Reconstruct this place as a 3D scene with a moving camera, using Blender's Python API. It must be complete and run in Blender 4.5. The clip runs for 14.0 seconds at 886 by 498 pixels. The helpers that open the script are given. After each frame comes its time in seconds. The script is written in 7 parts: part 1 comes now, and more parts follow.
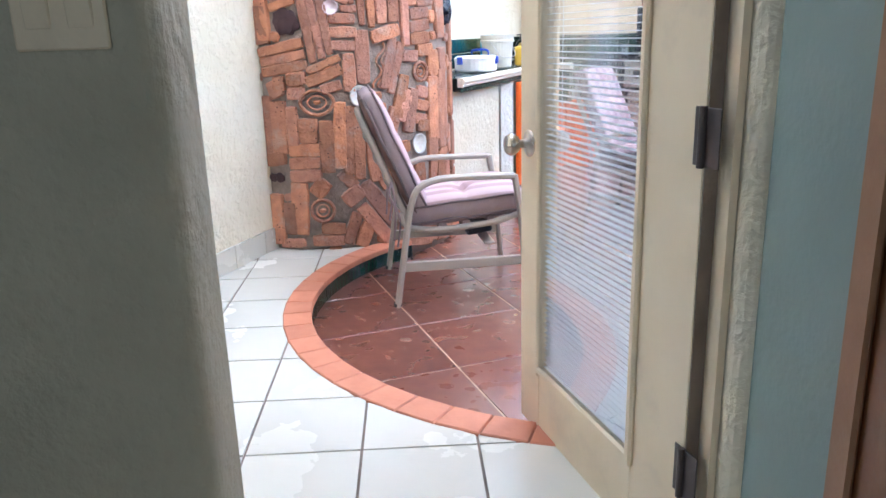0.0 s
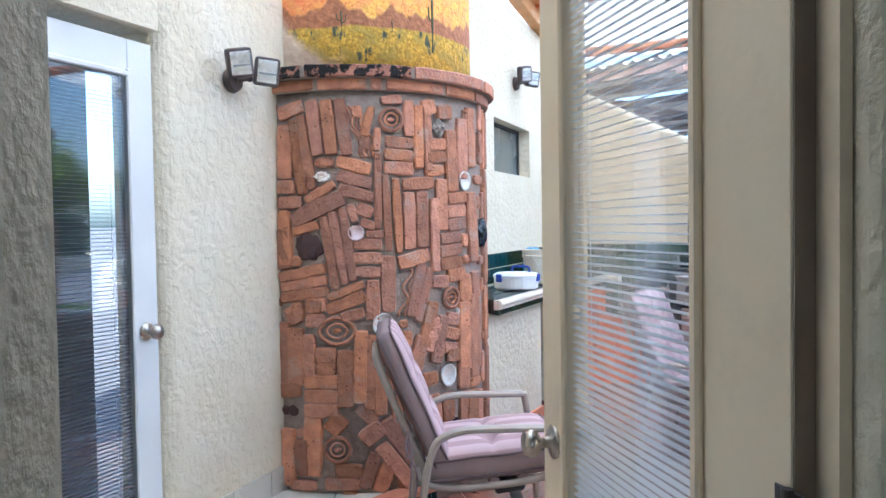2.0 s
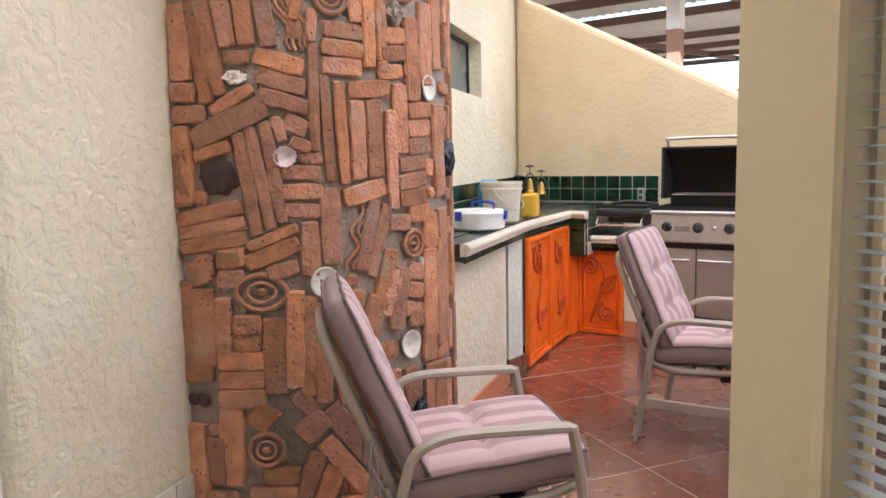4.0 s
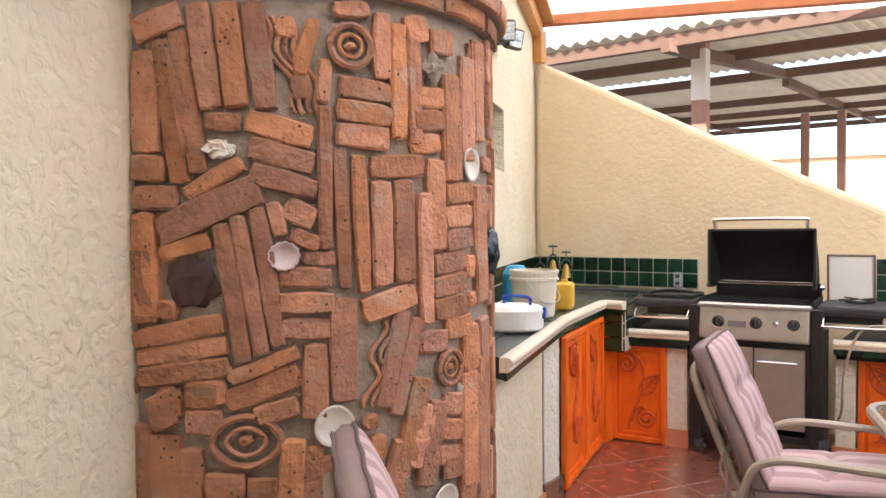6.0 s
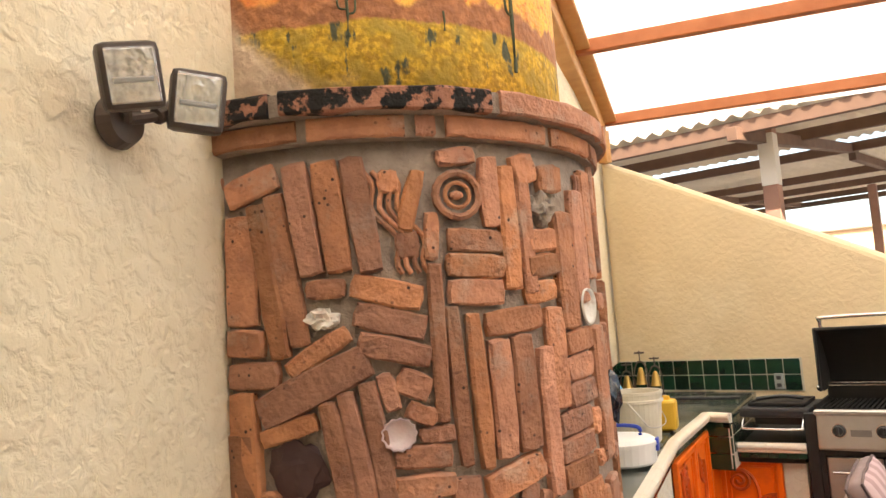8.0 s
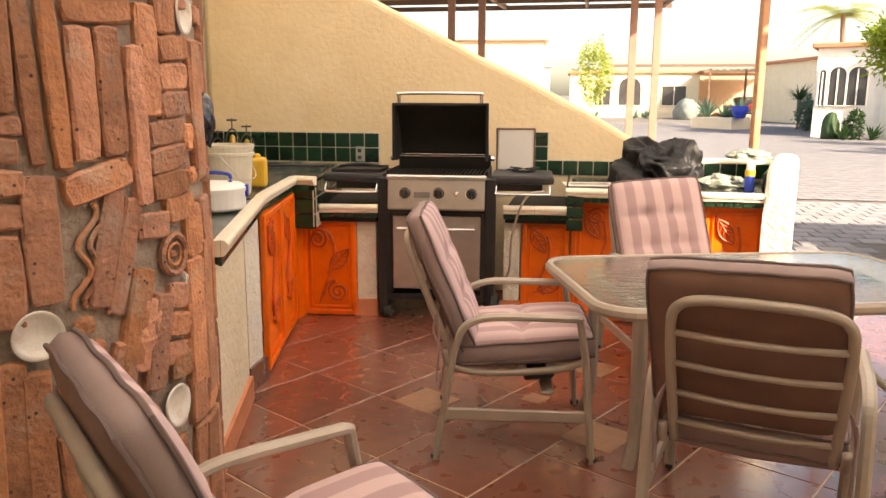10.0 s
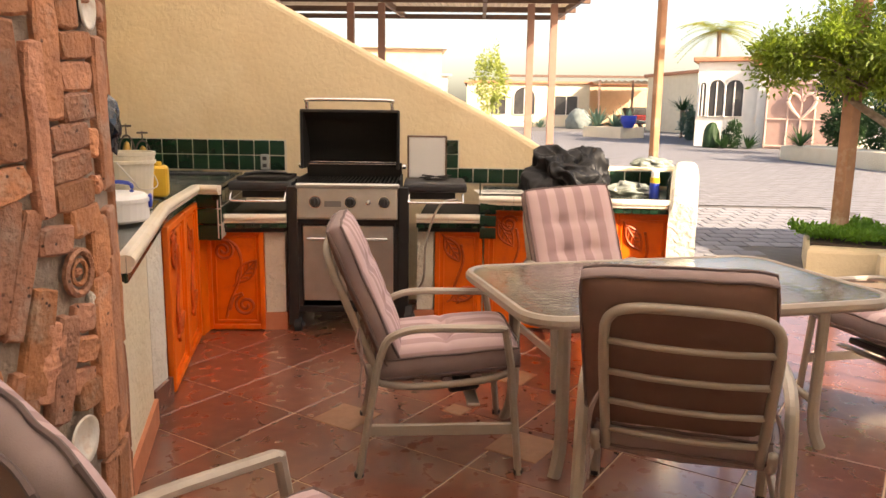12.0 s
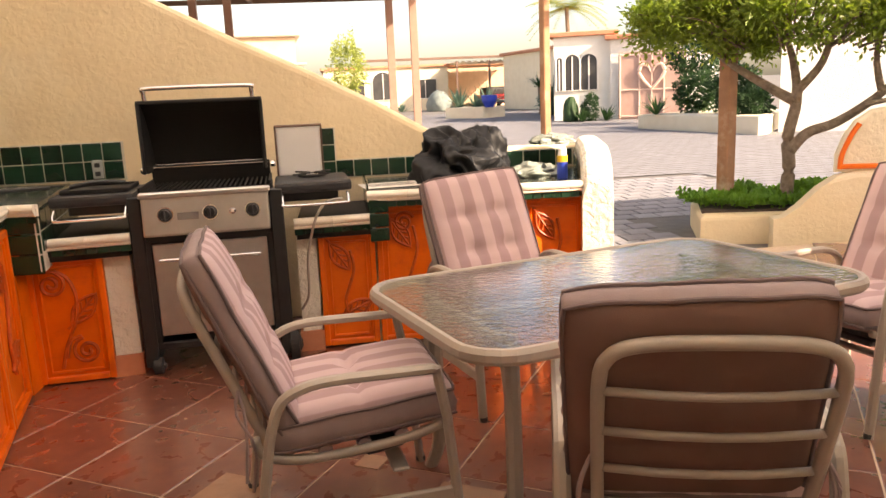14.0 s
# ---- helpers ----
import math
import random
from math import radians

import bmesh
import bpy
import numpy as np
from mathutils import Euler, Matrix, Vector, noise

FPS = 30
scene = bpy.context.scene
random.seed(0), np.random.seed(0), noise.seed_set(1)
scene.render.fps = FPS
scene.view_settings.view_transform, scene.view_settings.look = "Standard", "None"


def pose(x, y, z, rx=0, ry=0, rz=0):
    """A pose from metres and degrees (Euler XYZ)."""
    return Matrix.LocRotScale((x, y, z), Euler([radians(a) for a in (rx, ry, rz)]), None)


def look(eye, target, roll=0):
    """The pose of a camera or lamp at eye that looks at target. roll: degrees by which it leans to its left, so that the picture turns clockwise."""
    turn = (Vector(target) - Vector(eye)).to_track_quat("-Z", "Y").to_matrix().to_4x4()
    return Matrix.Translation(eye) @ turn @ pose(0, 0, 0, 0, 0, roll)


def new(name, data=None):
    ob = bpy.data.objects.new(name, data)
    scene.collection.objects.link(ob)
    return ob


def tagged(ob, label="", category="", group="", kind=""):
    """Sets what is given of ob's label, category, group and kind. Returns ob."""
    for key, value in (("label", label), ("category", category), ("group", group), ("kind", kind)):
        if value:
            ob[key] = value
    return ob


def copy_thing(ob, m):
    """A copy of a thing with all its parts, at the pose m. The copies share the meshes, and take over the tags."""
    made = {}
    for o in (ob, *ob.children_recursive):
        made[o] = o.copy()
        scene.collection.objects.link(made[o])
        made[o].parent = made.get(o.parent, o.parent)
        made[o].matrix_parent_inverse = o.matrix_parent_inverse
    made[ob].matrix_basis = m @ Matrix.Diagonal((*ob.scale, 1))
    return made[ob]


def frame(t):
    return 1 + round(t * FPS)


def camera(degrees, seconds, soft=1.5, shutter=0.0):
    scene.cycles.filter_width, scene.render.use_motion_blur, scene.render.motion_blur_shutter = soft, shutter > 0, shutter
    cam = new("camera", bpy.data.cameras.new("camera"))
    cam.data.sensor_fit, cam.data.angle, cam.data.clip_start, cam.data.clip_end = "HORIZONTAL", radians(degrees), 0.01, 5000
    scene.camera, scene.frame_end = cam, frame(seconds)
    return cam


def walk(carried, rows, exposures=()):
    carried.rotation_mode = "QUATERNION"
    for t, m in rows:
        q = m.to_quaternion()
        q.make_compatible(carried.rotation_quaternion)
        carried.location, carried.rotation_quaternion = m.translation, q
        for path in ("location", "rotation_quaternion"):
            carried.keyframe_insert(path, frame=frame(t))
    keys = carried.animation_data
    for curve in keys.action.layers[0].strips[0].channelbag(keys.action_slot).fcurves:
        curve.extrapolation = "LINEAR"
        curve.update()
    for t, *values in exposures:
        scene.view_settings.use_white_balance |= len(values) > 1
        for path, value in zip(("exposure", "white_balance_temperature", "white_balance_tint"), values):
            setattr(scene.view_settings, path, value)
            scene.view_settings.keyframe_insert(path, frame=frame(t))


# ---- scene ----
cam = camera(60.9, 14.0)
PATH = [
    (0, (1.253, 1.184, 1.168), (0.028, 2.668, 0.622), -1.7),
    (0.5, (1.261, 1.195, 1.18), (0.093, 2.739, 0.678), -1.8),
    (1, (1.201, 1.269, 1.277), (0.043, 2.877, 1.008), -1.0),
    (1.5, (1.133, 1.381, 1.323), (-0.125, 2.931, 1.201), -0.6),
    (2, (1.083, 1.568, 1.345), (-0.288, 3.023, 1.281), -0.9),
    (2.5, (0.922, 1.694, 1.337), (-0.439, 3.157, 1.259), -1.4),
    (3, (0.696, 1.816, 1.33), (-0.572, 3.355, 1.178), -2.1),
    (3.2, (0.625, 1.877, 1.307), (-0.613, 3.437, 1.123), -2.1),
    (5.3, (-0.011, 2.503, 1.288), (-1.198, 4.093, 1.038), -0.8),
    (5.5, (-0.044, 2.55, 1.302), (-1.238, 4.14, 1.086), -0.5),
    (6, (-0.19, 2.577, 1.383), (-1.377, 4.186, 1.324), -0.5),
    (6.5, (-0.329, 2.553, 1.481), (-1.516, 4.161, 1.563), -2.4),
    (7, (-0.375, 2.606, 1.54), (-1.656, 4.131, 1.723), -4.0),
    (7.2, (-0.378, 2.641, 1.577), (-1.684, 4.136, 1.82), -4.0),
    (9.3, (-0.524, 2.618, 1.42), (-1.382, 4.41, 1.192), -2.4),
    (9.5, (-0.501, 2.621, 1.392), (-1.199, 4.468, 1.075), -1.5),
    (10, (-0.458, 2.633, 1.353), (-0.813, 4.564, 0.973), 0.3),
    (10.5, (-0.503, 2.651, 1.334), (-0.525, 4.614, 0.954), 1.0),
    (11, (-0.531, 2.652, 1.323), (-0.369, 4.611, 0.952), 1.5),
    (11.5, (-0.585, 2.659, 1.35), (-0.554, 4.626, 0.986), 0.9),
    (12, (-0.555, 2.702, 1.346), (-0.645, 4.668, 0.989), 0.8),
    (12.5, (-0.528, 2.782, 1.345), (-0.681, 4.744, 0.985), -0.0),
    (13, (-0.583, 2.958, 1.322), (-0.721, 4.917, 0.944), -0.9),
    (13.5, (-0.719, 3.202, 1.34), (-0.669, 5.159, 0.931), -1.9),
    (14, (-0.665, 3.386, 1.31), (-0.415, 5.33, 0.915), -2.5),
]
EXPOSURES = [(0.0, 2.6, 4750, 8), (1.0, 2.42, 4700, 8), (2.0, 1.98, 4680, 6), (2.5, 1.86, 4800, 6), (3.0, 1.75, 5350, 9), (5.5, 1.87, 6000, 11), (7.2, 1.69, 6700, 11), (9.5, 1.72, 8200, 14), (11.0, 1.4, 7900, 16), (14.0, 1.4, 8200, 19)]
walk(cam, [(t, look(eye, target, roll)) for t, eye, target, roll in PATH], EXPOSURES)

# ---- world and light ----
SUN_TO = Vector((0.66, -0.54, 0.52)).normalized()
world = bpy.data.worlds.new("world")
scene.world = world
world.use_nodes = True
wn = world.node_tree.nodes
sky = wn.new("ShaderNodeTexSky")
sky.sky_type = "NISHITA"
sky.sun_disc = False
sky.sun_elevation = math.asin(SUN_TO.z)
sky.sun_rotation = math.atan2(SUN_TO.x, SUN_TO.y)
sky.dust_density = 3.0
world.node_tree.links.new(sky.outputs[0], wn["Background"].inputs[0])
wn["Background"].inputs[1].default_value = 0.15
sun = new("sun", bpy.data.lights.new("sun", "SUN"))
sun.data.energy = 5.0
sun.data.angle = radians(0.6)
sun.data.color = (1.0, 0.93, 0.82)
sun.matrix_world = Matrix.Translation((8, -6, 10)) @ SUN_TO.to_track_quat("Z", "Y").to_matrix().to_4x4()


# ---- materials ----
def rgb(c):
    return (c[0], c[1], c[2], 1.0)


def surf(name, c1, c2, scale=6.0, rough=0.6, bump=0.2, bump_scale=60.0, metal=0.0, wear=None, wear_scale=2.0, rand=0.0, dist=0.01, coat=0.0, bump_kind="noise"):
    """Two-scale noisy surface: grain between c1 and c2, an optional wear colour in large patches, relief, and a shift by object."""
    m = bpy.data.materials.new(name)
    m.use_nodes = True
    nt = m.node_tree
    n, l = nt.nodes, nt.links
    b = n["Principled BSDF"]
    co = n.new("ShaderNodeNewGeometry") if rand < 0 else n.new("ShaderNodeTexCoord")
    vec = co.outputs["Position"] if rand < 0 else co.outputs["Object"]
    t1 = n.new("ShaderNodeTexNoise")
    t1.inputs["Scale"].default_value = scale
    t1.inputs["Detail"].default_value = 6
    l.new(vec, t1.inputs["Vector"])
    mix = n.new("ShaderNodeMix")
    mix.data_type = "RGBA"
    mix.inputs[6].default_value, mix.inputs[7].default_value = rgb(c1), rgb(c2)
    ramp = n.new("ShaderNodeMapRange")
    ramp.inputs[1].default_value, ramp.inputs[2].default_value = 0.3, 0.7
    l.new(t1.outputs["Fac"], ramp.inputs[0])
    l.new(ramp.outputs[0], mix.inputs[0])
    out = mix.outputs[2]
    if wear:
        t2 = n.new("ShaderNodeTexNoise")
        t2.inputs["Scale"].default_value = wear_scale
        t2.inputs["Detail"].default_value = 8
        t2.inputs["Roughness"].default_value = 0.65
        l.new(vec, t2.inputs["Vector"])
        r2 = n.new("ShaderNodeMapRange")
        r2.inputs[1].default_value, r2.inputs[2].default_value = 0.54, 0.74
        l.new(t2.outputs["Fac"], r2.inputs[0])
        m2 = n.new("ShaderNodeMix")
        m2.data_type = "RGBA"
        m2.inputs[7].default_value = rgb(wear)
        l.new(r2.outputs[0], m2.inputs[0])
        l.new(out, m2.inputs[6])
        out = m2.outputs[2]
    if rand > 0:
        oi = n.new("ShaderNodeObjectInfo")
        hv = n.new("ShaderNodeHueSaturation")
        mr = n.new("ShaderNodeMapRange")
        mr.inputs[3].default_value, mr.inputs[4].default_value = 1 - rand, 1 + rand
        l.new(oi.outputs["Random"], mr.inputs[0])
        l.new(mr.outputs[0], hv.inputs["Value"])
        l.new(out, hv.inputs["Color"])
        out = hv.outputs[0]
    l.new(out, b.inputs["Base Color"])
    rr = n.new("ShaderNodeMapRange")
    rr.inputs[3].default_value, rr.inputs[4].default_value = max(0.02, rough - 0.08), min(1, rough + 0.1)
    l.new(t1.outputs["Fac"], rr.inputs[0])
    l.new(rr.outputs[0], b.inputs["Roughness"])
    b.inputs["Metallic"].default_value = metal
    b.inputs["Coat Weight"].default_value = coat
    if bump:
        if bump_kind == "voronoi":
            t3 = n.new("ShaderNodeTexVoronoi")
            t3.feature = "SMOOTH_F1"
            height = t3.outputs["Distance"]
        else:
            t3 = n.new("ShaderNodeTexNoise")
            t3.inputs["Detail"].default_value = 5
            height = t3.outputs["Fac"]
        t3.inputs["Scale"].default_value = bump_scale
        l.new(vec, t3.inputs["Vector"])
        bp = n.new("ShaderNodeBump")
        bp.inputs["Strength"].default_value = bump
        bp.inputs["Distance"].default_value = dist
        l.new(height, bp.inputs["Height"])
        l.new(bp.outputs[0], b.inputs["Normal"])
    return m


def stucco(name, c1, c2, wear=None):
    """Trowelled lumpy plaster: flattened islands over fine sand."""
    m = surf(name, c1, c2, 3.0, 0.85, 0.42, 27.0, 0, wear, 1.2, -1, 0.012)
    nt = m.node_tree
    n, l = nt.nodes, nt.links
    geo = [x for x in n if x.type == "NEW_GEOMETRY"][0]
    bump = [x for x in n if x.type == "BUMP"][0]
    big = bump.inputs["Height"].links[0].from_node
    big.inputs["Distortion"].default_value = 0.35
    flat = n.new("ShaderNodeMapRange")
    flat.interpolation_type = "SMOOTHSTEP"
    flat.inputs[1].default_value, flat.inputs[2].default_value = 0.33, 0.62
    l.new(big.outputs["Fac"], flat.inputs[0])
    l.new(flat.outputs[0], bump.inputs["Height"])
    fine = n.new("ShaderNodeTexNoise")
    fine.inputs["Scale"].default_value = 180
    l.new(geo.outputs["Position"], fine.inputs["Vector"])
    b2 = n.new("ShaderNodeBump")
    b2.inputs["Strength"].default_value, b2.inputs["Distance"].default_value = 0.25, 0.003
    l.new(fine.outputs["Fac"], b2.inputs["Height"])
    l.new(bump.outputs[0], b2.inputs["Normal"])
    l.new(b2.outputs[0], n["Principled BSDF"].inputs["Normal"])
    return m


def glass(name, tint=(1, 1, 1), rough=0.0, bump=0.0, bscale=40.0, clear=1.0):
    m = bpy.data.materials.new(name)
    m.use_nodes = True
    n, l = m.node_tree.nodes, m.node_tree.links
    b = n["Principled BSDF"]
    b.inputs["Base Color"].default_value = rgb(tint)
    b.inputs["Transmission Weight"].default_value = clear
    b.inputs["Roughness"].default_value = rough
    b.inputs["IOR"].default_value = 1.5
    if bump:
        co = n.new("ShaderNodeTexCoord")
        t = n.new("ShaderNodeTexNoise")
        t.inputs["Scale"].default_value = bscale
        t.inputs["Detail"].default_value = 2
        l.new(co.outputs["Object"], t.inputs["Vector"])
        bp = n.new("ShaderNodeBump")
        bp.inputs["Strength"].default_value, bp.inputs["Distance"].default_value = bump, 0.006
        l.new(t.outputs["Fac"], bp.inputs["Height"])
        l.new(bp.outputs[0], b.inputs["Normal"])
    return m


def striped_fabric(name, c1, c2, period=0.105):
    m = surf(name, c1, c1, 5, 0.9, 0.25, 500, 0, None, 2, 0, 0.002)
    n, l = m.node_tree.nodes, m.node_tree.links
    mix = [x for x in n if x.type == "MIX"][0]
    co = [x for x in n if x.type == "TEX_COORD"][0]
    sx = n.new("ShaderNodeSeparateXYZ")
    l.new(co.outputs["Object"], sx.inputs[0])
    mu = n.new("ShaderNodeMath")
    mu.operation = "MULTIPLY"
    mu.inputs[1].default_value = 2 * math.pi / period
    l.new(sx.outputs["Y"], mu.inputs[0])
    si = n.new("ShaderNodeMath")
    si.operation = "COSINE"
    l.new(mu.outputs[0], si.inputs[0])
    mr = n.new("ShaderNodeMapRange")
    mr.inputs[1].default_value, mr.inputs[2].default_value = -0.12, 0.12
    l.new(si.outputs[0], mr.inputs[0])
    mix.inputs[6].default_value, mix.inputs[7].default_value = rgb(c1), rgb(c2)
    l.new(mr.outputs[0], mix.inputs[0])
    return m


M = {}
M["stucco_cream"] = stucco("cream stucco", (0.80, 0.72, 0.55), (0.74, 0.65, 0.47), (0.84, 0.78, 0.64))
M["stucco_white"] = stucco("white stucco", (0.78, 0.74, 0.64), (0.70, 0.65, 0.54), (0.82, 0.80, 0.73))
# house wall plaster, its colour darkened for the indoor shade by the doorway
M["stucco_dark"] = surf("shaded plaster", (0.50, 0.44, 0.31), (0.42, 0.37, 0.26), 5, 0.85, 0.55, 38, rand=-1, dist=0.02)
M["interior"] = surf("interior teal paint", (0.28, 0.345, 0.31), (0.245, 0.305, 0.275), 4, 0.7, 0.15, 60, rand=-1)
M["room"] = surf("interior wall paint", (0.36, 0.36, 0.33), (0.31, 0.31, 0.29), 4, 0.8, 0.2, 40, rand=-1)
M["mortar"] = surf("grey mortar", (0.37, 0.295, 0.24), (0.27, 0.21, 0.17), 30, 0.95, 0.6, 90, wear=(0.33, 0.27, 0.23), wear_scale=5, rand=-1, dist=0.012)
M["brick"] = surf("worn clay brick", (0.56, 0.265, 0.160), (0.36, 0.160, 0.100), 16, 0.8, 0.8, 70, wear=(0.52, 0.37, 0.285), wear_scale=8, rand=0.32, dist=0.012)
M["brick_dark"] = surf("soot blackened brick", (0.12, 0.055, 0.04), (0.022, 0.017, 0.015), 34, 0.85, 0.5, 60, wear=(0.014, 0.012, 0.011), wear_scale=8, rand=0.2)
M["tile_brown"] = surf("terracotta floor tile", (0.205, 0.070, 0.042), (0.160, 0.052, 0.033), 11, 0.28, 0.03, 20, wear=(0.235, 0.088, 0.055), wear_scale=4, rand=0.14, coat=0.8)
M["tile_brown"].node_tree.nodes["Principled BSDF"].inputs["Coat Roughness"].default_value = 0.16
M["tile_brown"].node_tree.nodes["Principled BSDF"].inputs["Coat IOR"].default_value = 1.75
M["tile_pale"] = surf("pale inset stone", (0.37, 0.20, 0.115), (0.28, 0.145, 0.082), 12, 0.4, 0.1, 40, wear=(0.42, 0.26, 0.165), wear_scale=9)
M["grout_tan"] = surf("tan grout", (0.60, 0.45, 0.32), (0.52, 0.38, 0.26), 20, 0.9, 0.2, 80)
M["tile_cream"] = surf("cream glazed floor tile", (0.70, 0.655, 0.56), (0.66, 0.61, 0.51), 3, 0.25, 0.03, 20, rand=0.03)
M["grout_brown"] = surf("dirty brown grout", (0.25, 0.19, 0.14), (0.20, 0.15, 0.11), 20, 0.9, 0.2, 80)
M["terracotta"] = surf("orange terracotta edging", (0.60, 0.235, 0.125), (0.54, 0.20, 0.105), 14, 0.6, 0.1, 60, rand=0.06)
M["tile_green"] = surf("dark green glazed tile", (0.010, 0.045, 0.022), (0.006, 0.028, 0.015), 10, 0.22, 0.10, 16, rand=0.35, coat=0.2)
M["grout_white"] = surf("pale grout", (0.62, 0.58, 0.48), (0.52, 0.48, 0.40), 20, 0.9, 0.2, 80)
M["trim_cream"] = surf("cream ceramic edge moulding", (0.84, 0.77, 0.65), (0.79, 0.70, 0.57), 8, 0.3, 0.08, 30, rand=0.05, coat=0.3)
M["orange"] = surf("orange painted wood", (0.88, 0.165, 0.009), (0.80, 0.135, 0.007), 9, 0.42, 0.12, 40, wear=(0.64, 0.095, 0.007), wear_scale=5)
# carvings get a darker orange than the doors so the relief stands out
M["orange_worn"] = surf("deep orange carving", (0.66, 0.105, 0.010), (0.46, 0.065, 0.008), 20, 0.5, 0.15, 60, wear=(0.25, 0.04, 0.008), wear_scale=14)
M["paint_white"] = surf("white door paint", (0.80, 0.79, 0.76), (0.76, 0.75, 0.72), 4, 0.4, 0.05, 50)
M["paint_cream"] = surf("aged cream door paint", (0.83, 0.68, 0.46), (0.78, 0.63, 0.41), 5, 0.42, 0.08, 60, wear=(0.66, 0.53, 0.36), wear_scale=3)
M["steel"] = surf("brushed stainless steel", (0.55, 0.53, 0.50), (0.49, 0.47, 0.44), 14, 0.36, 0.04, 200, 0.9)
M["chrome"] = surf("chromed steel", (0.75, 0.74, 0.72), (0.68, 0.67, 0.65), 8, 0.18, 0.0, 50, 1.0)
M["nickel"] = surf("brushed nickel", (0.48, 0.43, 0.37), (0.42, 0.37, 0.31), 12, 0.28, 0.03, 80, 1.0)
M["black"] = surf("black enamel", (0.012, 0.012, 0.013), (0.02, 0.02, 0.02), 12, 0.4, 0.06, 120)
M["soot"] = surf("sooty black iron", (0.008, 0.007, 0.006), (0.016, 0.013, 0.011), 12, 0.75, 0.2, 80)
M["plastic_dark"] = surf("dark grey plastic", (0.022, 0.022, 0.025), (0.034, 0.034, 0.037), 15, 0.5, 0.1, 150)
M["frame_taupe"] = surf("taupe powder coated metal", (0.40, 0.345, 0.285), (0.36, 0.305, 0.25), 10, 0.45, 0.05, 120, 0.15)
M["fabric"] = striped_fabric("striped cushion fabric", (0.37, 0.245, 0.245), (0.52, 0.375, 0.375))
M["fabric_plain"] = surf("plain mauve fabric", (0.31, 0.235, 0.23), (0.27, 0.20, 0.195), 9, 0.95, 0.3, 400, dist=0.003)
M["fabric_brown"] = surf("faded brown fabric", (0.205, 0.115, 0.088), (0.165, 0.09, 0.07), 6, 0.95, 0.3, 400, dist=0.003)
M["piping"] = surf("dark piping cord", (0.17, 0.12, 0.115), (0.14, 0.10, 0.095), 10, 0.9, 0.1, 200)
M["glass"] = glass("clear glass")
M["glass_table"] = glass("pebbled table glass", (0.86, 0.89, 0.85), 0.03, 0.4, 30, 0.97)
M["blind"] = surf("white blind slat", (0.86, 0.86, 0.84), (0.82, 0.82, 0.80), 4, 0.5, 0.0)
# same white slat with the shade put into its colour
M["blind_grey"] = surf("shaded blind slat", (0.34, 0.34, 0.34), (0.30, 0.30, 0.30), 4, 0.6, 0.0)
M["bucket"] = surf("used white plastic", (0.70, 0.66, 0.55), (0.62, 0.57, 0.45), 9, 0.45, 0.05, 60, wear=(0.40, 0.34, 0.24), wear_scale=6)
M["white_plastic"] = surf("white plastic", (0.78, 0.78, 0.77), (0.74, 0.74, 0.73), 6, 0.4, 0.02, 60)
M["blue"] = surf("blue plastic", (0.02, 0.06, 0.45), (0.02, 0.05, 0.38), 6, 0.4, 0.02, 60)
M["cyan"] = surf("light blue plastic", (0.05, 0.35, 0.62), (0.04, 0.30, 0.56), 6, 0.4, 0.02, 60)
M["yellow"] = surf("yellow plastic", (0.68, 0.42, 0.04), (0.62, 0.37, 0.03), 6, 0.45, 0.05, 60)
M["brass"] = surf("aged brass", (0.55, 0.37, 0.12), (0.42, 0.27, 0.08), 14, 0.35, 0.1, 80, 0.95)
M["shell"] = surf("white sea shell", (0.80, 0.77, 0.72), (0.72, 0.66, 0.58), 14, 0.45, 0.25, 90, wear=(0.62, 0.42, 0.30), wear_scale=12)
M["shell_pink"] = surf("pink sea shell", (0.70, 0.50, 0.52), (0.78, 0.70, 0.70), 20, 0.5, 0.25, 90)
M["stone_dark"] = surf("dark purple stone", (0.075, 0.032, 0.03), (0.05, 0.022, 0.022), 9, 0.5, 0.4, 14)
M["obsidian"] = surf("black volcanic glass", (0.012, 0.014, 0.02), (0.02, 0.024, 0.04), 9, 0.12, 0.5, 14)
M["bronze"] = surf("dark bronze fixture", (0.10, 0.075, 0.065), (0.08, 0.06, 0.05), 9, 0.5, 0.05, 80, 0.2)
M["reflector"] = surf("lamp reflector", (0.86, 0.88, 0.90), (0.62, 0.66, 0.68), 60, 0.16, 0.6, 60, 0.9)
M["beam_orange"] = surf("orange stained beam", (0.50, 0.17, 0.06), (0.43, 0.135, 0.045), 9, 0.6, 0.15, 40, rand=-1)
M["beam_tan"] = surf("honey varnished wood", (0.62, 0.33, 0.11), (0.54, 0.26, 0.08), 12, 0.5, 0.15, 40, rand=-1)
M["steel_brown"] = surf("brown painted steel", (0.16, 0.09, 0.06), (0.13, 0.072, 0.05), 8, 0.6, 0.1, 60, rand=-1)
M["steel_rose"] = surf("rose brown painted post", (0.36, 0.20, 0.15), (0.31, 0.17, 0.125), 8, 0.6, 0.1, 60, rand=-1)
M["corrugated"] = surf("weathered corrugated sheet", (0.76, 0.69, 0.58), (0.68, 0.61, 0.50), 3, 0.7, 0.1, 30, rand=-1)
M["pavement"] = surf("grey concrete pavers", (0.27, 0.26, 0.27), (0.21, 0.205, 0.215), 3, 0.8, 0.3, 40, rand=0.12)
M["paver_joint"] = surf("sandy paver joints", (0.17, 0.155, 0.14), (0.13, 0.12, 0.11), 8, 0.95, 0.3, 50, rand=-1)
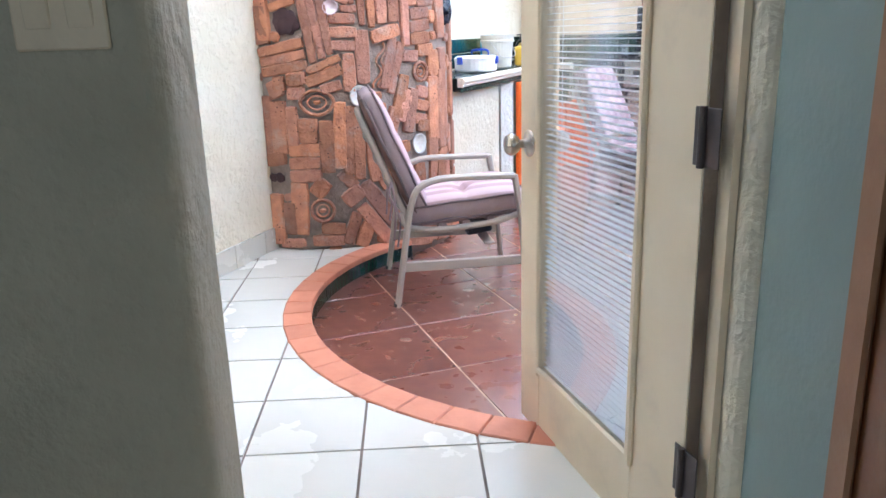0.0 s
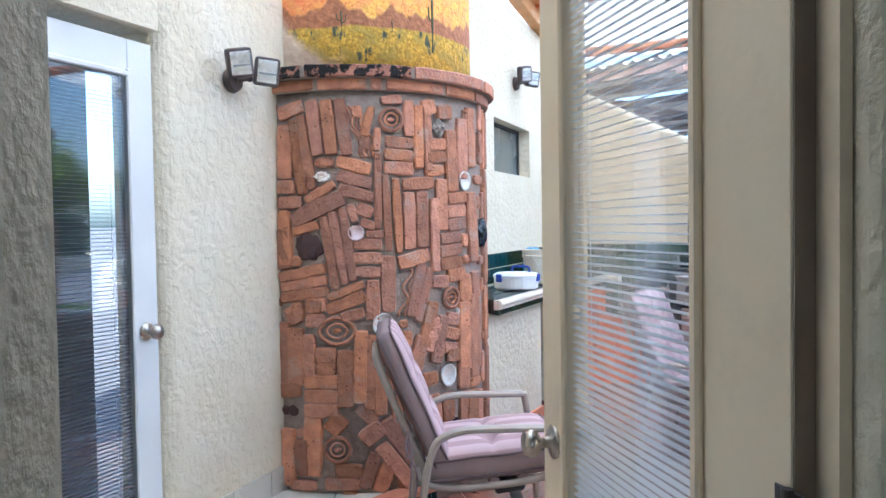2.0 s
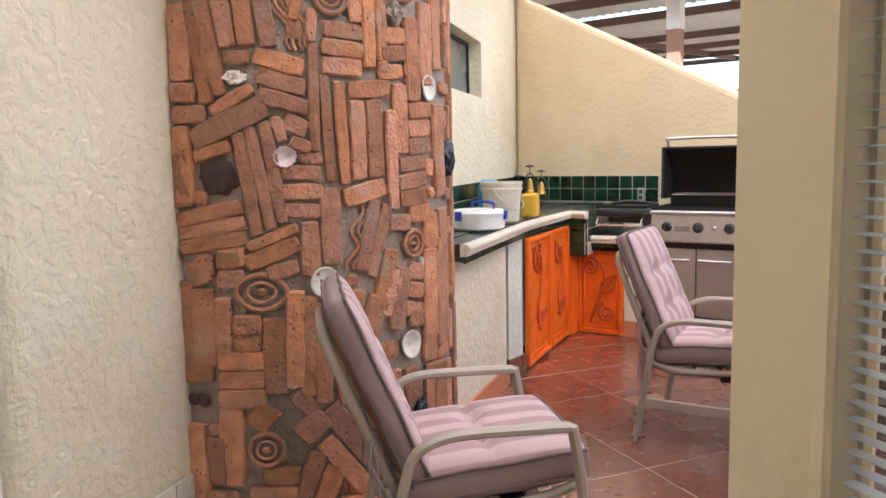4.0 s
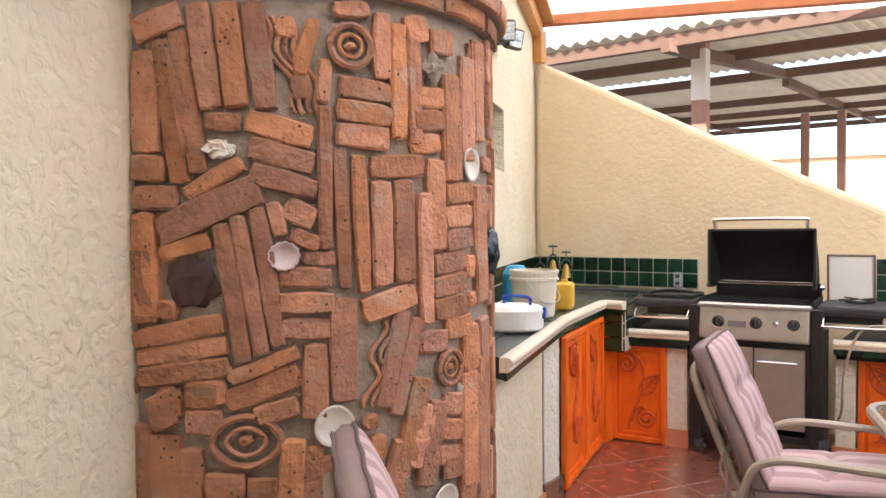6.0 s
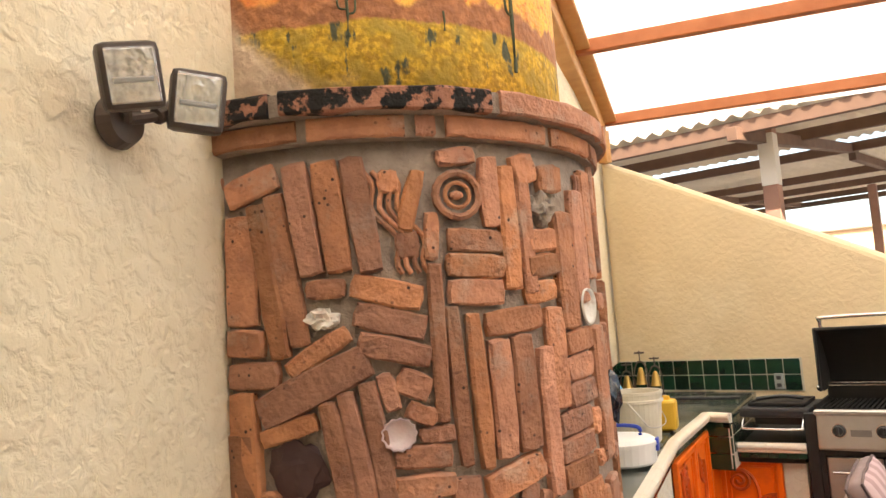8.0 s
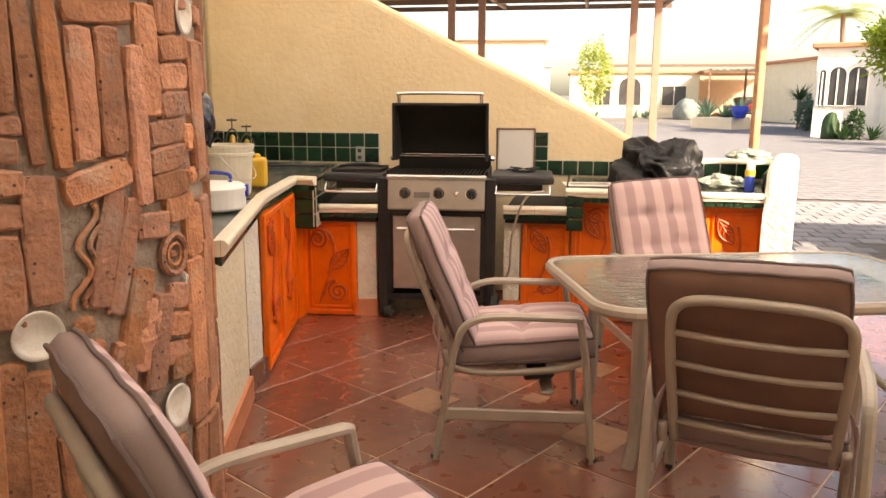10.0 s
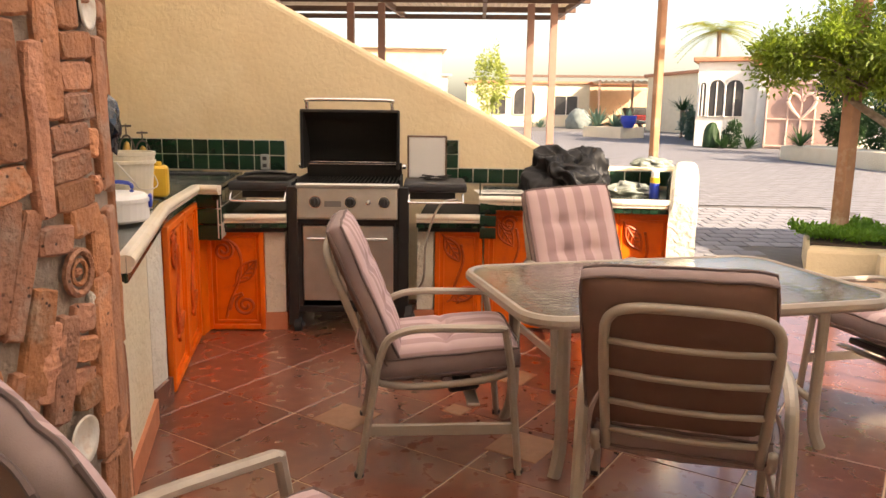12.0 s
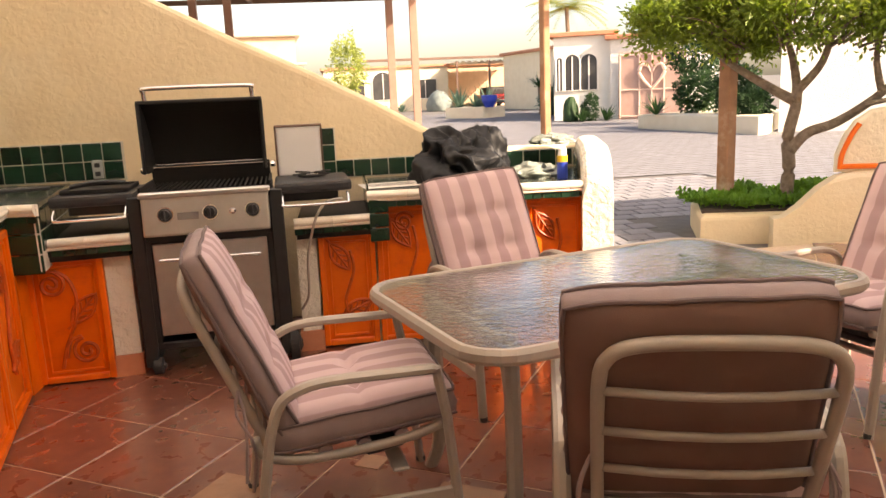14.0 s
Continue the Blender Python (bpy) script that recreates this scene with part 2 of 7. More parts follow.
M["bark"] = surf("grey brown bark", (0.30, 0.235, 0.175), (0.18, 0.13, 0.095), 22, 0.95, 0.9, 40, rand=-1, dist=0.02)
M["leaf"] = surf("citrus leaf", (0.19, 0.26, 0.045), (0.11, 0.17, 0.03), 1.3, 0.45, 0.0, wear=(0.30, 0.34, 0.07), wear_scale=3, rand=-1)
M["leaf_pale"] = surf("sunlit yellow green leaf", (0.42, 0.46, 0.12), (0.30, 0.36, 0.08), 2, 0.5, 0.0, rand=-1)
M["leaf_cactus"] = surf("dark green mural paint", (0.07, 0.085, 0.045), (0.10, 0.11, 0.06), 30, 0.8, 0.2, 60)
M["leaf_low"] = surf("bright ground cover leaf", (0.11, 0.26, 0.03), (0.06, 0.17, 0.02), 3, 0.5, 0.0, rand=-1)
M["leaf_dark"] = surf("dark shrub leaf", (0.04, 0.095, 0.028), (0.025, 0.065, 0.02), 2, 0.6, 0.0, rand=-1)
M["leaf_blue"] = surf("grey green agave leaf", (0.13, 0.21, 0.15), (0.09, 0.16, 0.11), 2, 0.6, 0.0, rand=-1)
M["soil"] = surf("planter soil", (0.08, 0.055, 0.04), (0.05, 0.035, 0.025), 12, 0.95, 0.6, 40, rand=-1)
M["bag"] = surf("black plastic sheet", (0.007, 0.007, 0.008), (0.013, 0.013, 0.014), 8, 0.5, 0.25, 26, dist=0.006, rand=-1)
M["bag"].node_tree.nodes["Principled BSDF"].inputs["Specular IOR Level"].default_value = 0.32
M["bag_clear"] = surf("clear plastic wrap", (0.26, 0.28, 0.24), (0.12, 0.14, 0.12), 12, 0.25, 0.8, 18, dist=0.02, rand=-1)
M["paper"] = surf("printed paper", (0.72, 0.69, 0.62), (0.68, 0.64, 0.57), 6, 0.7, 0.0)
M["ink"] = surf("grey ink", (0.20, 0.18, 0.16), (0.17, 0.15, 0.14), 6, 0.7, 0.0)
M["worktop"] = surf("green marbled worktop tile", (0.055, 0.075, 0.065), (0.09, 0.105, 0.09), 14, 0.2, 0.05, 20, wear=(0.11, 0.11, 0.095), wear_scale=9, rand=0.2, coat=0.3)
M["house_cream"] = stucco("house cream render", (0.80, 0.70, 0.52), (0.74, 0.64, 0.46))
M["house_white"] = stucco("house white render", (0.82, 0.78, 0.70), (0.76, 0.72, 0.64))
M["house_peach"] = stucco("house peach render", (0.72, 0.50, 0.33), (0.66, 0.45, 0.29))
M["roof_tile"] = surf("clay coping", (0.52, 0.23, 0.13), (0.45, 0.19, 0.105), 5, 0.8, 0.2, 20, rand=-1)
M["gate_rose"] = surf("rose painted gate", (0.50, 0.32, 0.26), (0.45, 0.285, 0.23), 4, 0.6, 0.1, 30, rand=-1)
M["post_wood"] = surf("weathered brown painted post", (0.42, 0.22, 0.12), (0.33, 0.165, 0.09), 7, 0.7, 0.2, 50, wear=(0.55, 0.40, 0.28), wear_scale=5, rand=-1)
M["gate_pale"] = surf("pale rose paint", (0.70, 0.50, 0.41), (0.66, 0.46, 0.37), 4, 0.6, 0.1, 30, rand=-1)
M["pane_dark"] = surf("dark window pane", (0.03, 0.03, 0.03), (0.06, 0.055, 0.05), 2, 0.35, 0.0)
M["pane_grey"] = surf("frosted grey pane", (0.16, 0.18, 0.17), (0.13, 0.15, 0.145), 2, 0.25, 0.05, 60)
M["tarp"] = surf("grey vehicle cover", (0.42, 0.45, 0.44), (0.34, 0.37, 0.36), 4, 0.7, 0.4, 6)
M["tarp_dark"] = surf("faded grey green cover", (0.20, 0.23, 0.21), (0.15, 0.175, 0.16), 4, 0.75, 0.3, 6)
M["car_red"] = surf("dark red car paint", (0.28, 0.03, 0.03), (0.25, 0.025, 0.025), 3, 0.25, 0.0, coat=1.0)
M["rubber"] = surf("black rubber", (0.02, 0.02, 0.02), (0.03, 0.03, 0.03), 10, 0.8, 0.1, 90)
M["wood_door"] = surf("dark varnished wood", (0.26, 0.105, 0.035), (0.17, 0.065, 0.022), 7, 0.4, 0.15, 30, rand=-1)
M["wood_pale"] = surf("honey brown varnished wood", (0.36, 0.19, 0.09), (0.27, 0.135, 0.06), 9, 0.45, 0.12, 40, rand=-1)
M["edge_brown"] = surf("brown door edge wood", (0.27, 0.20, 0.135), (0.19, 0.135, 0.09), 6, 0.75, 0.2, 50, wear=(0.40, 0.31, 0.21), wear_scale=4)
M["coral"] = surf("grey coral lump", (0.42, 0.36, 0.30), (0.22, 0.17, 0.14), 40, 0.9, 0.9, 60)


def roof_sheet_material():
    m = bpy.data.materials.new("translucent white roof sheet")
    m.use_nodes = True
    n, l = m.node_tree.nodes, m.node_tree.links
    n.remove(n["Principled BSDF"])
    out = [x for x in n if x.type == "OUTPUT_MATERIAL"][0]
    tr = n.new("ShaderNodeBsdfTranslucent")
    df = n.new("ShaderNodeBsdfDiffuse")
    tr.inputs[0].default_value = (0.92, 0.90, 0.86, 1)
    df.inputs[0].default_value = (0.85, 0.84, 0.81, 1)
    mx = n.new("ShaderNodeMixShader")
    mx.inputs[0].default_value = 0.25
    l.new(tr.outputs[0], mx.inputs[1])
    l.new(df.outputs[0], mx.inputs[2])
    l.new(mx.outputs[0], out.inputs[0])
    return m


M["roof_sheet"] = roof_sheet_material()


def thin_leaf(name, amount):
    """Let light through the leaves of a material."""
    m = M[name]
    n, l = m.node_tree.nodes, m.node_tree.links
    b = n["Principled BSDF"]
    out = [x for x in n if x.type == "OUTPUT_MATERIAL"][0]
    tr = n.new("ShaderNodeBsdfTranslucent")
    l.new(b.inputs["Base Color"].links[0].from_socket, tr.inputs[0])
    mx = n.new("ShaderNodeMixShader")
    mx.inputs[0].default_value = amount
    l.new(b.outputs[0], mx.inputs[1])
    l.new(tr.outputs[0], mx.inputs[2])
    l.new(mx.outputs[0], out.inputs[0])


thin_leaf("corrugated", 0.3)
for leafy in ("leaf", "leaf_pale", "leaf_low", "leaf_dark", "leaf_blue"):
    thin_leaf(leafy, 0.4)


def mural_material():
    """Painted desert sunset on rough plaster: cream fading in, yellow scrub, brown hills, red and yellow sky."""
    m = surf("desert sunset mural", (0.5, 0.5, 0.5), (0.5, 0.5, 0.5), 6, 0.75, 0.9, 34, dist=0.012)
    n, l = m.node_tree.nodes, m.node_tree.links
    vec = [x for x in n if x.type == "TEX_COORD"][0].outputs["Object"]
    sep = n.new("ShaderNodeSeparateXYZ")
    l.new(vec, sep.inputs[0])

    def calc(op, a, b=0.0, c=0.0):
        k = n.new("ShaderNodeMath")
        k.operation = op
        for i, v in enumerate((a, b, c)):
            if isinstance(v, (int, float)):
                k.inputs[i].default_value = v
            else:
                l.new(v, k.inputs[i])
        return k.outputs[0]

    def grain(scale, detail=6, stretch=None, vector=vec):
        t = n.new("ShaderNodeTexNoise")
        t.inputs["Scale"].default_value, t.inputs["Detail"].default_value = scale, detail
        if stretch:
            mp = n.new("ShaderNodeMapping")
            mp.inputs["Scale"].default_value = stretch
            l.new(vector, mp.inputs["Vector"])
            vector = mp.outputs[0]
        l.new(vector, t.inputs["Vector"])
        return t.outputs["Fac"]

    def step(v, lo, hi):
        k = n.new("ShaderNodeMapRange")
        k.interpolation_type = "SMOOTHSTEP"
        k.inputs[1].default_value, k.inputs[2].default_value = lo, hi
        l.new(v, k.inputs[0])
        return k.outputs[0]

    def blend(f, a, b):
        k = n.new("ShaderNodeMix")
        k.data_type = "RGBA"
        l.new(f, k.inputs[0])
        for i, v in ((6, a), (7, b)):
            if isinstance(v, tuple):
                k.inputs[i].default_value = rgb(v)
            else:
                l.new(v, k.inputs[i])
        return k.outputs[2]

    z = sep.outputs["Z"]
    u = calc("MULTIPLY", calc("ARCTAN2", sep.outputs["Y"], sep.outputs["X"]), 0.635)
    fine, mid, big = grain(70), grain(17), grain(5)
    tuft = grain(26, 5, (1, 1, 0.35))
    scrub = blend(step(fine, 0.38, 0.62), (0.74, 0.48, 0.05), (0.46, 0.275, 0.03))
    scrub = blend(step(mid, 0.42, 0.66), scrub, (0.44, 0.31, 0.05))
    scrub = blend(step(tuft, 0.60, 0.66), scrub, (0.095, 0.105, 0.06))
    hill = blend(step(grain(40), 0.35, 0.65), (0.46, 0.19, 0.08), (0.33, 0.13, 0.06))
    side = calc("MULTIPLY_ADD", big, 0.7, u)
    skyc = blend(step(side, -0.55, 0.0), (0.78, 0.22, 0.08), (0.88, 0.52, 0.09))
    skyc = blend(step(mid, 0.36, 0.68), skyc, (0.84, 0.38, 0.11))
    skyc = blend(step(fine, 0.52, 0.72), skyc, (0.66, 0.18, 0.07))
    across = n.new("ShaderNodeCombineXYZ")
    l.new(u, across.inputs[0])
    crest = calc("ADD", calc("MULTIPLY_ADD", grain(4.2, 3, None, across.outputs[0]), 0.42, 2.14), calc("MULTIPLY", mid, 0.02))
    foot = calc("ADD", calc("MULTIPLY_ADD", grain(2.5, 2, None, across.outputs[0]), 0.08, 2.235), calc("MULTIPLY", fine, 0.02))
    out = blend(step(calc("SUBTRACT", z, crest), -0.008, 0.012), hill, skyc)
    out = blend(step(calc("SUBTRACT", z, foot), -0.006, 0.006), scrub, out)
    edge = calc("ADD", calc("MULTIPLY_ADD", z, 1.15, u), calc("MULTIPLY", big, 0.5))
    cream = blend(step(mid, 0.35, 0.7), (0.80, 0.66, 0.52), (0.70, 0.53, 0.41))
    out = blend(step(edge, 1.97, 2.17), cream, out)
    l.new(out, n["Principled BSDF"].inputs["Base Color"])
    return m


M["mural"] = mural_material()

M["stucco_tan"] = stucco("tan stucco", (0.76, 0.62, 0.41), (0.71, 0.57, 0.37), (0.79, 0.67, 0.48))
for nd in M["stucco_tan"].node_tree.nodes:
    if nd.type == "BUMP":
        nd.inputs["Strength"].default_value *= 0.45
# some bricks are fired darker and redder, some paler
nt = M["brick"].node_tree
hs_ = [x for x in nt.nodes if x.type == "HUE_SAT"][0]
oi_ = [x for x in nt.nodes if x.type == "OBJECT_INFO"][0]
wn_fac = nt.nodes.new("ShaderNodeTexWhiteNoise")
wn_fac.noise_dimensions = "1D"
nt.links.new(oi_.outputs["Random"], wn_fac.inputs["W"])
for sock, lo, hi in (("Hue", 0.4985, 0.505), ("Saturation", 0.94, 1.12)):
    mr_ = nt.nodes.new("ShaderNodeMapRange")
    mr_.inputs[3].default_value, mr_.inputs[4].default_value = lo, hi
    nt.links.new(wn_fac.outputs["Value"], mr_.inputs[0])
    nt.links.new(mr_.outputs[0], hs_.inputs[sock])
# pits and dark flecks burnt into the clay
for key in ("brick",):
    nt = M[key].node_tree
    bs = nt.nodes["Principled BSDF"]
    was = bs.inputs["Base Color"].links[0].from_socket
    tc = [x for x in nt.nodes if x.type == "TEX_COORD"][0]
    vo = nt.nodes.new("ShaderNodeTexVoronoi")
    vo.inputs["Scale"].default_value = 42
    nt.links.new(tc.outputs["Object"], vo.inputs["Vector"])
    pit = nt.nodes.new("ShaderNodeMapRange")
    pit.inputs[1].default_value, pit.inputs[2].default_value = 0.20, 0.12
    nt.links.new(vo.outputs["Distance"], pit.inputs[0])
    patch = nt.nodes.new("ShaderNodeTexNoise")
    patch.inputs["Scale"].default_value = 9
    nt.links.new(tc.outputs["Object"], patch.inputs["Vector"])
    pr = nt.nodes.new("ShaderNodeMapRange")
    pr.inputs[1].default_value, pr.inputs[2].default_value = 0.50, 0.60
    nt.links.new(patch.outputs["Fac"], pr.inputs[0])
    both = nt.nodes.new("ShaderNodeMath")
    both.operation = "MULTIPLY"
    nt.links.new(pit.outputs[0], both.inputs[0])
    nt.links.new(pr.outputs[0], both.inputs[1])
    mx = nt.nodes.new("ShaderNodeMix")
    mx.data_type = "RGBA"
    mx.inputs[7].default_value = (0.07, 0.035, 0.025, 1)
    nt.links.new(both.outputs[0], mx.inputs[0])
    nt.links.new(was, mx.inputs[6])
    nt.links.new(mx.outputs[2], bs.inputs["Base Color"])
M["brick_soot"] = surf("charred clay brick", (0.42, 0.19, 0.12), (0.30, 0.135, 0.09), 16, 0.9, 0.7, 60, wear=(0.012, 0.010, 0.009), wear_scale=24, dist=0.012)
for nd in M["brick_soot"].node_tree.nodes:
    if nd.type == "MAP_RANGE" and abs(nd.inputs[1].default_value - 0.54) < 0.001:
        nd.inputs[1].default_value, nd.inputs[2].default_value = 0.45, 0.50

# thin leaves let part of the sunlight through
for key, c in (("leaf", (0.42, 0.56, 0.05)), ("leaf_low", (0.30, 0.52, 0.05))):
    nt = M[key].node_tree
    outp = [x for x in nt.nodes if x.type == "OUTPUT_MATERIAL"][0]
    tr = nt.nodes.new("ShaderNodeBsdfTranslucent")
    tr.inputs[0].default_value = rgb(c)
    ms = nt.nodes.new("ShaderNodeMixShader")
    ms.inputs[0].default_value = 0.4
    nt.links.new(nt.nodes["Principled BSDF"].outputs[0], ms.inputs[1])
    nt.links.new(tr.outputs[0], ms.inputs[2])
    nt.links.new(ms.outputs[0], outp.inputs["Surface"])


# ---- building helpers ----
def part(name, bm, material, parent=None, label="", smooth=False):
    """Link a bmesh as one mesh object, under a thing or part if one is given."""
    me = bpy.data.meshes.new(name)
    bmesh.ops.recalc_face_normals(bm, faces=bm.faces)
    bm.to_mesh(me)
    bm.free()
    for mt in (material if isinstance(material, (list, tuple)) else [material]):
        me.materials.append(M[mt])
    if smooth:
        for p in me.polygons:
            p.use_smooth = True
    ob = new(name, me)
    if parent:
        ob.parent = parent
    if label:
        ob["label"] = label
    return ob


def thing(name, m, label, category, group="", kind=""):
    ob = new(name)
    ob.empty_display_size = 0.1
    ob.matrix_world = m
    return tagged(ob, label, category, group, kind)


def structure(name, bm, material, label, category="", smooth=False):
    ob = part(name, bm, material, None, "", smooth)
    return tagged(ob, label, category or name.split("_")[0], "", "structure")


def box(size, at=(0, 0, 0), rot=(0, 0, 0), bevel=0.0, bm=None, seg=1):
    own = bmesh.new()
    m = pose(*at, *rot) @ Matrix.Diagonal((*size, 1))
    bmesh.ops.create_cube(own, size=1, matrix=m)
    if bevel:
        bmesh.ops.bevel(own, geom=own.edges[:], offset=bevel, segments=seg, affect="EDGES", profile=0.6)
    if bm is None:
        return own
    return merge(bm, own)


def merge(bm, other, m=None):
    me = bpy.data.meshes.new("tmp")
    if m is not None:
        other.transform(m)
    other.to_mesh(me)
    other.free()
    bm.from_mesh(me)
    bpy.data.meshes.remove(me)
    return bm


def prism(points, z0, z1, bevel=0.0, seg=2):
    """An upright block over a plan outline; z1 may be one height or one for each corner."""
    bm = bmesh.new()
    tops = z1 if isinstance(z1, (list, tuple)) else [z1] * len(points)
    lo = [bm.verts.new((x, y, z0)) for x, y in points]
    hi = [bm.verts.new((x, y, z)) for (x, y), z in zip(points, tops)]
    n = len(points)
    bm.faces.new(lo[::-1])
    top = bm.faces.new(hi)
    for i in range(n):
        bm.faces.new((lo[i], lo[(i + 1) % n], hi[(i + 1) % n], hi[i]))
    if bevel:
        bmesh.ops.bevel(bm, geom=list(top.edges), offset=bevel, segments=seg, affect="EDGES", profile=0.5)
    return bm


def profile_wall(points, axis_from, axis_to, thick, bevel=0.0, seg=3):
    """A wall with an outline (along, z), set between two plan points, thick to its left."""
    a, b = Vector(axis_from), Vector(axis_to)
    d = (b - a).normalized()
    nrm = Vector((-d.y, d.x))
    bm = bmesh.new()
    f = [bm.verts.new((*(a + d * s), z)) for s, z in points]
    g = [bm.verts.new((*(a + d * s + nrm * thick), z)) for s, z in points]
    n = len(points)
    fa, fb = bm.faces.new(f), bm.faces.new(g[::-1])
    for i in range(n):
        bm.faces.new((f[i], g[i], g[(i + 1) % n], f[(i + 1) % n]))
    bmesh.ops.recalc_face_normals(bm, faces=bm.faces)
    if bevel:
        es = [e for e in list(fa.edges) + list(fb.edges) if (e.verts[0].co.z + e.verts[1].co.z) / 2 > 0.5]
        bmesh.ops.bevel(bm, geom=es, offset=bevel, segments=seg, affect="EDGES", profile=0.5)
    return bm


def smooth_path(pts, steps=6, closed=False):
    """Points on a smooth curve through pts."""
    p = [Vector(q) for q in pts]
    out, n = [], len(p)
    for i in range(n if closed else n - 1):
        p0 = p[(i - 1) % n] if closed or i > 0 else p[0]
        p1, p2 = p[i], p[(i + 1) % n]
        p3 = p[(i + 2) % n] if closed or i + 2 < n else p[-1]
        for k in range(steps):
            t = k / steps
            out.append(0.5 * ((2 * p1) + (p2 - p0) * t + (2 * p0 - 5 * p1 + 4 * p2 - p3) * t * t + (3 * p1 - p0 - 3 * p2 + p3) * t ** 3))
    if not closed:
        out.append(p[-1])
    return out


def tube(path, r, sides=8, closed=False, flat=1.0, up=(0, 0, 1), taper=None, bm=None):
    """Sweep a round or flattened section along a path."""
    bm = bm or bmesh.new()
    pts = [Vector(p) for p in path]
    n = len(pts)
    up = Vector(up)
    rings = []
    for i, p in enumerate(pts):
        if closed:
            d = pts[(i + 1) % n] - pts[i - 1]
        else:
            d = pts[min(i + 1, n - 1)] - pts[max(i - 1, 0)]
        d.normalize()
        s = d.cross(up)
        if s.length < 1e-3:
            s = d.cross(Vector((1, 0.2, 0)))
        s.normalize()
        v = s.cross(d)
        rr = r * (taper(i / max(1, n - 1)) if taper else 1)
        rings.append([bm.verts.new(p + s * (rr * flat * math.cos(2 * math.pi * (k + 0.5) / sides)) + v * (rr * math.sin(2 * math.pi * (k + 0.5) / sides))) for k in range(sides)])
    for i in range(n if closed else n - 1):
        a, b = rings[i], rings[(i + 1) % n]
        for k in range(sides):
            bm.faces.new((a[k], a[(k + 1) % sides], b[(k + 1) % sides], b[k]))
    if not closed:
        bm.faces.new(rings[0][::-1])
        bm.faces.new(rings[-1])
    return bm


def lathe(profile, sides=24, bm=None, m=None):
    """Turn (radius, z) points about z."""
    own = bmesh.new()
    rings = []
    for r, z in profile:
        rings.append([own.verts.new((max(r, 1e-4) * math.cos(2 * math.pi * k / sides), max(r, 1e-4) * math.sin(2 * math.pi * k / sides), z)) for k in range(sides)])
    for a, b in zip(rings, rings[1:]):
        for k in range(sides):
            own.faces.new((a[k], a[(k + 1) % sides], b[(k + 1) % sides], b[k]))
    own.faces.new(rings[0][::-1])
    own.faces.new(rings[-1])
    if m is not None:
        own.transform(m)
    return own if bm is None else merge(bm, own)


def cyl(r, p, q, sides=16, bm=None):
    return tube([p, q], r, sides, bm=bm)


# ---- plan ----
FLOOR = 0.09
PIL = Vector((-2.065, 4.30))
PIL_R = 0.635
RIM = Vector((-0.21, 3.97))
RIM_R = 1.32
BACK = 8.03
CORNER = Vector((-3.27, 8.03))
WDIR = Vector((0.37, -0.93)).normalized()          # along the window wall, away from the corner
HINGE = Vector((0.80, 2.47))
JAMB = Vector((0.17, 1.89))
HDIR = (HINGE - JAMB).normalized()                 # along the house wall with the doorway
HOUT = Vector((-HDIR.y, HDIR.x))                   # out of the house
LW0, LW1 = Vector((-1.46, 2.33)), Vector((-1.99, 3.78))   # left wall with the second door
LDIR = (LW1 - LW0).normalized()
LIN = Vector((-LDIR.y, LDIR.x))                    # into the left wall


def v2(p, z):
    return (p.x, p.y, z)


# wall behind the grill, its top sloping down
top = [(0.0, 2.735), (0.34, 2.57), (1.07, 2.20), (1.76, 1.845), (2.05, 1.69), (2.43, 1.51), (2.82, 1.31), (3.09, 1.155), (3.28, 1.04), (3.38, 0.985), (4.15, 0.985)]
outline = [(0.0, -0.2), (4.15, -0.2)] + [(s, z) for s, z in top[::-1]]
bm = profile_wall(outline, (CORNER.x - 0.0, BACK), (CORNER.x + 4.3, BACK), 0.17, 0.045)
structure("wall_north", bm, "stucco_tan", "cream stucco wall sloping down behind the grill", "wall")

# window wall, with an opening
wlen = 3.4
WN = Vector((-WDIR.y, WDIR.x))
if WN.x < 0:
    WN = -WN                                        # faces the patio


def wall_block(a, b, z0, z1, inner, thick):
    """Block along the window wall from a to b, its patio face on the wall line."""
    p = CORNER + WDIR * a - WN * inner
    q = CORNER + WDIR * b - WN * inner
    return prism([(p.x, p.y), (q.x, q.y), (q.x - WN.x * thick, q.y - WN.y * thick), (p.x - WN.x * thick, p.y - WN.y * thick)], z0, z1)


WIN_A, WIN_B, WIN_Z0, WIN_Z1 = 1.42, 2.40, 1.73, 2.12
bm = bmesh.new()
for a, b, z0, z1 in ((-0.18, WIN_A, -0.2, 3.0), (WIN_B, wlen, -0.2, 3.0), (WIN_A, WIN_B, -0.2, WIN_Z0), (WIN_A, WIN_B, WIN_Z1, 3.0)):
    merge(bm, wall_block(a, b, z0, z1, 0, 0.2))
structure("wall_west", bm, "stucco_cream", "cream stucco house wall with a small window", "wall")
win = thing("window_1", pose(0, 0, 0), "small frosted window in a dark metal frame", "window", kind="structure")
bm = bmesh.new()
for a, b, z0, z1 in ((WIN_A, WIN_B, WIN_Z0, WIN_Z0 + 0.025), (WIN_A, WIN_B, WIN_Z1 - 0.025, WIN_Z1), (WIN_A, WIN_A + 0.025, WIN_Z0, WIN_Z1), (WIN_B - 0.025, WIN_B, WIN_Z0, WIN_Z1)):
    merge(bm, wall_block(a, b, z0, z1, 0.09, 0.04))
part("window_frame", bm, "plastic_dark", win)
part("pane", wall_block(WIN_A + 0.02, WIN_B - 0.02, WIN_Z0 + 0.02, WIN_Z1 - 0.02, 0.105, 0.01), "pane_grey", win)

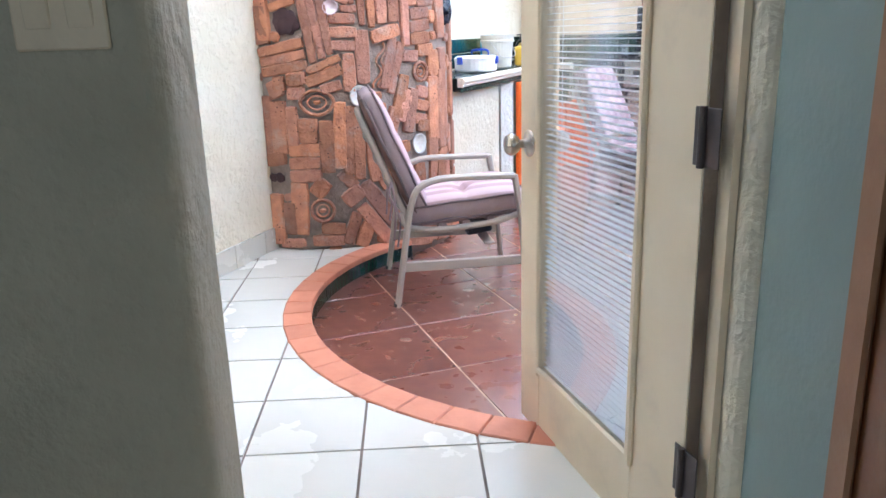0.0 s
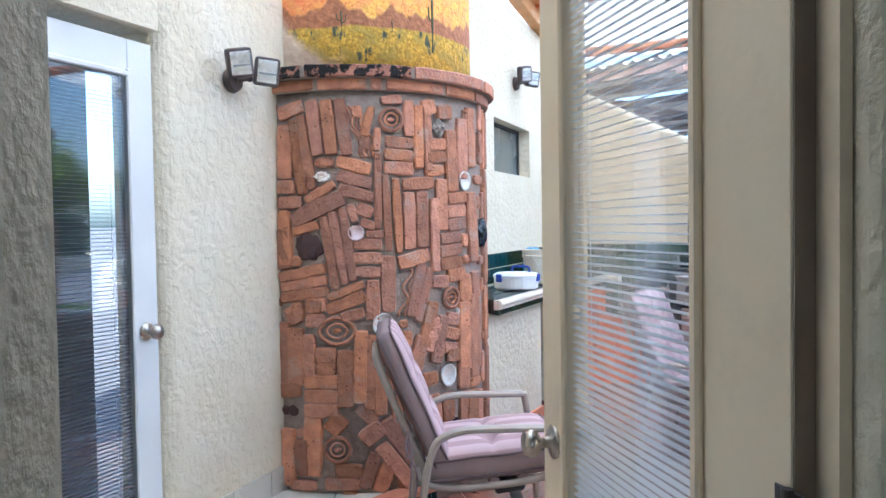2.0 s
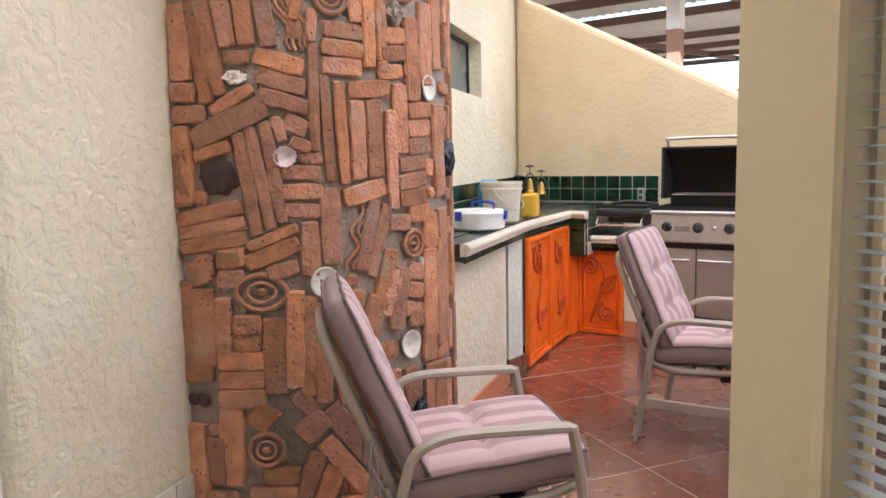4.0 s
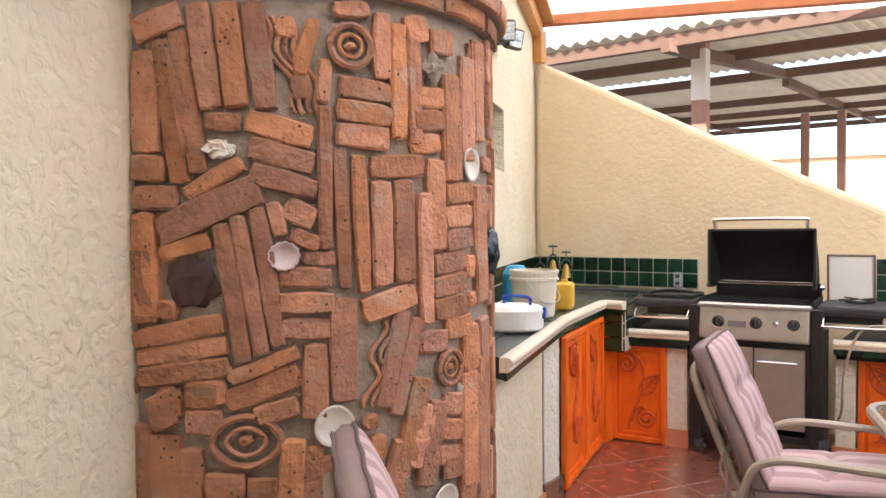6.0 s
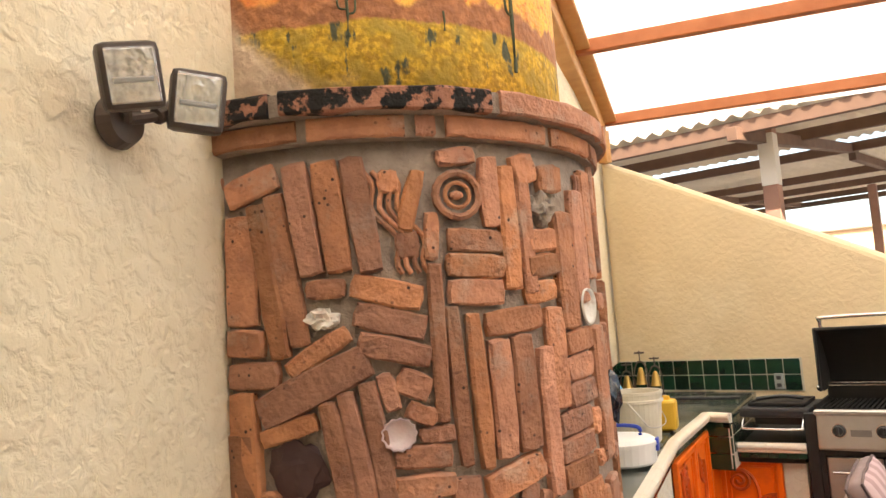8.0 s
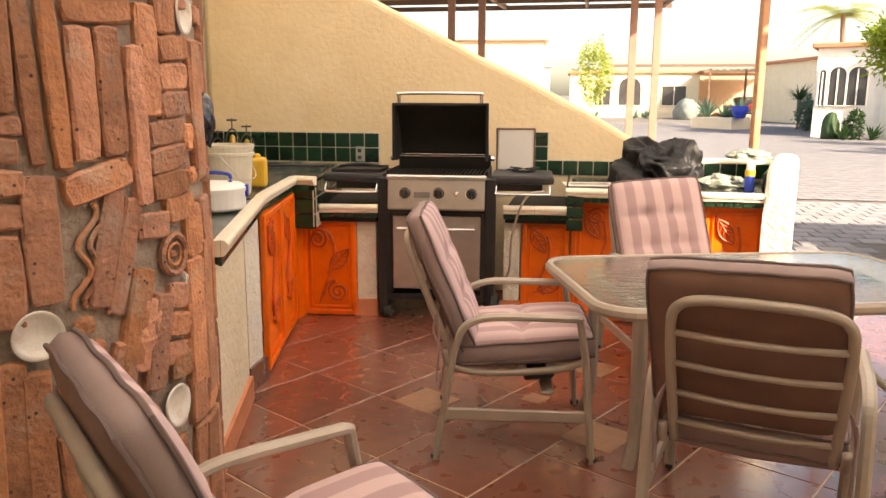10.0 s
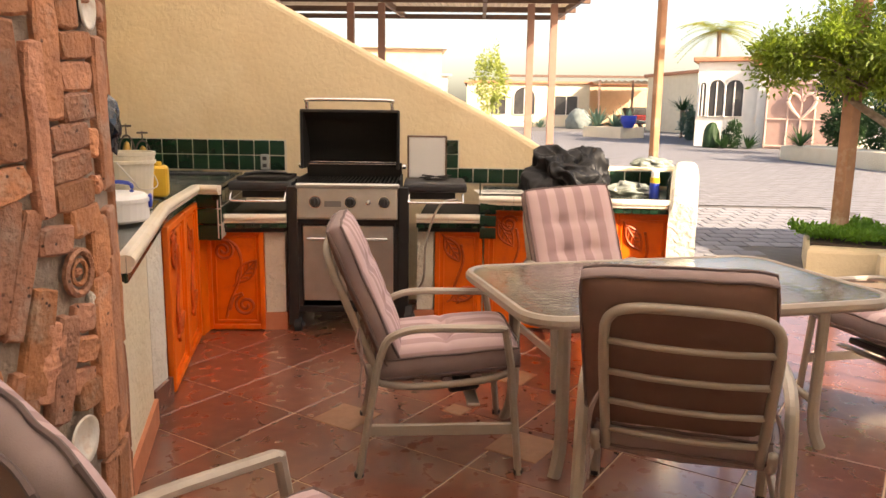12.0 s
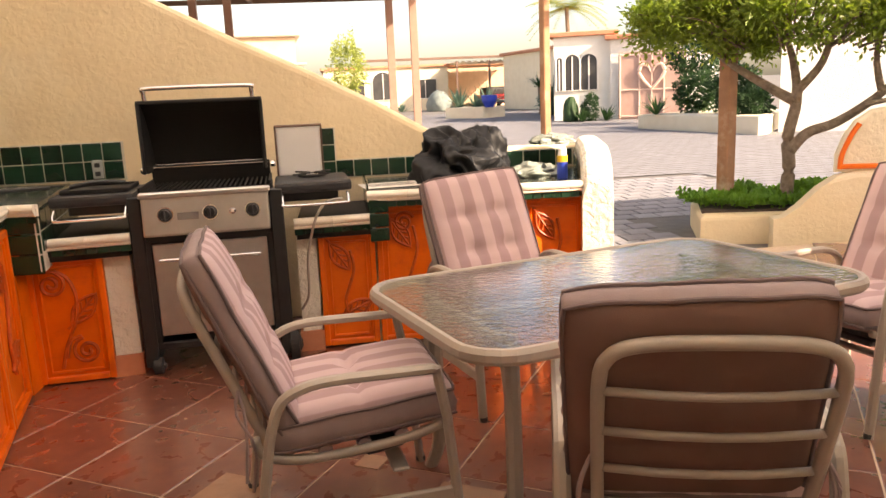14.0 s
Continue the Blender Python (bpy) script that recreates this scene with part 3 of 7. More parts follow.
# left wall with the second glass door: a strip beside the pillar, a lintel and rounded reveal
D2A, D2B, D2H = -0.19, 0.65, 2.05                  # door opening along LDIR from LW0
LLEN = (LW1 - LW0).length + 0.1


def lblock(a, b, z0, z1, d0, d1):
    p, q = LW0 + LDIR * a, LW0 + LDIR * b
    return prism([tuple(p + LIN * d0), tuple(q + LIN * d0), tuple(q + LIN * d1), tuple(p + LIN * d1)], z0, z1)


def rounded_strip(a, b, z0, z1, thick, r):
    """Wall strip whose edge at a is rounded."""
    pts = []
    for k in range(7):
        t = math.pi / 2 * k / 6
        pts.append(LW0 + LDIR * (a + r - r * math.cos(t)) + LIN * (r - r * math.sin(t)))
    pts += [LW0 + LDIR * b, LW0 + LDIR * b + LIN * thick, LW0 + LDIR * a + LIN * thick]
    return prism([tuple(p) for p in pts], z0, z1)


bm = rounded_strip(D2B + 0.0, LLEN, -0.2, 3.75, 0.25, 0.07)
merge(bm, lblock(-1.4, D2B, D2H + 0.05, 3.75, 0, 0.25))
merge(bm, lblock(-1.4, D2A, -0.2, D2H + 0.05, 0, 0.25))
wl = structure("wall_left", bm, "stucco_cream", "cream lumpy stucco wall beside the brick pillar", "wall")

# ground, pavement, patio slab
SLOPE = 0.012


def ground_z(y):
    return -0.1 + SLOPE * max(0.0, y - 9.0)


bm = bmesh.new()
vs = [bm.verts.new((x, y, ground_z(y) - 0.012)) for y in (-400, 9, 900) for x in (-700, 700)]
bm.faces.new((vs[0], vs[1], vs[3], vs[2]))
bm.faces.new((vs[2], vs[3], vs[5], vs[4]))
structure("ground", bm, "paver_joint", "grey paved ground reaching into the distance", "ground")
floor = structure("floor", prism([(-3.75, 1.0), (5.2, 1.0), (5.2, 9.0), (-3.75, 9.0)], -0.3, -0.0035), "grout_tan", "terracotta tiled patio floor with tan grout", "floor")

# raised entrance platform round the sunken circle
arc = []
for k in range(49):
    t = radians(190 + (318 - 190) * k / 48)
    arc.append(RIM + Vector((math.cos(t), math.sin(t))) * (RIM_R - 0.05))
plat = [tuple(p) for p in arc] + [(1.9, 3.35), (2.4, -2.0), (-0.6, -2.0), (-1.3, 1.9), (-2.45, 4.3)]
structure("platform", prism(plat, -0.2, FLOOR - 0.006), "grout_brown", "raised entrance floor with brown grout joints", "floor")

# house wall with the doorway, its jambs rounded
H_T = 0.17
r = 0.045


def house_strip(a, b, z0, z1, round_a=False, round_b=False, thick=H_T):
    """A length of the house wall from a to b along it, its inner edges rounded at the doorway."""
    bend = (0.3, 0.6, 0.9, 1.2, 1.57)
    a_out, b_out = HINGE + HDIR * a, HINGE + HDIR * b
    pts = [a_out, b_out]
    if round_b:
        pts += [b_out - HOUT * (thick - r)] + [HINGE + HDIR * (b - r + r * math.cos(t)) - HOUT * (thick - r + r * math.sin(t)) for t in bend]
    else:
        pts.append(b_out - HOUT * thick)
    if round_a:
        pts += [HINGE + HDIR * (a + r - r * math.cos(t)) - HOUT * (thick - r + r * math.sin(t)) for t in bend[::-1]] + [a_out - HOUT * (thick - r)]
    else:
        pts.append(a_out - HOUT * thick)
    return prism([tuple(p) for p in pts], z0, z1)


OPEN_W = (HINGE - JAMB).length
bm = house_strip(-2.45, -OPEN_W, -0.2, 3.75, False, True)
merge(bm, house_strip(-OPEN_W, 0.022, 2.16, 3.75))
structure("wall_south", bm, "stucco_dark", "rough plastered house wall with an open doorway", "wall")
structure("wall_reveal", house_strip(0.022, 3.36, -0.2, 3.75, True, False, 0.112), "stucco_cream", "rough cream stucco wall end beside the open door", "wall")

# dark room behind the camera


def room_block(s0, s1, d0, d1, z0, z1):
    c = [HINGE + HDIR * s - HOUT * (H_T + d) for s, d in ((s0, d0), (s1, d0), (s1, d1), (s0, d1))]
    return prism([tuple(p) for p in c], z0, z1)


structure("wall_room_east", room_block(0.046, 0.30, -0.075, 4.0, 0, 2.6), "interior", "painted interior side wall", "wall")
structure("wall_room_west", room_block(-2.5, -2.35, -0.001, 4.0, 0, 2.6), "room", "plain interior wall", "wall")
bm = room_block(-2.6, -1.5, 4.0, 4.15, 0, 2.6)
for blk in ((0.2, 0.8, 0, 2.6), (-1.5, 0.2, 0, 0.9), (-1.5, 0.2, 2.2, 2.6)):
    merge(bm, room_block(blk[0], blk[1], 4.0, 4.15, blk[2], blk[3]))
structure("wall_room_end", bm, "room", "plain unseen interior end wall with an opening for the fill lamp", "wall")
# unseen area lamp added in an invented opening to brighten the room
fill_light = new("room_fill", bpy.data.lights.new("room_fill", "AREA"))
fill_light.data.shape, fill_light.data.size, fill_light.data.size_y = "RECTANGLE", 1.6, 1.25
fill_light.data.energy, fill_light.data.color = 3.8, (1.0, 0.97, 0.86)
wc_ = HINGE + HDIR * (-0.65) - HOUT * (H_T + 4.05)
fill_light.matrix_world = look((wc_.x, wc_.y, 1.55), (wc_.x + HOUT.x, wc_.y + HOUT.y, 1.5))
# panel added behind the lamp to keep sky light out
structure("wall_room_blind", room_block(-1.6, 0.3, 4.155, 4.2, 0.8, 2.3), "room", "plain panel added behind the fill lamp's opening", "wall")
structure("ceiling_room", room_block(-2.6, 0.8, -0.02, 4.15, 2.6, 2.75), "room", "plain interior ceiling", "ceiling")
# upper house walls close the place
structure("roof_slab", room_block(-2.6, 3.36, -H_T, 4.3, 3.75, 3.9), "stucco_white", "flat plastered house roof", "roof")
bm = room_block(3.16, 3.36, -H_T + 0.001, 4.3, -0.2, 3.749)
structure("wall_east", bm, "stucco_white", "white stucco house end wall", "wall")

# roof over the patio: translucent sheets on orange rafters


def beam(name, p, q, w, h, mat, label):
    p, q = Vector(p), Vector(q)
    d = (q - p)
    bm = box((d.length, w, h), bevel=0.006)
    ob = part(name, bm, mat)
    ob.matrix_world = Matrix.Translation((p + q) / 2) @ d.to_track_quat("X", "Z").to_matrix().to_4x4()
    return tagged(ob, label, "beam", "", "structure")


def roof_z(p):
    return 3.10 + 0.085 * (Vector(p) - CORNER).dot(WDIR)


for s_, lift, words in ((0.0, -0.05, "orange painted rafter over the patio edge"), (1.45, -0.05, "orange painted rafter under the white roof"), (2.9, -0.05, "orange painted rafter near the pillar")):
    a_, b_ = CORNER + WDIR * s_ + WN * 0.05, CORNER + WDIR * s_ + WN * 5.4
    beam("trim_rafter", v2(a_, roof_z(a_) + lift), v2(b_, roof_z(b_) + lift), 0.07, 0.085, "beam_orange", words)
wa, wb = CORNER + WDIR * 0.0 + WN * 0.03, CORNER + WDIR * 3.3 + WN * 0.03
beam("trim_wall_plate", v2(wa, 2.97), v2(wb, 3.25), 0.10, 0.13, "beam_tan", "honey coloured wall plate beam")
beam("trim_wall_plate", v2(wa + WN * 0.06, 3.04), v2(wb + WN * 0.06, 3.32), 0.16, 0.03, "beam_tan", "honey coloured capping board")
beam("trim_corner_post", (-3.2, 8.0, 2.70), (-3.2, 8.0, 2.96), 0.08, 0.08, "beam_tan", "short honey coloured corner post")
bm = bmesh.new()
sheet = [CORNER - WDIR * 0.4 - WN * 0.3, CORNER - WDIR * 0.4 + WN * 5.5, HINGE + HDIR * 3.36 - HOUT * 0.02 + Vector((0.1, 0.2)), HINGE + HDIR * 3.36 - HOUT * 0.1, HINGE - HDIR * 2.45 - HOUT * 0.1, CORNER + WDIR * 6.6 - WN * 0.3]
bm.faces.new([bm.verts.new((p.x, p.y, roof_z(p))) for p in sheet])
structure("ceiling", bm, "roof_sheet", "translucent white sheet roof over the patio", "ceiling")


# ---- patio furniture ----
def soft_corner(u, v, lx, ly):
    """Outline of a pad with eased corners."""
    return u * lx / 2 * (1 - 0.03 * abs(v) ** 8), v * ly / 2 * (1 - 0.03 * abs(u) ** 8)


def cushion(lx, ly, th, tufts=(), seams=(), nx=24, ny=20):
    """A stuffed pad: x by y by thickness, with buttons at tufts (x, y) and stitched lines across at seams (x)."""
    bm = bmesh.new()
    grid = {}
    for s in (1, -1):
        for i in range(nx + 1):
            for j in range(ny + 1):
                u, v = 2 * i / nx - 1, 2 * j / ny - 1
                rim = abs(u) == 1 or abs(v) == 1
                f = max((1 - abs(u) ** 5) * (1 - abs(v) ** 5), 0)
                z = 0.34 * th if rim else 0.34 * th + 0.36 * th * f ** 0.5
                x, y = soft_corner(u, v, lx, ly)
                if not rim:
                    soft = 1.0 if s > 0 else 0.75
                    for dx, dy in tufts:
                        z -= soft * 0.30 * th * math.exp(-((x - dx) ** 2 + (y - dy) ** 2) / 0.034 ** 2)
                    for dx in seams:
                        z -= soft * 0.15 * th * math.exp(-((x - dx + 0.006 * math.cos(38 * y)) / 0.016) ** 2) * f
                    z += 0.03 * th * noise.noise(Vector((x * 9, y * 9, s * 3.0))) * f
                grid[s, i, j] = bm.verts.new((x, y, s * z))
    for s in (1, -1):
        for i in range(nx):
            for j in range(ny):
                q = [grid[s, i, j], grid[s, i + 1, j], grid[s, i + 1, j + 1], grid[s, i, j + 1]]
                f = bm.faces.new(q if s > 0 else q[::-1])
                f.material_index = 0 if s > 0 else 1
    ring = [(i, 0) for i in range(nx)] + [(nx, j) for j in range(ny)] + [(i, ny) for i in range(nx, 0, -1)] + [(0, j) for j in range(ny, 0, -1)]
    mid = []
    for k, (i, j) in enumerate(ring):
        p = grid[1, i, j].co
        q = Vector((p.x, p.y, 0))
        mid.append(bm.verts.new(q + q.normalized() * (0.009 + 0.003 * math.sin(k * 2.4))))
    for k, ((a, b), (c, d)) in enumerate(zip(ring, ring[1:] + ring[:1])):
        m0, m1 = mid[k], mid[(k + 1) % len(ring)]
        for q in ((grid[1, a, b], m0, m1, grid[1, c, d]), (m0, grid[-1, a, b], grid[-1, c, d], m1)):
            bm.faces.new(q).material_index = 2
    return bm


def pad_edge(lx, ly, z, r):
    n = 16
    ring = [(2 * i / n - 1, -1) for i in range(n)] + [(1, 2 * j / n - 1) for j in range(n)] + [(1 - 2 * i / n, 1) for i in range(n)] + [(-1, 1 - 2 * j / n) for j in range(n)]
    return tube([(*soft_corner(u, v, lx, ly), z + 0.002 * math.sin(7 * u + 9 * v)) for u, v in ring], r, 6, closed=True)


BACK_PAD = Matrix(((-0.39, 0, 0.921, -0.276), (0, -1, 0, 0), (0.921, 0, 0.39, 0.672), (0, 0, 0, 1)))


def dining_chair(m, label):
    ch = thing("dining_chair", m, label, "chair", "chairs round the table")
    for s in (1, -1):
        y = 0.292 * s
        leg = smooth_path([(-0.30, y, 0), (-0.268, y, 0.2), (-0.232, y, 0.42)], 3) + smooth_path([(-0.222, y, 0.46), (-0.19, y, 0.532), (-0.11, y, 0.568), (0.0, y, 0.574)], 4) + [Vector((0.225, y, 0.570)), Vector((0.243, y, 0.560))]
        part("side_frame", tube(leg, 0.02, 8, flat=0.75, up=(0, 1, 0)), "frame_taupe", ch, smooth=False)
        part("leg", tube([(0.236, y, 0.573), (0.262, y, 0.42), (0.30, y, 0.0)], 0.02, 8, flat=0.75, up=(0, 1, 0)), "frame_taupe", ch)
        part("stretcher", box((0.54, 0.018, 0.045), (0.0, y, 0.185), (0, 0, 0), 0.004), "frame_taupe", ch)
        part("foot_cap", lathe([(0.014, 0), (0.018, 0.004), (0.018, 0.02)], 10, m=pose(0.30, y, 0)), "rubber", ch)
        part("foot_cap", lathe([(0.014, 0), (0.018, 0.004), (0.018, 0.02)], 10, m=pose(-0.30, y, 0)), "rubber", ch)
        # seat rail and the bent spring under it
        part("seat_rail", tube(smooth_path([(-0.27, y * 0.84, 0.42), (-0.24, y * 0.84, 0.36), (-0.1, y * 0.84, 0.335), (0.15, y * 0.84, 0.355), (0.26, y * 0.84, 0.385)], 4), 0.014, 8), "frame_taupe", ch, smooth=True)
    for x, z in ((-0.19, 0.353), (-0.08, 0.348), (0.03, 0.352), (0.14, 0.365)):
        part("seat_slat", tube([(x, -0.24, z), (x, 0, z - 0.012), (x, 0.24, z)], 0.018, 8, flat=1.2), "fabric_plain", ch)
    part("seat_spring", box((0.12, 0.34, 0.03), (0.10, 0, 0.30), (0, -8, 0), 0.008), "plastic_dark", ch)
    part("spring_mount", box((0.05, 0.5, 0.012), (0.13, 0, 0.26), (0, 0, 0), 0.004), "frame_taupe", ch)
    # back frame with its bars
    hoop = smooth_path([(-0.225, -0.215, 0.36), (-0.303, -0.222, 0.55), (-0.380, -0.225, 0.74), (-0.408, -0.21, 0.812), (-0.420, -0.15, 0.842), (-0.423, 0, 0.848), (-0.420, 0.15, 0.842), (-0.408, 0.21, 0.812), (-0.380, 0.225, 0.74), (-0.303, 0.222, 0.55), (-0.225, 0.215, 0.36)], 5)
    part("back_frame", tube(hoop, 0.015, 8), "frame_taupe", ch, smooth=True)
    for k in range(4):
        z = 0.43 + 0.102 * k
        x = -0.253 - 0.415 * (z - 0.43)
        part("back_bar", tube([(x, -0.22, z), (x - 0.014, -0.1, z - 0.004), (x - 0.017, 0, z - 0.005), (x - 0.014, 0.1, z - 0.004), (x, 0.22, z)], 0.0095, 8), "frame_taupe", ch, smooth=True)
    seat = part("seat_cushion", cushion(0.54, 0.50, 0.105, [(0.0, -0.085), (0.0, 0.085)], [0.0]), ["fabric", "fabric_plain", "fabric_plain"], ch, "striped mauve and pink seat pad", True)
    seat.matrix_local = pose(0.035, 0, 0.425, 0, -5, 0)
    part("piping", pad_edge(0.545, 0.505, 0.036, 0.005), "piping", seat)
    part("piping", pad_edge(0.545, 0.505, -0.036, 0.005), "piping", seat)
    back = part("back_cushion", cushion(0.57, 0.50, 0.078, [(a_, b_) for a_ in (0.085, -0.085) for b_ in (-0.085, 0.085)], [0.085, -0.085]), ["fabric", "fabric_brown", "fabric_plain"], ch, "tufted striped back pad", True)
    back.matrix_local = BACK_PAD
    part("piping", pad_edge(0.575, 0.505, 0.0265, 0.005), "piping", back)
    part("piping", pad_edge(0.575, 0.505, -0.0265, 0.005), "piping", back)
    for s in (1, -1):
        part("tie_cord", tube(smooth_path([(-0.30, 0.235 * s, 0.56), (-0.31, 0.26 * s, 0.50), (-0.27, 0.262 * s, 0.40), (-0.285, 0.258 * s, 0.27)], 4), 0.0045, 6), "fabric_plain", ch)
        part("tie_cord", tube(smooth_path([(-0.30, 0.235 * s, 0.56), (-0.29, 0.256 * s, 0.49), (-0.29, 0.262 * s, 0.42), (-0.30, 0.262 * s, 0.30)], 4), 0.0045, 6), "fabric_plain", ch)
    return ch


chair = dining_chair(pose(-0.714, 5.631, 0, 0, 0, 7), "taupe metal armchair with striped mauve cushions beside the table")
for x, y, a, words in ((-0.945, 3.925, 47, "taupe metal armchair with striped cushions before the brick pillar"),
                       (0.115, 5.03, 75, "taupe metal armchair with its brown cushion back turned outward"),
                       (0.035, 6.60, -74, "taupe metal armchair with tufted striped cushions before the counter"),
                       (1.415, 6.12, 195, "taupe metal armchair with striped cushions at the table end")):
    other = tagged(copy_thing(chair, pose(x, y, 0, 0, 0, a)), words)
    for child in other.children:
        # loose pads have slipped a little on two of the chairs
        if child.name.startswith("back_cushion") and a == 75:
            child.matrix_local = pose(0, 0.035, 0) @ BACK_PAD @ pose(0, 0, 0, 0, 0, -2)
        if child.name.startswith("back_cushion") and a == -74:
            child.matrix_local = pose(0, 0.02, 0) @ BACK_PAD @ pose(0, 0, 0, 0, 0, 4)


def rounded_rect(lx, ly, r, n=7):
    out = []
    for cx, cy, a0 in ((lx / 2 - r, ly / 2 - r, 0), (-lx / 2 + r, ly / 2 - r, 90), (-lx / 2 + r, -ly / 2 + r, 180), (lx / 2 - r, -ly / 2 + r, 270)):
        for k in range(n):
            t = radians(a0 + 90 * k / (n - 1))
            out.append((cx + r * math.cos(t), cy + r * math.sin(t)))
    return out


def patio_table(m):
    tb = thing("patio_table", m, "taupe metal patio table with a pebbled glass top", "table")
    z = 0.672
    top = part("glass_top", prism(rounded_rect(1.47, 0.87, 0.13), z - 0.012, z - 0.004), "glass_table", tb, "wavy pebbled clear glass")
    top.visible_shadow = False
    part("rim", tube([(x, y, z - 0.022) for x, y in rounded_rect(1.50, 0.90, 0.14)], 0.024, 8, closed=True, flat=0.8), "frame_taupe", tb)
    for sx in (1, -1):
        for sy in (1, -1):
            part("leg", tube(smooth_path([(0.565 * sx, 0.27 * sy, z - 0.03), (0.56 * sx, 0.27 * sy, 0.4), (0.56 * sx, 0.27 * sy, 0.12), (0.59 * sx, 0.29 * sy, 0.0)], 5), 0.026, 8, flat=0.7, up=(1, 0, 0)), "frame_taupe", tb)
        part("brace", tube(smooth_path([(0.555 * sx, -0.26, 0.20), (0.50 * sx, -0.16, 0.26), (0.45 * sx, -0.05, 0.36), (0.44 * sx, 0, 0.50), (0.44 * sx, 0.02, 0.63)], 5), 0.016, 8), "frame_taupe", tb, smooth=True)
        part("cross_rail", box((0.03, 0.62, 0.03), (0.57 * sx, 0, z - 0.06), bevel=0.004), "frame_taupe", tb)
    part("spreader", box((1.1, 0.03, 0.03), (0, 0, 0.62), bevel=0.004), "frame_taupe", tb)
    return tb


patio_table(pose(0.23, 5.80, 0, 0, 0, 17))


# ---- masonry counter ----
def tile_row(name, p, q, size, mat, parent, rows=1, z=0.0, out=None, gap=0.006, thick=0.008, dz=None):
    """Square tiles along a line from p to q, standing on a face whose outward way is out."""
    p, q = Vector(p), Vector(q)
    d = q - p
    n = max(1, round(d.length / size))
    w = d.length / n
    d.normalize()
    dz = dz or size
    me = None
    for r_ in range(rows):
        for k in range(n):
            if me is None:
                me = part(name, box((w - gap, thick, dz - gap), bevel=0.003), mat, parent)
                ob = me
            else:
                ob = new(name, me.data)
                ob.parent = parent
            c = p + d * ((k + 0.5) * w) + Vector(out[:2]) * (thick / 2 - 0.001)
            ob.matrix_local = Matrix.Translation((c.x, c.y, z + (r_ + 0.5) * dz)) @ pose(0, 0, 0, 0, 0, math.degrees(math.atan2(d.y, d.x)))


def edging_length(length):
    """One ceramic edging piece: a full round lip over a thin second lip, square ends."""
    prof = [(0.025, 0.020), (0.0, 0.022), (-0.014, 0.019), (-0.023, 0.010), (-0.026, 0.0), (-0.022, -0.011), (-0.012, -0.017),
            (-0.014, -0.021), (-0.014, -0.028), (-0.008, -0.033), (0.025, -0.034)]
    bm = bmesh.new()
    rings = [[bm.verts.new((x, y, z)) for y, z in prof] for x in (-length / 2, length / 2)]
    for i in range(len(prof)):
        j = (i + 1) % len(prof)
        bm.faces.new((rings[0][i], rings[1][i], rings[1][j], rings[0][j]))
    bm.faces.new(rings[0])
    bm.faces.new(rings[1][::-1])
    bmesh.ops.recalc_face_normals(bm, faces=bm.faces)
    return bm


def nosing(points, z, parent, name="edge_moulding"):
    """Rounded cream ceramic edging in short lengths, with a green band under it."""
    for a, b in zip(points, points[1:]):
        a, b = Vector(a), Vector(b)
        d = b - a
        n = max(1, round(d.length / 0.205))
        ang = math.degrees(math.atan2(d.y, d.x))
        for k in range(n):
            c = a + d * ((k + 0.5) / n)
            bm = edging_length(d.length / n - 0.0015)
            ob = part(name, bm, "trim_cream", parent)
            ob.matrix_local = Matrix.Translation((c.x, c.y, z)) @ pose(0, 0, 0, 0, 0, ang)
        nn = max(1, round(d.length / 0.05))
        me = None
        for k in range(nn):
            c = a + d * ((k + 0.5) / nn)
            if me is None:
                me = part("edge_tile", box((d.length / nn - 0.004, 0.012, 0.03), bevel=0.002), "tile_green", parent)
                ob = me
            else:
                ob = new("edge_tile", me.data)
                ob.parent = parent
            ob.matrix_local = Matrix.Translation((c.x, c.y, z - 0.05)) @ pose(0, 0, 0, 0, 0, ang) @ Matrix.Translation((0, 0.004, 0))


TOP, TOPR = 0.92, 0.857
# plan of the counter's front: along the left side, then across the back either side of the grill
P0, P1, P2, P3 = (-1.60, 4.86), (-2.0, 6.10), (-2.19, 7.0), (-2.05, 6.98)
N_IN = (-2.24, 8.02)
left_run = thing("masonry_counter", pose(0, 0, 0), "white stucco counter with green tiled top and cream edging", "counter")
wp = CORNER + WDIR * 3.25 + WN * 0.005
cornerp = CORNER + WN * 0.005 + Vector((0.0, -0.005))
part("worktop", prism([P0, P1, P2, P3, N_IN, (cornerp.x + 0.02, 8.02), (wp.x, wp.y)], TOP - 0.09, TOP - 0.010), "worktop", left_run)
nosing([P0, P1, P2, P3], TOP - 0.028, left_run)
# stucco front of the peninsula, a brown recess and the pier
part("front_wall", prism([(-1.66, 4.80), (-1.93, 5.72), (-2.05, 5.72), (-1.80, 4.80)], 0, TOP - 0.09), "stucco_cream", left_run)
# recess panel in the same brown as the carport posts
part("recess_panel", prism([(-2.03, 5.70), (-2.09, 5.90), (-2.2, 5.88), (-2.14, 5.68)], 0.0, TOP - 0.09), "steel_rose", left_run, "brown recess panel")
part("pier", prism([(-1.965, 5.80), (-1.97, 5.965), (-2.20, 6.03), (-2.19, 5.86)], 0, TOP - 0.09, 0.0), "stucco_white", left_run)
part("plinth", prism([(-1.645, 4.80), (-1.915, 5.73), (-1.94, 5.73), (-1.67, 4.80)], 0, 0.11), "terracotta", left_run)
part("plinth", prism([(-1.95, 5.785), (-1.952, 5.98), (-2.19, 6.045), (-2.19, 5.85)], 0, 0.12), "tile_brown", left_run)
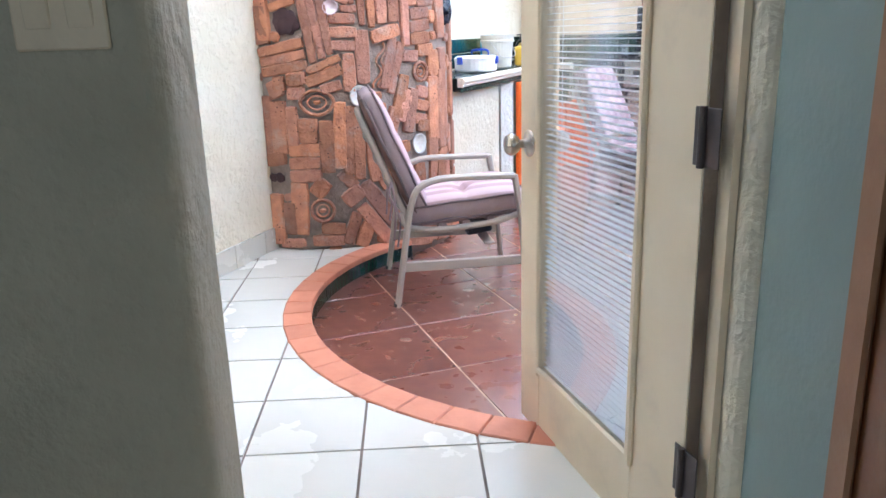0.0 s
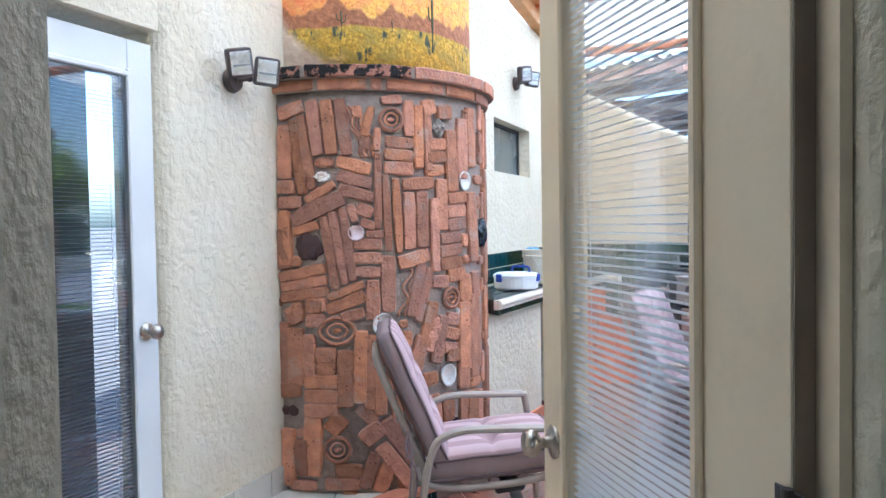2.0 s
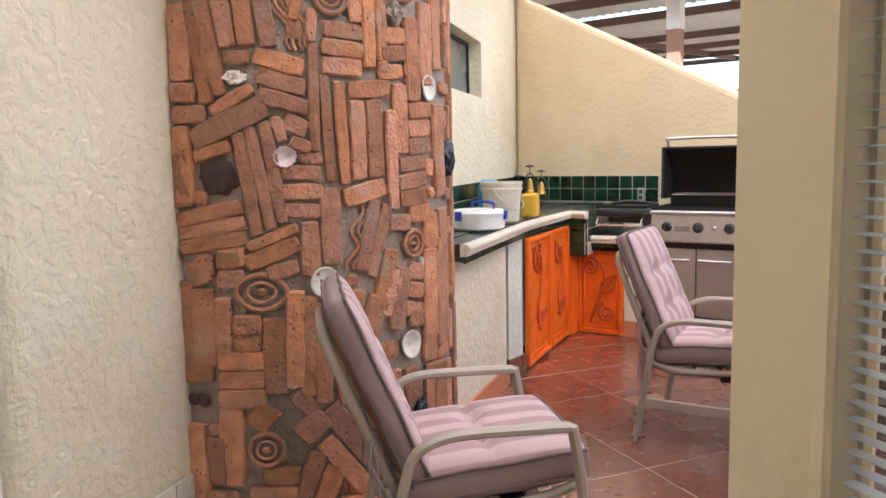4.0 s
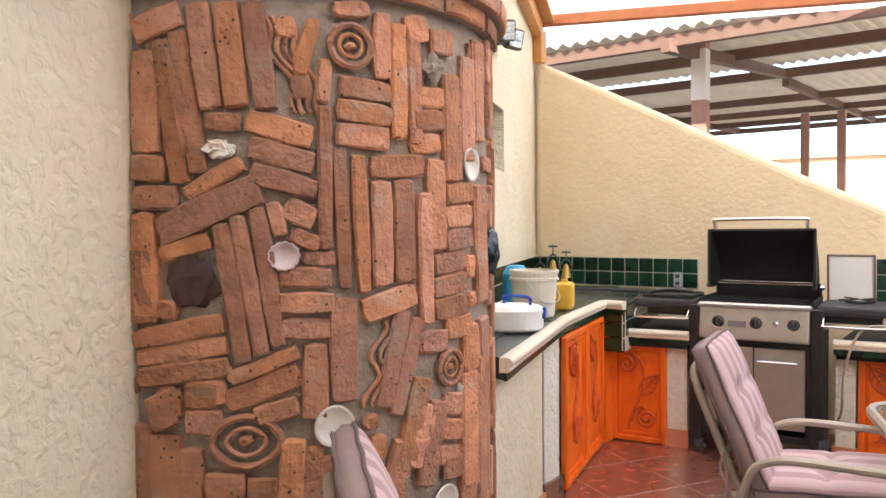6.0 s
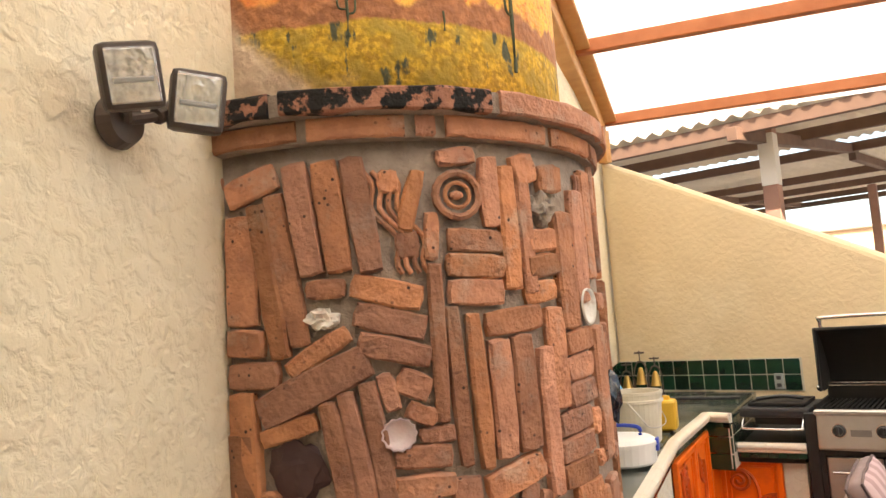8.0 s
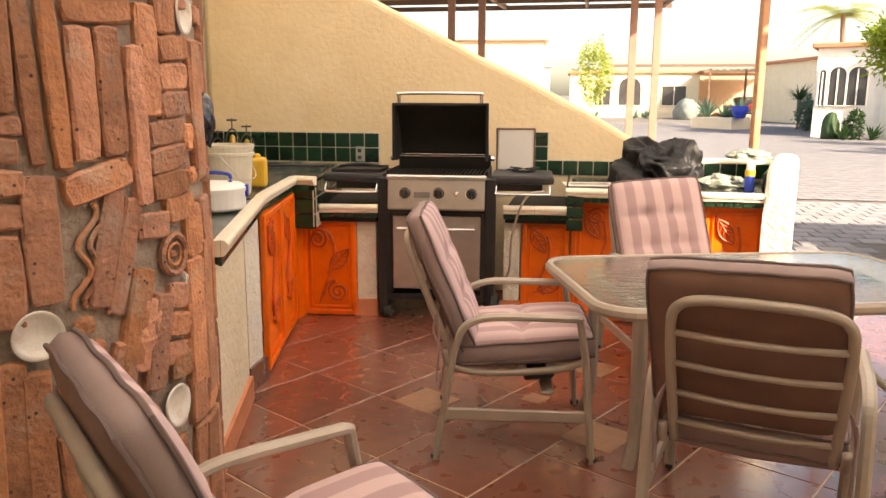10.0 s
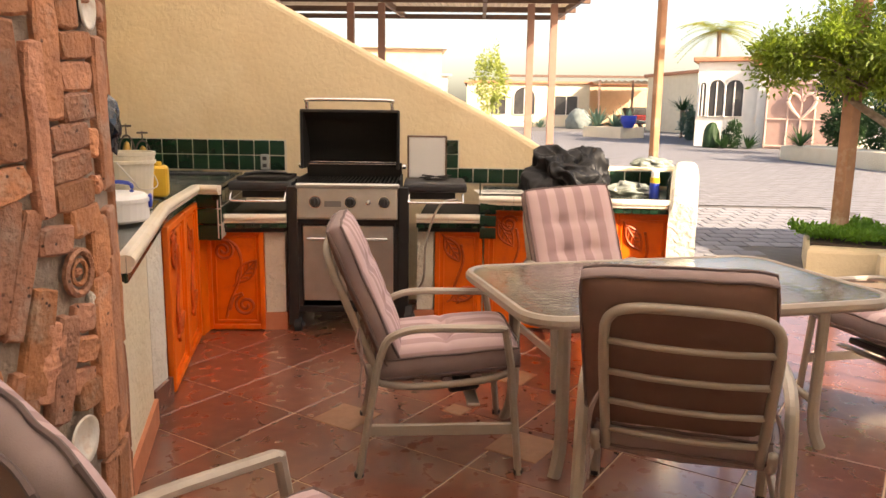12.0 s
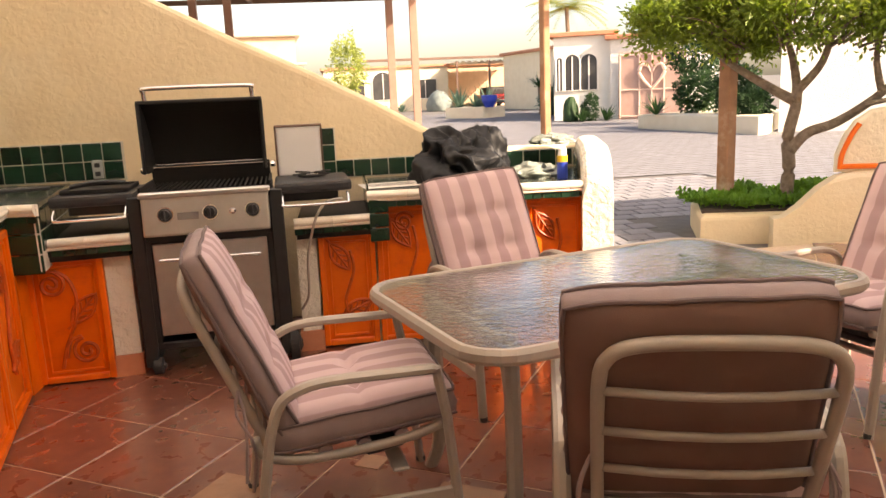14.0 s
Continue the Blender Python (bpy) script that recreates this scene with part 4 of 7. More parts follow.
part("rear_body", prism([(-2.28, 6.05), (-2.32, 7.12), (-2.24, 7.2), (-2.24, 8.02), (-3.1, 8.02), (-2.62, 6.2)], 0, TOP - 0.09), "stucco_white", left_run)
# green worktop tiles
e1, e2 = (Vector(P1) - Vector(P0)).normalized(), (Vector(P2) - Vector(P1)).normalized()
n1, n2 = Vector((-e1.y, e1.x)), Vector((-e2.y, e2.x))
me = None
for i in range(27):
    for j in range(-1, 9):
        c = Vector(P0) + e1 * (0.06 + i * 0.122) + n1 * (0.092 + j * 0.122)
        if (c - Vector(P0)).dot(n1) < 0.085 and c.y < P1[1] or (c - Vector(P1)).dot(n2) < 0.075:
            continue
        if c.y > 7.95 or (c - CORNER).dot(WN) < 0.07 or (c.y > 6.9 and c.x > -2.29 - 0.03 * (c.y - 7)) or (c - PIL).length < PIL_R + 0.06:
            continue
        if me is None:
            me = part("worktop_tile", box((0.117, 0.117, 0.008), bevel=0.002), "worktop", left_run)
            ob = me
        else:
            ob = new("worktop_tile", me.data)
            ob.parent = left_run
        ob.matrix_local = Matrix.Translation((c.x, c.y, TOP - 0.009)) @ pose(0, 0, 0, 0, 0, math.degrees(math.atan2(e1.y, e1.x)))

# splash back tiles
splash = thing("trim_splashback", pose(0, 0, 0), "two rows of dark green glazed wall tiles with pale grout", "tiles", kind="structure")
part("grout_bed", box((1.36, 0.006, 0.222), (-2.60, BACK - 0.002, TOP + 0.108)), "grout_white", splash)
tile_row("tile", (-3.26, BACK - 0.004), (-1.93, BACK - 0.004), 0.108, "tile_green", splash, 2, TOP, (0, -1, 0))
tile_row("tile", (-0.92, BACK - 0.004), (-0.70, BACK - 0.004), 0.108, "tile_green", splash, 3, TOPR, (0, -1, 0), dz=0.1)
part("grout_bed", box((0.23, 0.006, 0.304), (-0.81, BACK - 0.002, TOPR + 0.15)), "grout_white", splash)
tile_row("tile", (-0.70, BACK - 0.004), (0.78, BACK - 0.004), 0.108, "tile_green", splash, 1, TOPR, (0, -1, 0), dz=0.105)
part("grout_bed", box((1.5, 0.006, 0.11), (0.05, BACK - 0.002, TOPR + 0.053)), "grout_white", splash)
ws = CORNER + WN * 0.004
we = CORNER + WDIR * 2.7 + WN * 0.004
tile_row("tile", tuple(ws), tuple(we), 0.108, "tile_green", splash, 2, TOP, (WN.x, WN.y, 0))

# notches beside the grill, and the run to the end
notch_l = thing("masonry_counter", pose(0, 0, 0), "low stucco shelf with green tile edge beside the grill", "counter")
# near-black matte top, finish borrowed from the grill's iron
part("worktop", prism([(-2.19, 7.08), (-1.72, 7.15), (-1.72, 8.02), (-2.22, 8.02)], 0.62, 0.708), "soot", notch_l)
nosing([(-2.10, 7.075), (-1.70, 7.135)], 0.712, notch_l)
part("riser", prism([(-2.07, 6.99), (-2.05, 7.0), (-2.22, 8.02), (-2.25, 8.02)], 0.6, TOP - 0.075), "grout_white", notch_l)
tile_row("riser_tile", (-2.20, 7.0), (-2.05, 7.0), 0.15, "tile_green", notch_l, 3, 0.585, (0, -1, 0), dz=0.095)
tile_row("riser_tile", (-2.05, 7.0), (-2.22, 8.0), 0.12, "tile_green", notch_l, 2, 0.69, (0.985, 0.17, 0), dz=0.098)
part("pier", prism([(-1.85, 7.18), (-1.73, 7.195), (-1.73, 8.0), (-1.85, 8.0)], 0, 0.63), "stucco_white", notch_l)
part("plinth", prism([(-1.862, 7.165), (-1.72, 7.185), (-1.72, 7.6), (-1.862, 7.6)], 0, 0.11), "terracotta", notch_l)

right_run = thing("masonry_counter", pose(0, 0, 0), "sunlit white stucco counter end with green tiles and rounded corner", "counter")
part("worktop", prism([(-0.53, 7.29), (0.72, 7.22), (0.93, 7.9), (0.9, 8.02), (-0.52, 8.02)], TOPR - 0.09, TOPR - 0.012), "worktop", right_run)
nosing([(-0.55, 7.27), (0.72, 7.2)], TOPR - 0.028, right_run)
# right shelf top in the same borrowed near-black finish
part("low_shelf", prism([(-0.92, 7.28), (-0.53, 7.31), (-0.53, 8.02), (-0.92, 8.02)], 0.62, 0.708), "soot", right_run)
nosing([(-0.93, 7.255), (-0.54, 7.285)], 0.712, right_run)
tile_row("riser_tile", (-0.545, 7.26), (-0.44, 7.26), 0.1, "tile_green", right_run, 3, 0.585, (0, -1, 0), dz=0.075)
tile_row("riser_tile", (-0.54, 8.0), (-0.54, 7.28), 0.12, "tile_green", right_run, 2, 0.69, (-1, 0, 0), dz=0.098)
part("pier", prism([(-0.93, 7.34), (-0.83, 7.35), (-0.83, 8.0), (-0.93, 8.0)], 0, 0.63), "stucco_white", right_run)
part("plinth", prism([(-0.945, 7.325), (-0.82, 7.335), (-0.82, 7.7), (-0.945, 7.7)], 0, 0.11), "terracotta", right_run)
part("body", prism([(-0.83, 7.42), (0.66, 7.33), (0.9, 8.0), (-0.83, 8.0)], 0, 0.62), "stucco_white", right_run)
part("body", prism([(-0.53, 7.38), (0.66, 7.31), (0.9, 8.0), (-0.53, 8.0)], 0.62, TOPR - 0.09), "stucco_white", right_run)
# rounded end wall rising above the worktop
bm = profile_wall([(0, 0), (0.95, 0), (0.95, 1.03), (0.3, 1.03), (0.14, 1.0), (0.04, 0.93), (0, 0.84)], (0.72, 7.12), (0.98, 8.08), 0.16, 0.05)
part("end_wall", bm, "stucco_white", right_run, "thick rounded white stucco end")
tile_row("end_tile", (0.60, 7.35), (0.78, 7.98), 0.108, "tile_green", right_run, 1, TOPR - 0.01, (-0.96, 0.27, 0))


# ---- orange cabinet doors ----
def spiral(cx, cz, r0, turns, start, sgn, y):
    n = int(26 * turns)
    return [(cx + sgn * r0 * (1 - 0.86 * k / n) * math.cos(start + 2 * math.pi * turns * k / n), y, cz + r0 * (1 - 0.86 * k / n) * math.sin(start + 2 * math.pi * turns * k / n)) for k in range(n + 1)]


def leaf_relief(cx, cz, l, ang, y, door):
    c, s = math.cos(ang), math.sin(ang)

    def put(u, v):
        return (cx + u * c - v * s, y, cz + u * s + v * c)
    ring = [put(l * (k / 12 - 0.5), 0.23 * l * math.sin(math.pi * k / 12)) for k in range(13)] + [put(l * (0.5 - k / 12), -0.23 * l * math.sin(math.pi * k / 12)) for k in range(1, 12)]
    bm = tube(ring, 0.008, 6, closed=True, up=(0, 1, 0))
    tube([put(-l * 0.65, 0), put(l * 0.5, 0)], 0.007, 6, bm=bm, up=(0, 1, 0))
    for k in (-0.2, 0.0, 0.2):
        for sg in (1, -1):
            tube([put(l * (k - 0.08), 0), put(l * (k + 0.1), sg * 0.16 * l)], 0.0055, 5, bm=bm, up=(0, 1, 0))
    part("carved_leaf", bm, "orange_worn", door)


def orange_door(parent_m, w, h, style, label):
    """A carved door, its lower left front corner at the origin, facing -y."""
    d = thing("cabinet_door", parent_m, label, "cabinet door", "orange doors of the counter")
    fr = 0.032
    part("panel", box((w - 0.02, 0.014, h - 0.02), (w / 2, 0.016, h / 2)), "orange", d)
    bm = bmesh.new()
    for sx, sz, x, z in ((fr, h, fr / 2, h / 2), (fr, h, w - fr / 2, h / 2), (w - 2 * fr, fr, w / 2, fr / 2), (w - 2 * fr, fr, w / 2, h - fr / 2)):
        merge(bm, box((sx, 0.034, sz), (x, 0.006, z), bevel=0.005))
    part("frame", bm, "orange", d)
    bm = bmesh.new()
    i = fr + 0.022
    for p, q in (((i, h - i), (w - i, h - i)), ((i, i), (w - i, i)), ((i, i), (i, h - i)), ((w - i, i), (w - i, h - i))):
        tube([(p[0], 0.006, p[1]), (q[0], 0.006, q[1])], 0.007, 5, bm=bm, up=(0, 1, 0))
    part("bead", bm, "orange", d)
    y = 0.001
    k = h / 0.62
    if style == "scroll":
        stem = [(0.31 * w, y, 0.07 * k), (0.40 * w, y, 0.18 * k), (0.55 * w, y, 0.30 * k), (0.60 * w, y, 0.42 * k), (0.52 * w, y, 0.51 * k), (0.36 * w, y, 0.55 * k)]
        part("carved_stem", tube(smooth_path(stem, 5), 0.009, 6, up=(0, 1, 0)), "orange_worn", d)
        part("carved_scroll", tube(spiral(0.30 * w, 0.485 * k, 0.066, 1.8, 1.4, -1, y), 0.009, 6, up=(0, 1, 0)), "orange_worn", d)
        part("carved_scroll", tube(spiral(0.66 * w, 0.15 * k, 0.068, 1.8, 1.8, 1, y), 0.009, 6, up=(0, 1, 0)), "orange_worn", d)
        part("carved_stem", tube(smooth_path([(0.38 * w, y, 0.12 * k), (0.45 * w, y, 0.20 * k), (0.60 * w, y, 0.225 * k)], 5), 0.009, 6, up=(0, 1, 0)), "orange_worn", d)
        leaf_relief(0.68 * w, 0.355 * k, 0.19, 0.85, y, d)
    else:
        stem = [(0.55 * w, y, 0.52 * k), (0.60 * w, y, 0.42 * k), (0.50 * w, y, 0.32 * k), (0.42 * w, y, 0.24 * k), (0.5 * w, y, 0.14 * k)]
        part("carved_stem", tube(smooth_path(stem, 5), 0.009, 6, up=(0, 1, 0)), "orange_worn", d)
        leaf_relief(0.36 * w, 0.49 * k, 0.18, -1.0, y, d)
        leaf_relief(0.62 * w, 0.20 * k, 0.18, 0.45, y, d)
        if style == "tall":
            part("carved_scroll", tube(spiral(0.42 * w, 0.54 * k, 0.055, 1.8, 0.4, 1, y), 0.009, 6, up=(0, 1, 0)), "orange_worn", d)
    return d


def plan_pose(p, q, z):
    """A pose at p whose x axis runs to q."""
    return pose(p[0], p[1], z, 0, 0, math.degrees(math.atan2(q[1] - p[1], q[0] - p[0])))


orange_door(plan_pose((-2.20, 7.13), (-1.85, 7.165), 0.005), 0.35, 0.635, "scroll", "bright orange carved cabinet door with scrolls and a leaf")
orange_door(plan_pose((-0.82, 7.36), (-0.53, 7.365), 0.01), 0.30, 0.62, "leaves", "bright orange carved cabinet door with two leaves")
orange_door(plan_pose((-0.51, 7.36), (-0.12, 7.335), 0.01), 0.36, 0.755, "tall", "tall bright orange carved cabinet door with scroll")
orange_door(plan_pose((-0.13, 7.335), (0.24, 7.315), 0.01), 0.36, 0.755, "tall", "tall bright orange carved cabinet door")
orange_door(plan_pose((0.27, 7.31), (0.62, 7.285), 0.01), 0.36, 0.755, "leaves", "sunlit orange carved cabinet door near the counter end")
orange_door(plan_pose((-1.985, 6.06), (-2.10, 6.55), 0.01), 0.50, 0.80, "tall", "bright orange carved door on the counter side")
orange_door(plan_pose((-2.105, 6.57), (-2.2, 7.0), 0.01), 0.43, 0.80, "leaves", "bright orange carved door in the counter corner")
part("corner_board", prism([(-2.21, 7.01), (-2.19, 7.01), (-2.19, 7.13), (-2.21, 7.13)], 0, 0.8), "orange", left_run)


# ---- gas grill ----
def gas_grill(m):
    """Centred on x, front at y=0, depth into +y."""
    g = thing("gas_grill", m, "stainless and black gas grill with its lid open", "grill")
    w = 0.60
    part("control_panel", box((w, 0.10, 0.20), (0, 0.04, 0.80), (-8, 0, 0), 0.012, seg=2), "steel", g, "brushed stainless control panel")
    part("front_edge", box((w + 0.02, 0.06, 0.03), (0, 0.02, 0.905), (0, 0, 0), 0.008), "steel", g)
    for x in (-0.19, 0.02, 0.22):
        kn = part("knob", lathe([(0.03, 0), (0.032, 0.012), (0.026, 0.018), (0.023, 0.035), (0.0, 0.036)], 18, m=pose(x, -0.012, 0.81, 82)), "black", g, "black burner knob")
        part("knob_grip", box((0.01, 0.016, 0.045), (x, -0.052, 0.812), bevel=0.003), "plastic_dark", kn)
        part("knob_ring", lathe([(0.038, 0), (0.038, 0.004)], 18, m=pose(x, -0.009, 0.81, 82)), "chrome", g)
    part("igniter", lathe([(0.016, 0), (0.016, 0.008), (0.008, 0.016)], 14, m=pose(0.125, -0.012, 0.81, 82)), "chrome", g)
    part("label_print", box((0.10, 0.001, 0.035), (-0.085, -0.016, 0.80), (-8, 0, 0)), "ink", g)
    for s in (-1, 1):
        part("cabinet_side", box((0.05, 0.46, 0.70), (s * 0.325, 0.27, 0.35 + 0.06), bevel=0.006), "black", g)
        dr = part("cabinet_door", box((0.272, 0.02, 0.465), (s * 0.1385, 0.035, 0.43), bevel=0.005), "steel", g, "brushed stainless door")
        hb = tube([(s * 0.03, -0.02, 0.59), (s * 0.24, -0.02, 0.59)], 0.008, 10)
        part("handle", hb, "chrome", dr)
        for hx in (0.05, 0.22):
            part("handle_post", cyl(0.005, (s * hx, -0.02, 0.59), (s * hx, 0.03, 0.59), 8), "chrome", dr)
        part("door_strip", box((0.035, 0.04, 0.52), (s * 0.294, 0.05, 0.42), bevel=0.004), "black", g)
    part("cabinet_floor", box((0.62, 0.46, 0.04), (0, 0.27, 0.14), bevel=0.006), "black", g)
    part("cabinet_back", box((0.62, 0.02, 0.6), (0, 0.49, 0.45)), "black", g)
    part("upper_rail", box((0.6, 0.05, 0.045), (0, 0.06, 0.685), bevel=0.006), "black", g)
    # fire box and grates
    bm = box((0.62, 0.46, 0.012), (0, 0.29, 0.80))
    merge(bm, box((0.012, 0.46, 0.14), (-0.31, 0.29, 0.87)))
    merge(bm, box((0.012, 0.46, 0.14), (0.31, 0.29, 0.87)))
    merge(bm, box((0.62, 0.012, 0.2), (0, 0.52, 0.90)))
    merge(bm, box((0.62, 0.012, 0.10), (0, 0.065, 0.86)))
    part("fire_box", bm, "soot", g)
    for k in range(24):
        x = -0.288 + 0.025 * k
        part("grate_bar", tube([(x, 0.08, 0.918), (x, 0.5, 0.918)], 0.005, 6), "soot", g)
    part("warming_rack", tube([(-0.29, 0.46, 1.02), (0.29, 0.46, 1.02)], 0.005, 6), "chrome", g)
    part("warming_rack", tube([(-0.29, 0.40, 1.01), (0.29, 0.40, 1.01)], 0.005, 6), "chrome", g)
    # open lid: a curved hood tipped back, hollow side to the front
    bm = bmesh.new()
    lid_pts = smooth_path([(0, 0.30, 0.0), (0, 0.27, 0.12), (0, 0.20, 0.24), (0, 0.12, 0.33), (0, 0.02, 0.395)], 4)
    rows_ = []
    for x in (-0.315, 0.315):
        rows_.append([bm.verts.new((x, p.y, p.z)) for p in lid_pts])
    inner = []
    for x in (-0.303, 0.303):
        inner.append([bm.verts.new((x, p.y - 0.014, p.z)) for p in lid_pts])
    n = len(lid_pts)
    for k in range(n - 1):
        bm.faces.new((rows_[0][k], rows_[0][k + 1], rows_[1][k + 1], rows_[1][k]))
        bm.faces.new((inner[0][k], inner[0][k + 1], inner[1][k + 1], inner[1][k]))
    for s in (0, 1):
        cz = bm.verts.new(((-0.315, 0.315)[s], 0.02, 0.0))
        cf = bm.verts.new(((-0.303, 0.303)[s], 0.02, 0.0))
        bm.faces.new([cz] + rows_[s])
        bm.faces.new([cf] + inner[s])
    lid = part("lid", bm, "soot", g, "black lid standing open")
    lid.matrix_local = Matrix.Translation((-0.01, 0.28, 0.985)) @ Matrix.Diagonal((0.955, 1, 0.9, 1))
    bm = box((0.65, 0.016, 0.022), (0, 0.015, 0.40), bevel=0.004)
    merge(bm, box((0.016, 0.03, 0.40), (-0.318, 0.02, 0.20), bevel=0.004))
    merge(bm, box((0.016, 0.03, 0.40), (0.318, 0.02, 0.20), bevel=0.004))
    part("lid_rim", bm, "black", lid)
    part("lid_handle", tube(smooth_path([(-0.275, 0.03, 0.39), (-0.275, 0.0, 0.455), (-0.24, -0.01, 0.475), (0.24, -0.01, 0.475), (0.275, 0.0, 0.455), (0.275, 0.03, 0.39)], 5), 0.012, 10), "chrome", lid, "bowed chrome handle", True)
    bm = box((0.62, 0.02, 0.17), (0, 0.50, 0.93), (10, 0, 0), 0.003)
    part("back_plate", bm, "soot", g)
    for s in (-1, 1):
        part("hinge_bolt", lathe([(0.018, 0), (0.018, 0.02), (0.01, 0.026)], 12, m=pose(s * 0.318, 0.36, 1.0, 0, s * 90, 0)), "chrome", g)
        # side shelves with towel bars
        sh = part("side_shelf", box((0.385, 0.44, 0.055), (s * 0.525, 0.25, 0.895), bevel=0.018, seg=2), "plastic_dark", g, "dark plastic side shelf")
        part("towel_bar", tube(smooth_path([(s * 0.37, 0.03, 0.86), (s * 0.37, -0.02, 0.825), (s * 0.39, -0.03, 0.815), (s * 0.66, -0.03, 0.815), (s * 0.69, -0.02, 0.825), (s * 0.69, 0.03, 0.86)], 4), 0.0065, 8), "chrome", sh)
        part("shelf_bracket", box((0.3, 0.03, 0.06), (s * 0.50, 0.12, 0.85), bevel=0.005), "black", g)
        part("corner_post", box((0.065, 0.05, 0.86), (s * 0.335, 0.045, 0.47), bevel=0.006), "black", g)
    for x, r in ((-0.31, 0.042), (0.37, 0.085)):
        whl = part("wheel", lathe([(r * 0.5, -0.025), (r, -0.02), (r, 0.02), (r * 0.5, 0.025)], 24, m=pose(x, 0.04, r, 0, 90, 0)), "rubber", g)
        part("hub", lathe([(r * 0.45, 0), (r * 0.45, 0.06), (r * 0.2, 0.07)], 16, m=pose(x - 0.03, 0.04, r, 0, 90, 0)), "plastic_dark", whl)
    return g


GRILL = pose(-1.335, 7.15, 0, 0, 0, 4)
gas_grill(GRILL)


def at_grill(x, y, z, rx=0, ry=0, rz=0):
    return GRILL @ pose(x, y, z, rx, ry, rz)


# griddle plate on the left shelf
gp = thing("griddle_plate", at_grill(-0.52, 0.24, 0.924), "black cast iron griddle plate with a spatula handle", "griddle")
bm = box((0.30, 0.30, 0.01), (0, 0, 0.006), bevel=0.003)
for s in (-1, 1):
    merge(bm, box((0.012, 0.30, 0.022), (s * 0.15, 0, 0.012), bevel=0.003))
    merge(bm, box((0.30, 0.012, 0.022), (0, s * 0.15, 0.012), bevel=0.003))
part("plate", bm, "soot", gp)
part("spatula_handle", tube(smooth_path([(-0.13, -0.05, 0.03), (0.0, -0.03, 0.045), (0.12, 0.0, 0.032)], 4), 0.012, 8, flat=1.4), "black", gp)
# side burner with its white cover standing open
sb = thing("side_burner", at_grill(0.53, 0.26, 0.924), "round gas side burner ring on the shelf", "burner")
part("burner_ring", tube([(0.07 * math.cos(t), 0.07 * math.sin(t), 0.012) for t in np.linspace(0, 2 * math.pi, 24, endpoint=False)], 0.008, 6, closed=True), "soot", sb)
part("burner_cap", lathe([(0.035, 0), (0.035, 0.015), (0.02, 0.02)], 18), "steel", sb)
for k in range(4):
    part("pot_support", box((0.11, 0.008, 0.008), (0.075 * math.cos(k * math.pi / 2 + 0.7), 0.075 * math.sin(k * math.pi / 2 + 0.7), 0.024), (0, 0, 40 + 90 * k)), "black", sb)
bc = thing("burner_cover", at_grill(0.475, 0.42, 0.924, 8), "pale enamel burner cover propped upright", "cover")
part("panel", box((0.235, 0.018, 0.27), (0, 0, 0.136), bevel=0.01, seg=2), "white_plastic", bc)
for sx, sz, x, z in ((0.252, 0.01, 0, 0.272), (0.01, 0.27, -0.122, 0.137), (0.01, 0.27, 0.122, 0.137)):
    part("edge", box((sx, 0.026, sz), (x, -0.002, z), bevel=0.003), "steel_brown", bc)
hose = thing("gas_hose", pose(0, 0, 0), "thin grey gas hose hanging by the grill", "hose")
hp = [GRILL @ Vector(p) for p in ((0.66, 0.02, 0.83), (0.58, -0.02, 0.82), (0.52, -0.03, 0.74), (0.47, -0.01, 0.55), (0.46, 0.02, 0.35), (0.42, 0.1, 0.25))]
part("tube", tube(smooth_path(hp, 6), 0.007, 8), "frame_taupe", hose, smooth=True)

# wall socket
so = thing("wall_socket", pose(-2.075, BACK - 0.012, 0.982), "grey weatherproof electrical socket on the green tiles", "socket")
part("plate", box((0.062, 0.012, 0.11), bevel=0.006), "tarp", so)
for z in (0.025, -0.025):
    part("outlet", box((0.03, 0.006, 0.026), (0, -0.008, z), bevel=0.003), "plastic_dark", so)

# ---- on the counter ----
bk = thing("bucket", pose(-2.11, 5.965, TOP), "used white plastic bucket with a wire handle", "bucket")
part("body", lathe([(0.0, 0.004), (0.098, 0.0), (0.104, 0.01), (0.118, 0.185), (0.127, 0.187), (0.127, 0.20), (0.121, 0.202), (0.124, 0.222), (0.127, 0.224), (0.127, 0.238), (0.116, 0.238), (0.100, 0.02), (0.0, 0.018)], 32), "bucket", bk, smooth=False)
part("handle", tube(smooth_path([(0.02, -0.128, 0.20), (0.09, -0.125, 0.12), (0.10, -0.09, 0.085), (0.115, 0.0, 0.075), (0.10, 0.09, 0.10), (0.02, 0.128, 0.20)], 5), 0.0025, 6), "steel", bk)
cs = thing("food_container", pose(-1.965, 5.50, TOP), "round white plastic container with blue clips", "container")
part("body", lathe([(0.0, 0), (0.135, 0), (0.145, 0.01), (0.147, 0.075), (0.0, 0.076)], 32), "white_plastic", cs)
part("lid", lathe([(0.0, 0.076), (0.152, 0.076), (0.152, 0.09), (0.13, 0.105), (0.0, 0.11)], 32), "white_plastic", cs)
for a in (20, 140, 260):
    part("clip", box((0.014, 0.05, 0.05), (0.15 * math.cos(radians(a)), 0.15 * math.sin(radians(a)), 0.075), (0, 0, a), 0.004), "blue", cs)
part("lid_handle", tube(smooth_path([(-0.07, 0.05, 0.105), (-0.06, 0.05, 0.14), (0.06, 0.05, 0.14), (0.07, 0.05, 0.105)], 4), 0.008, 8), "blue", cs)
bl = thing("blue_jug", pose(-2.42, 6.30, TOP), "light blue plastic jug behind the bucket", "jug")
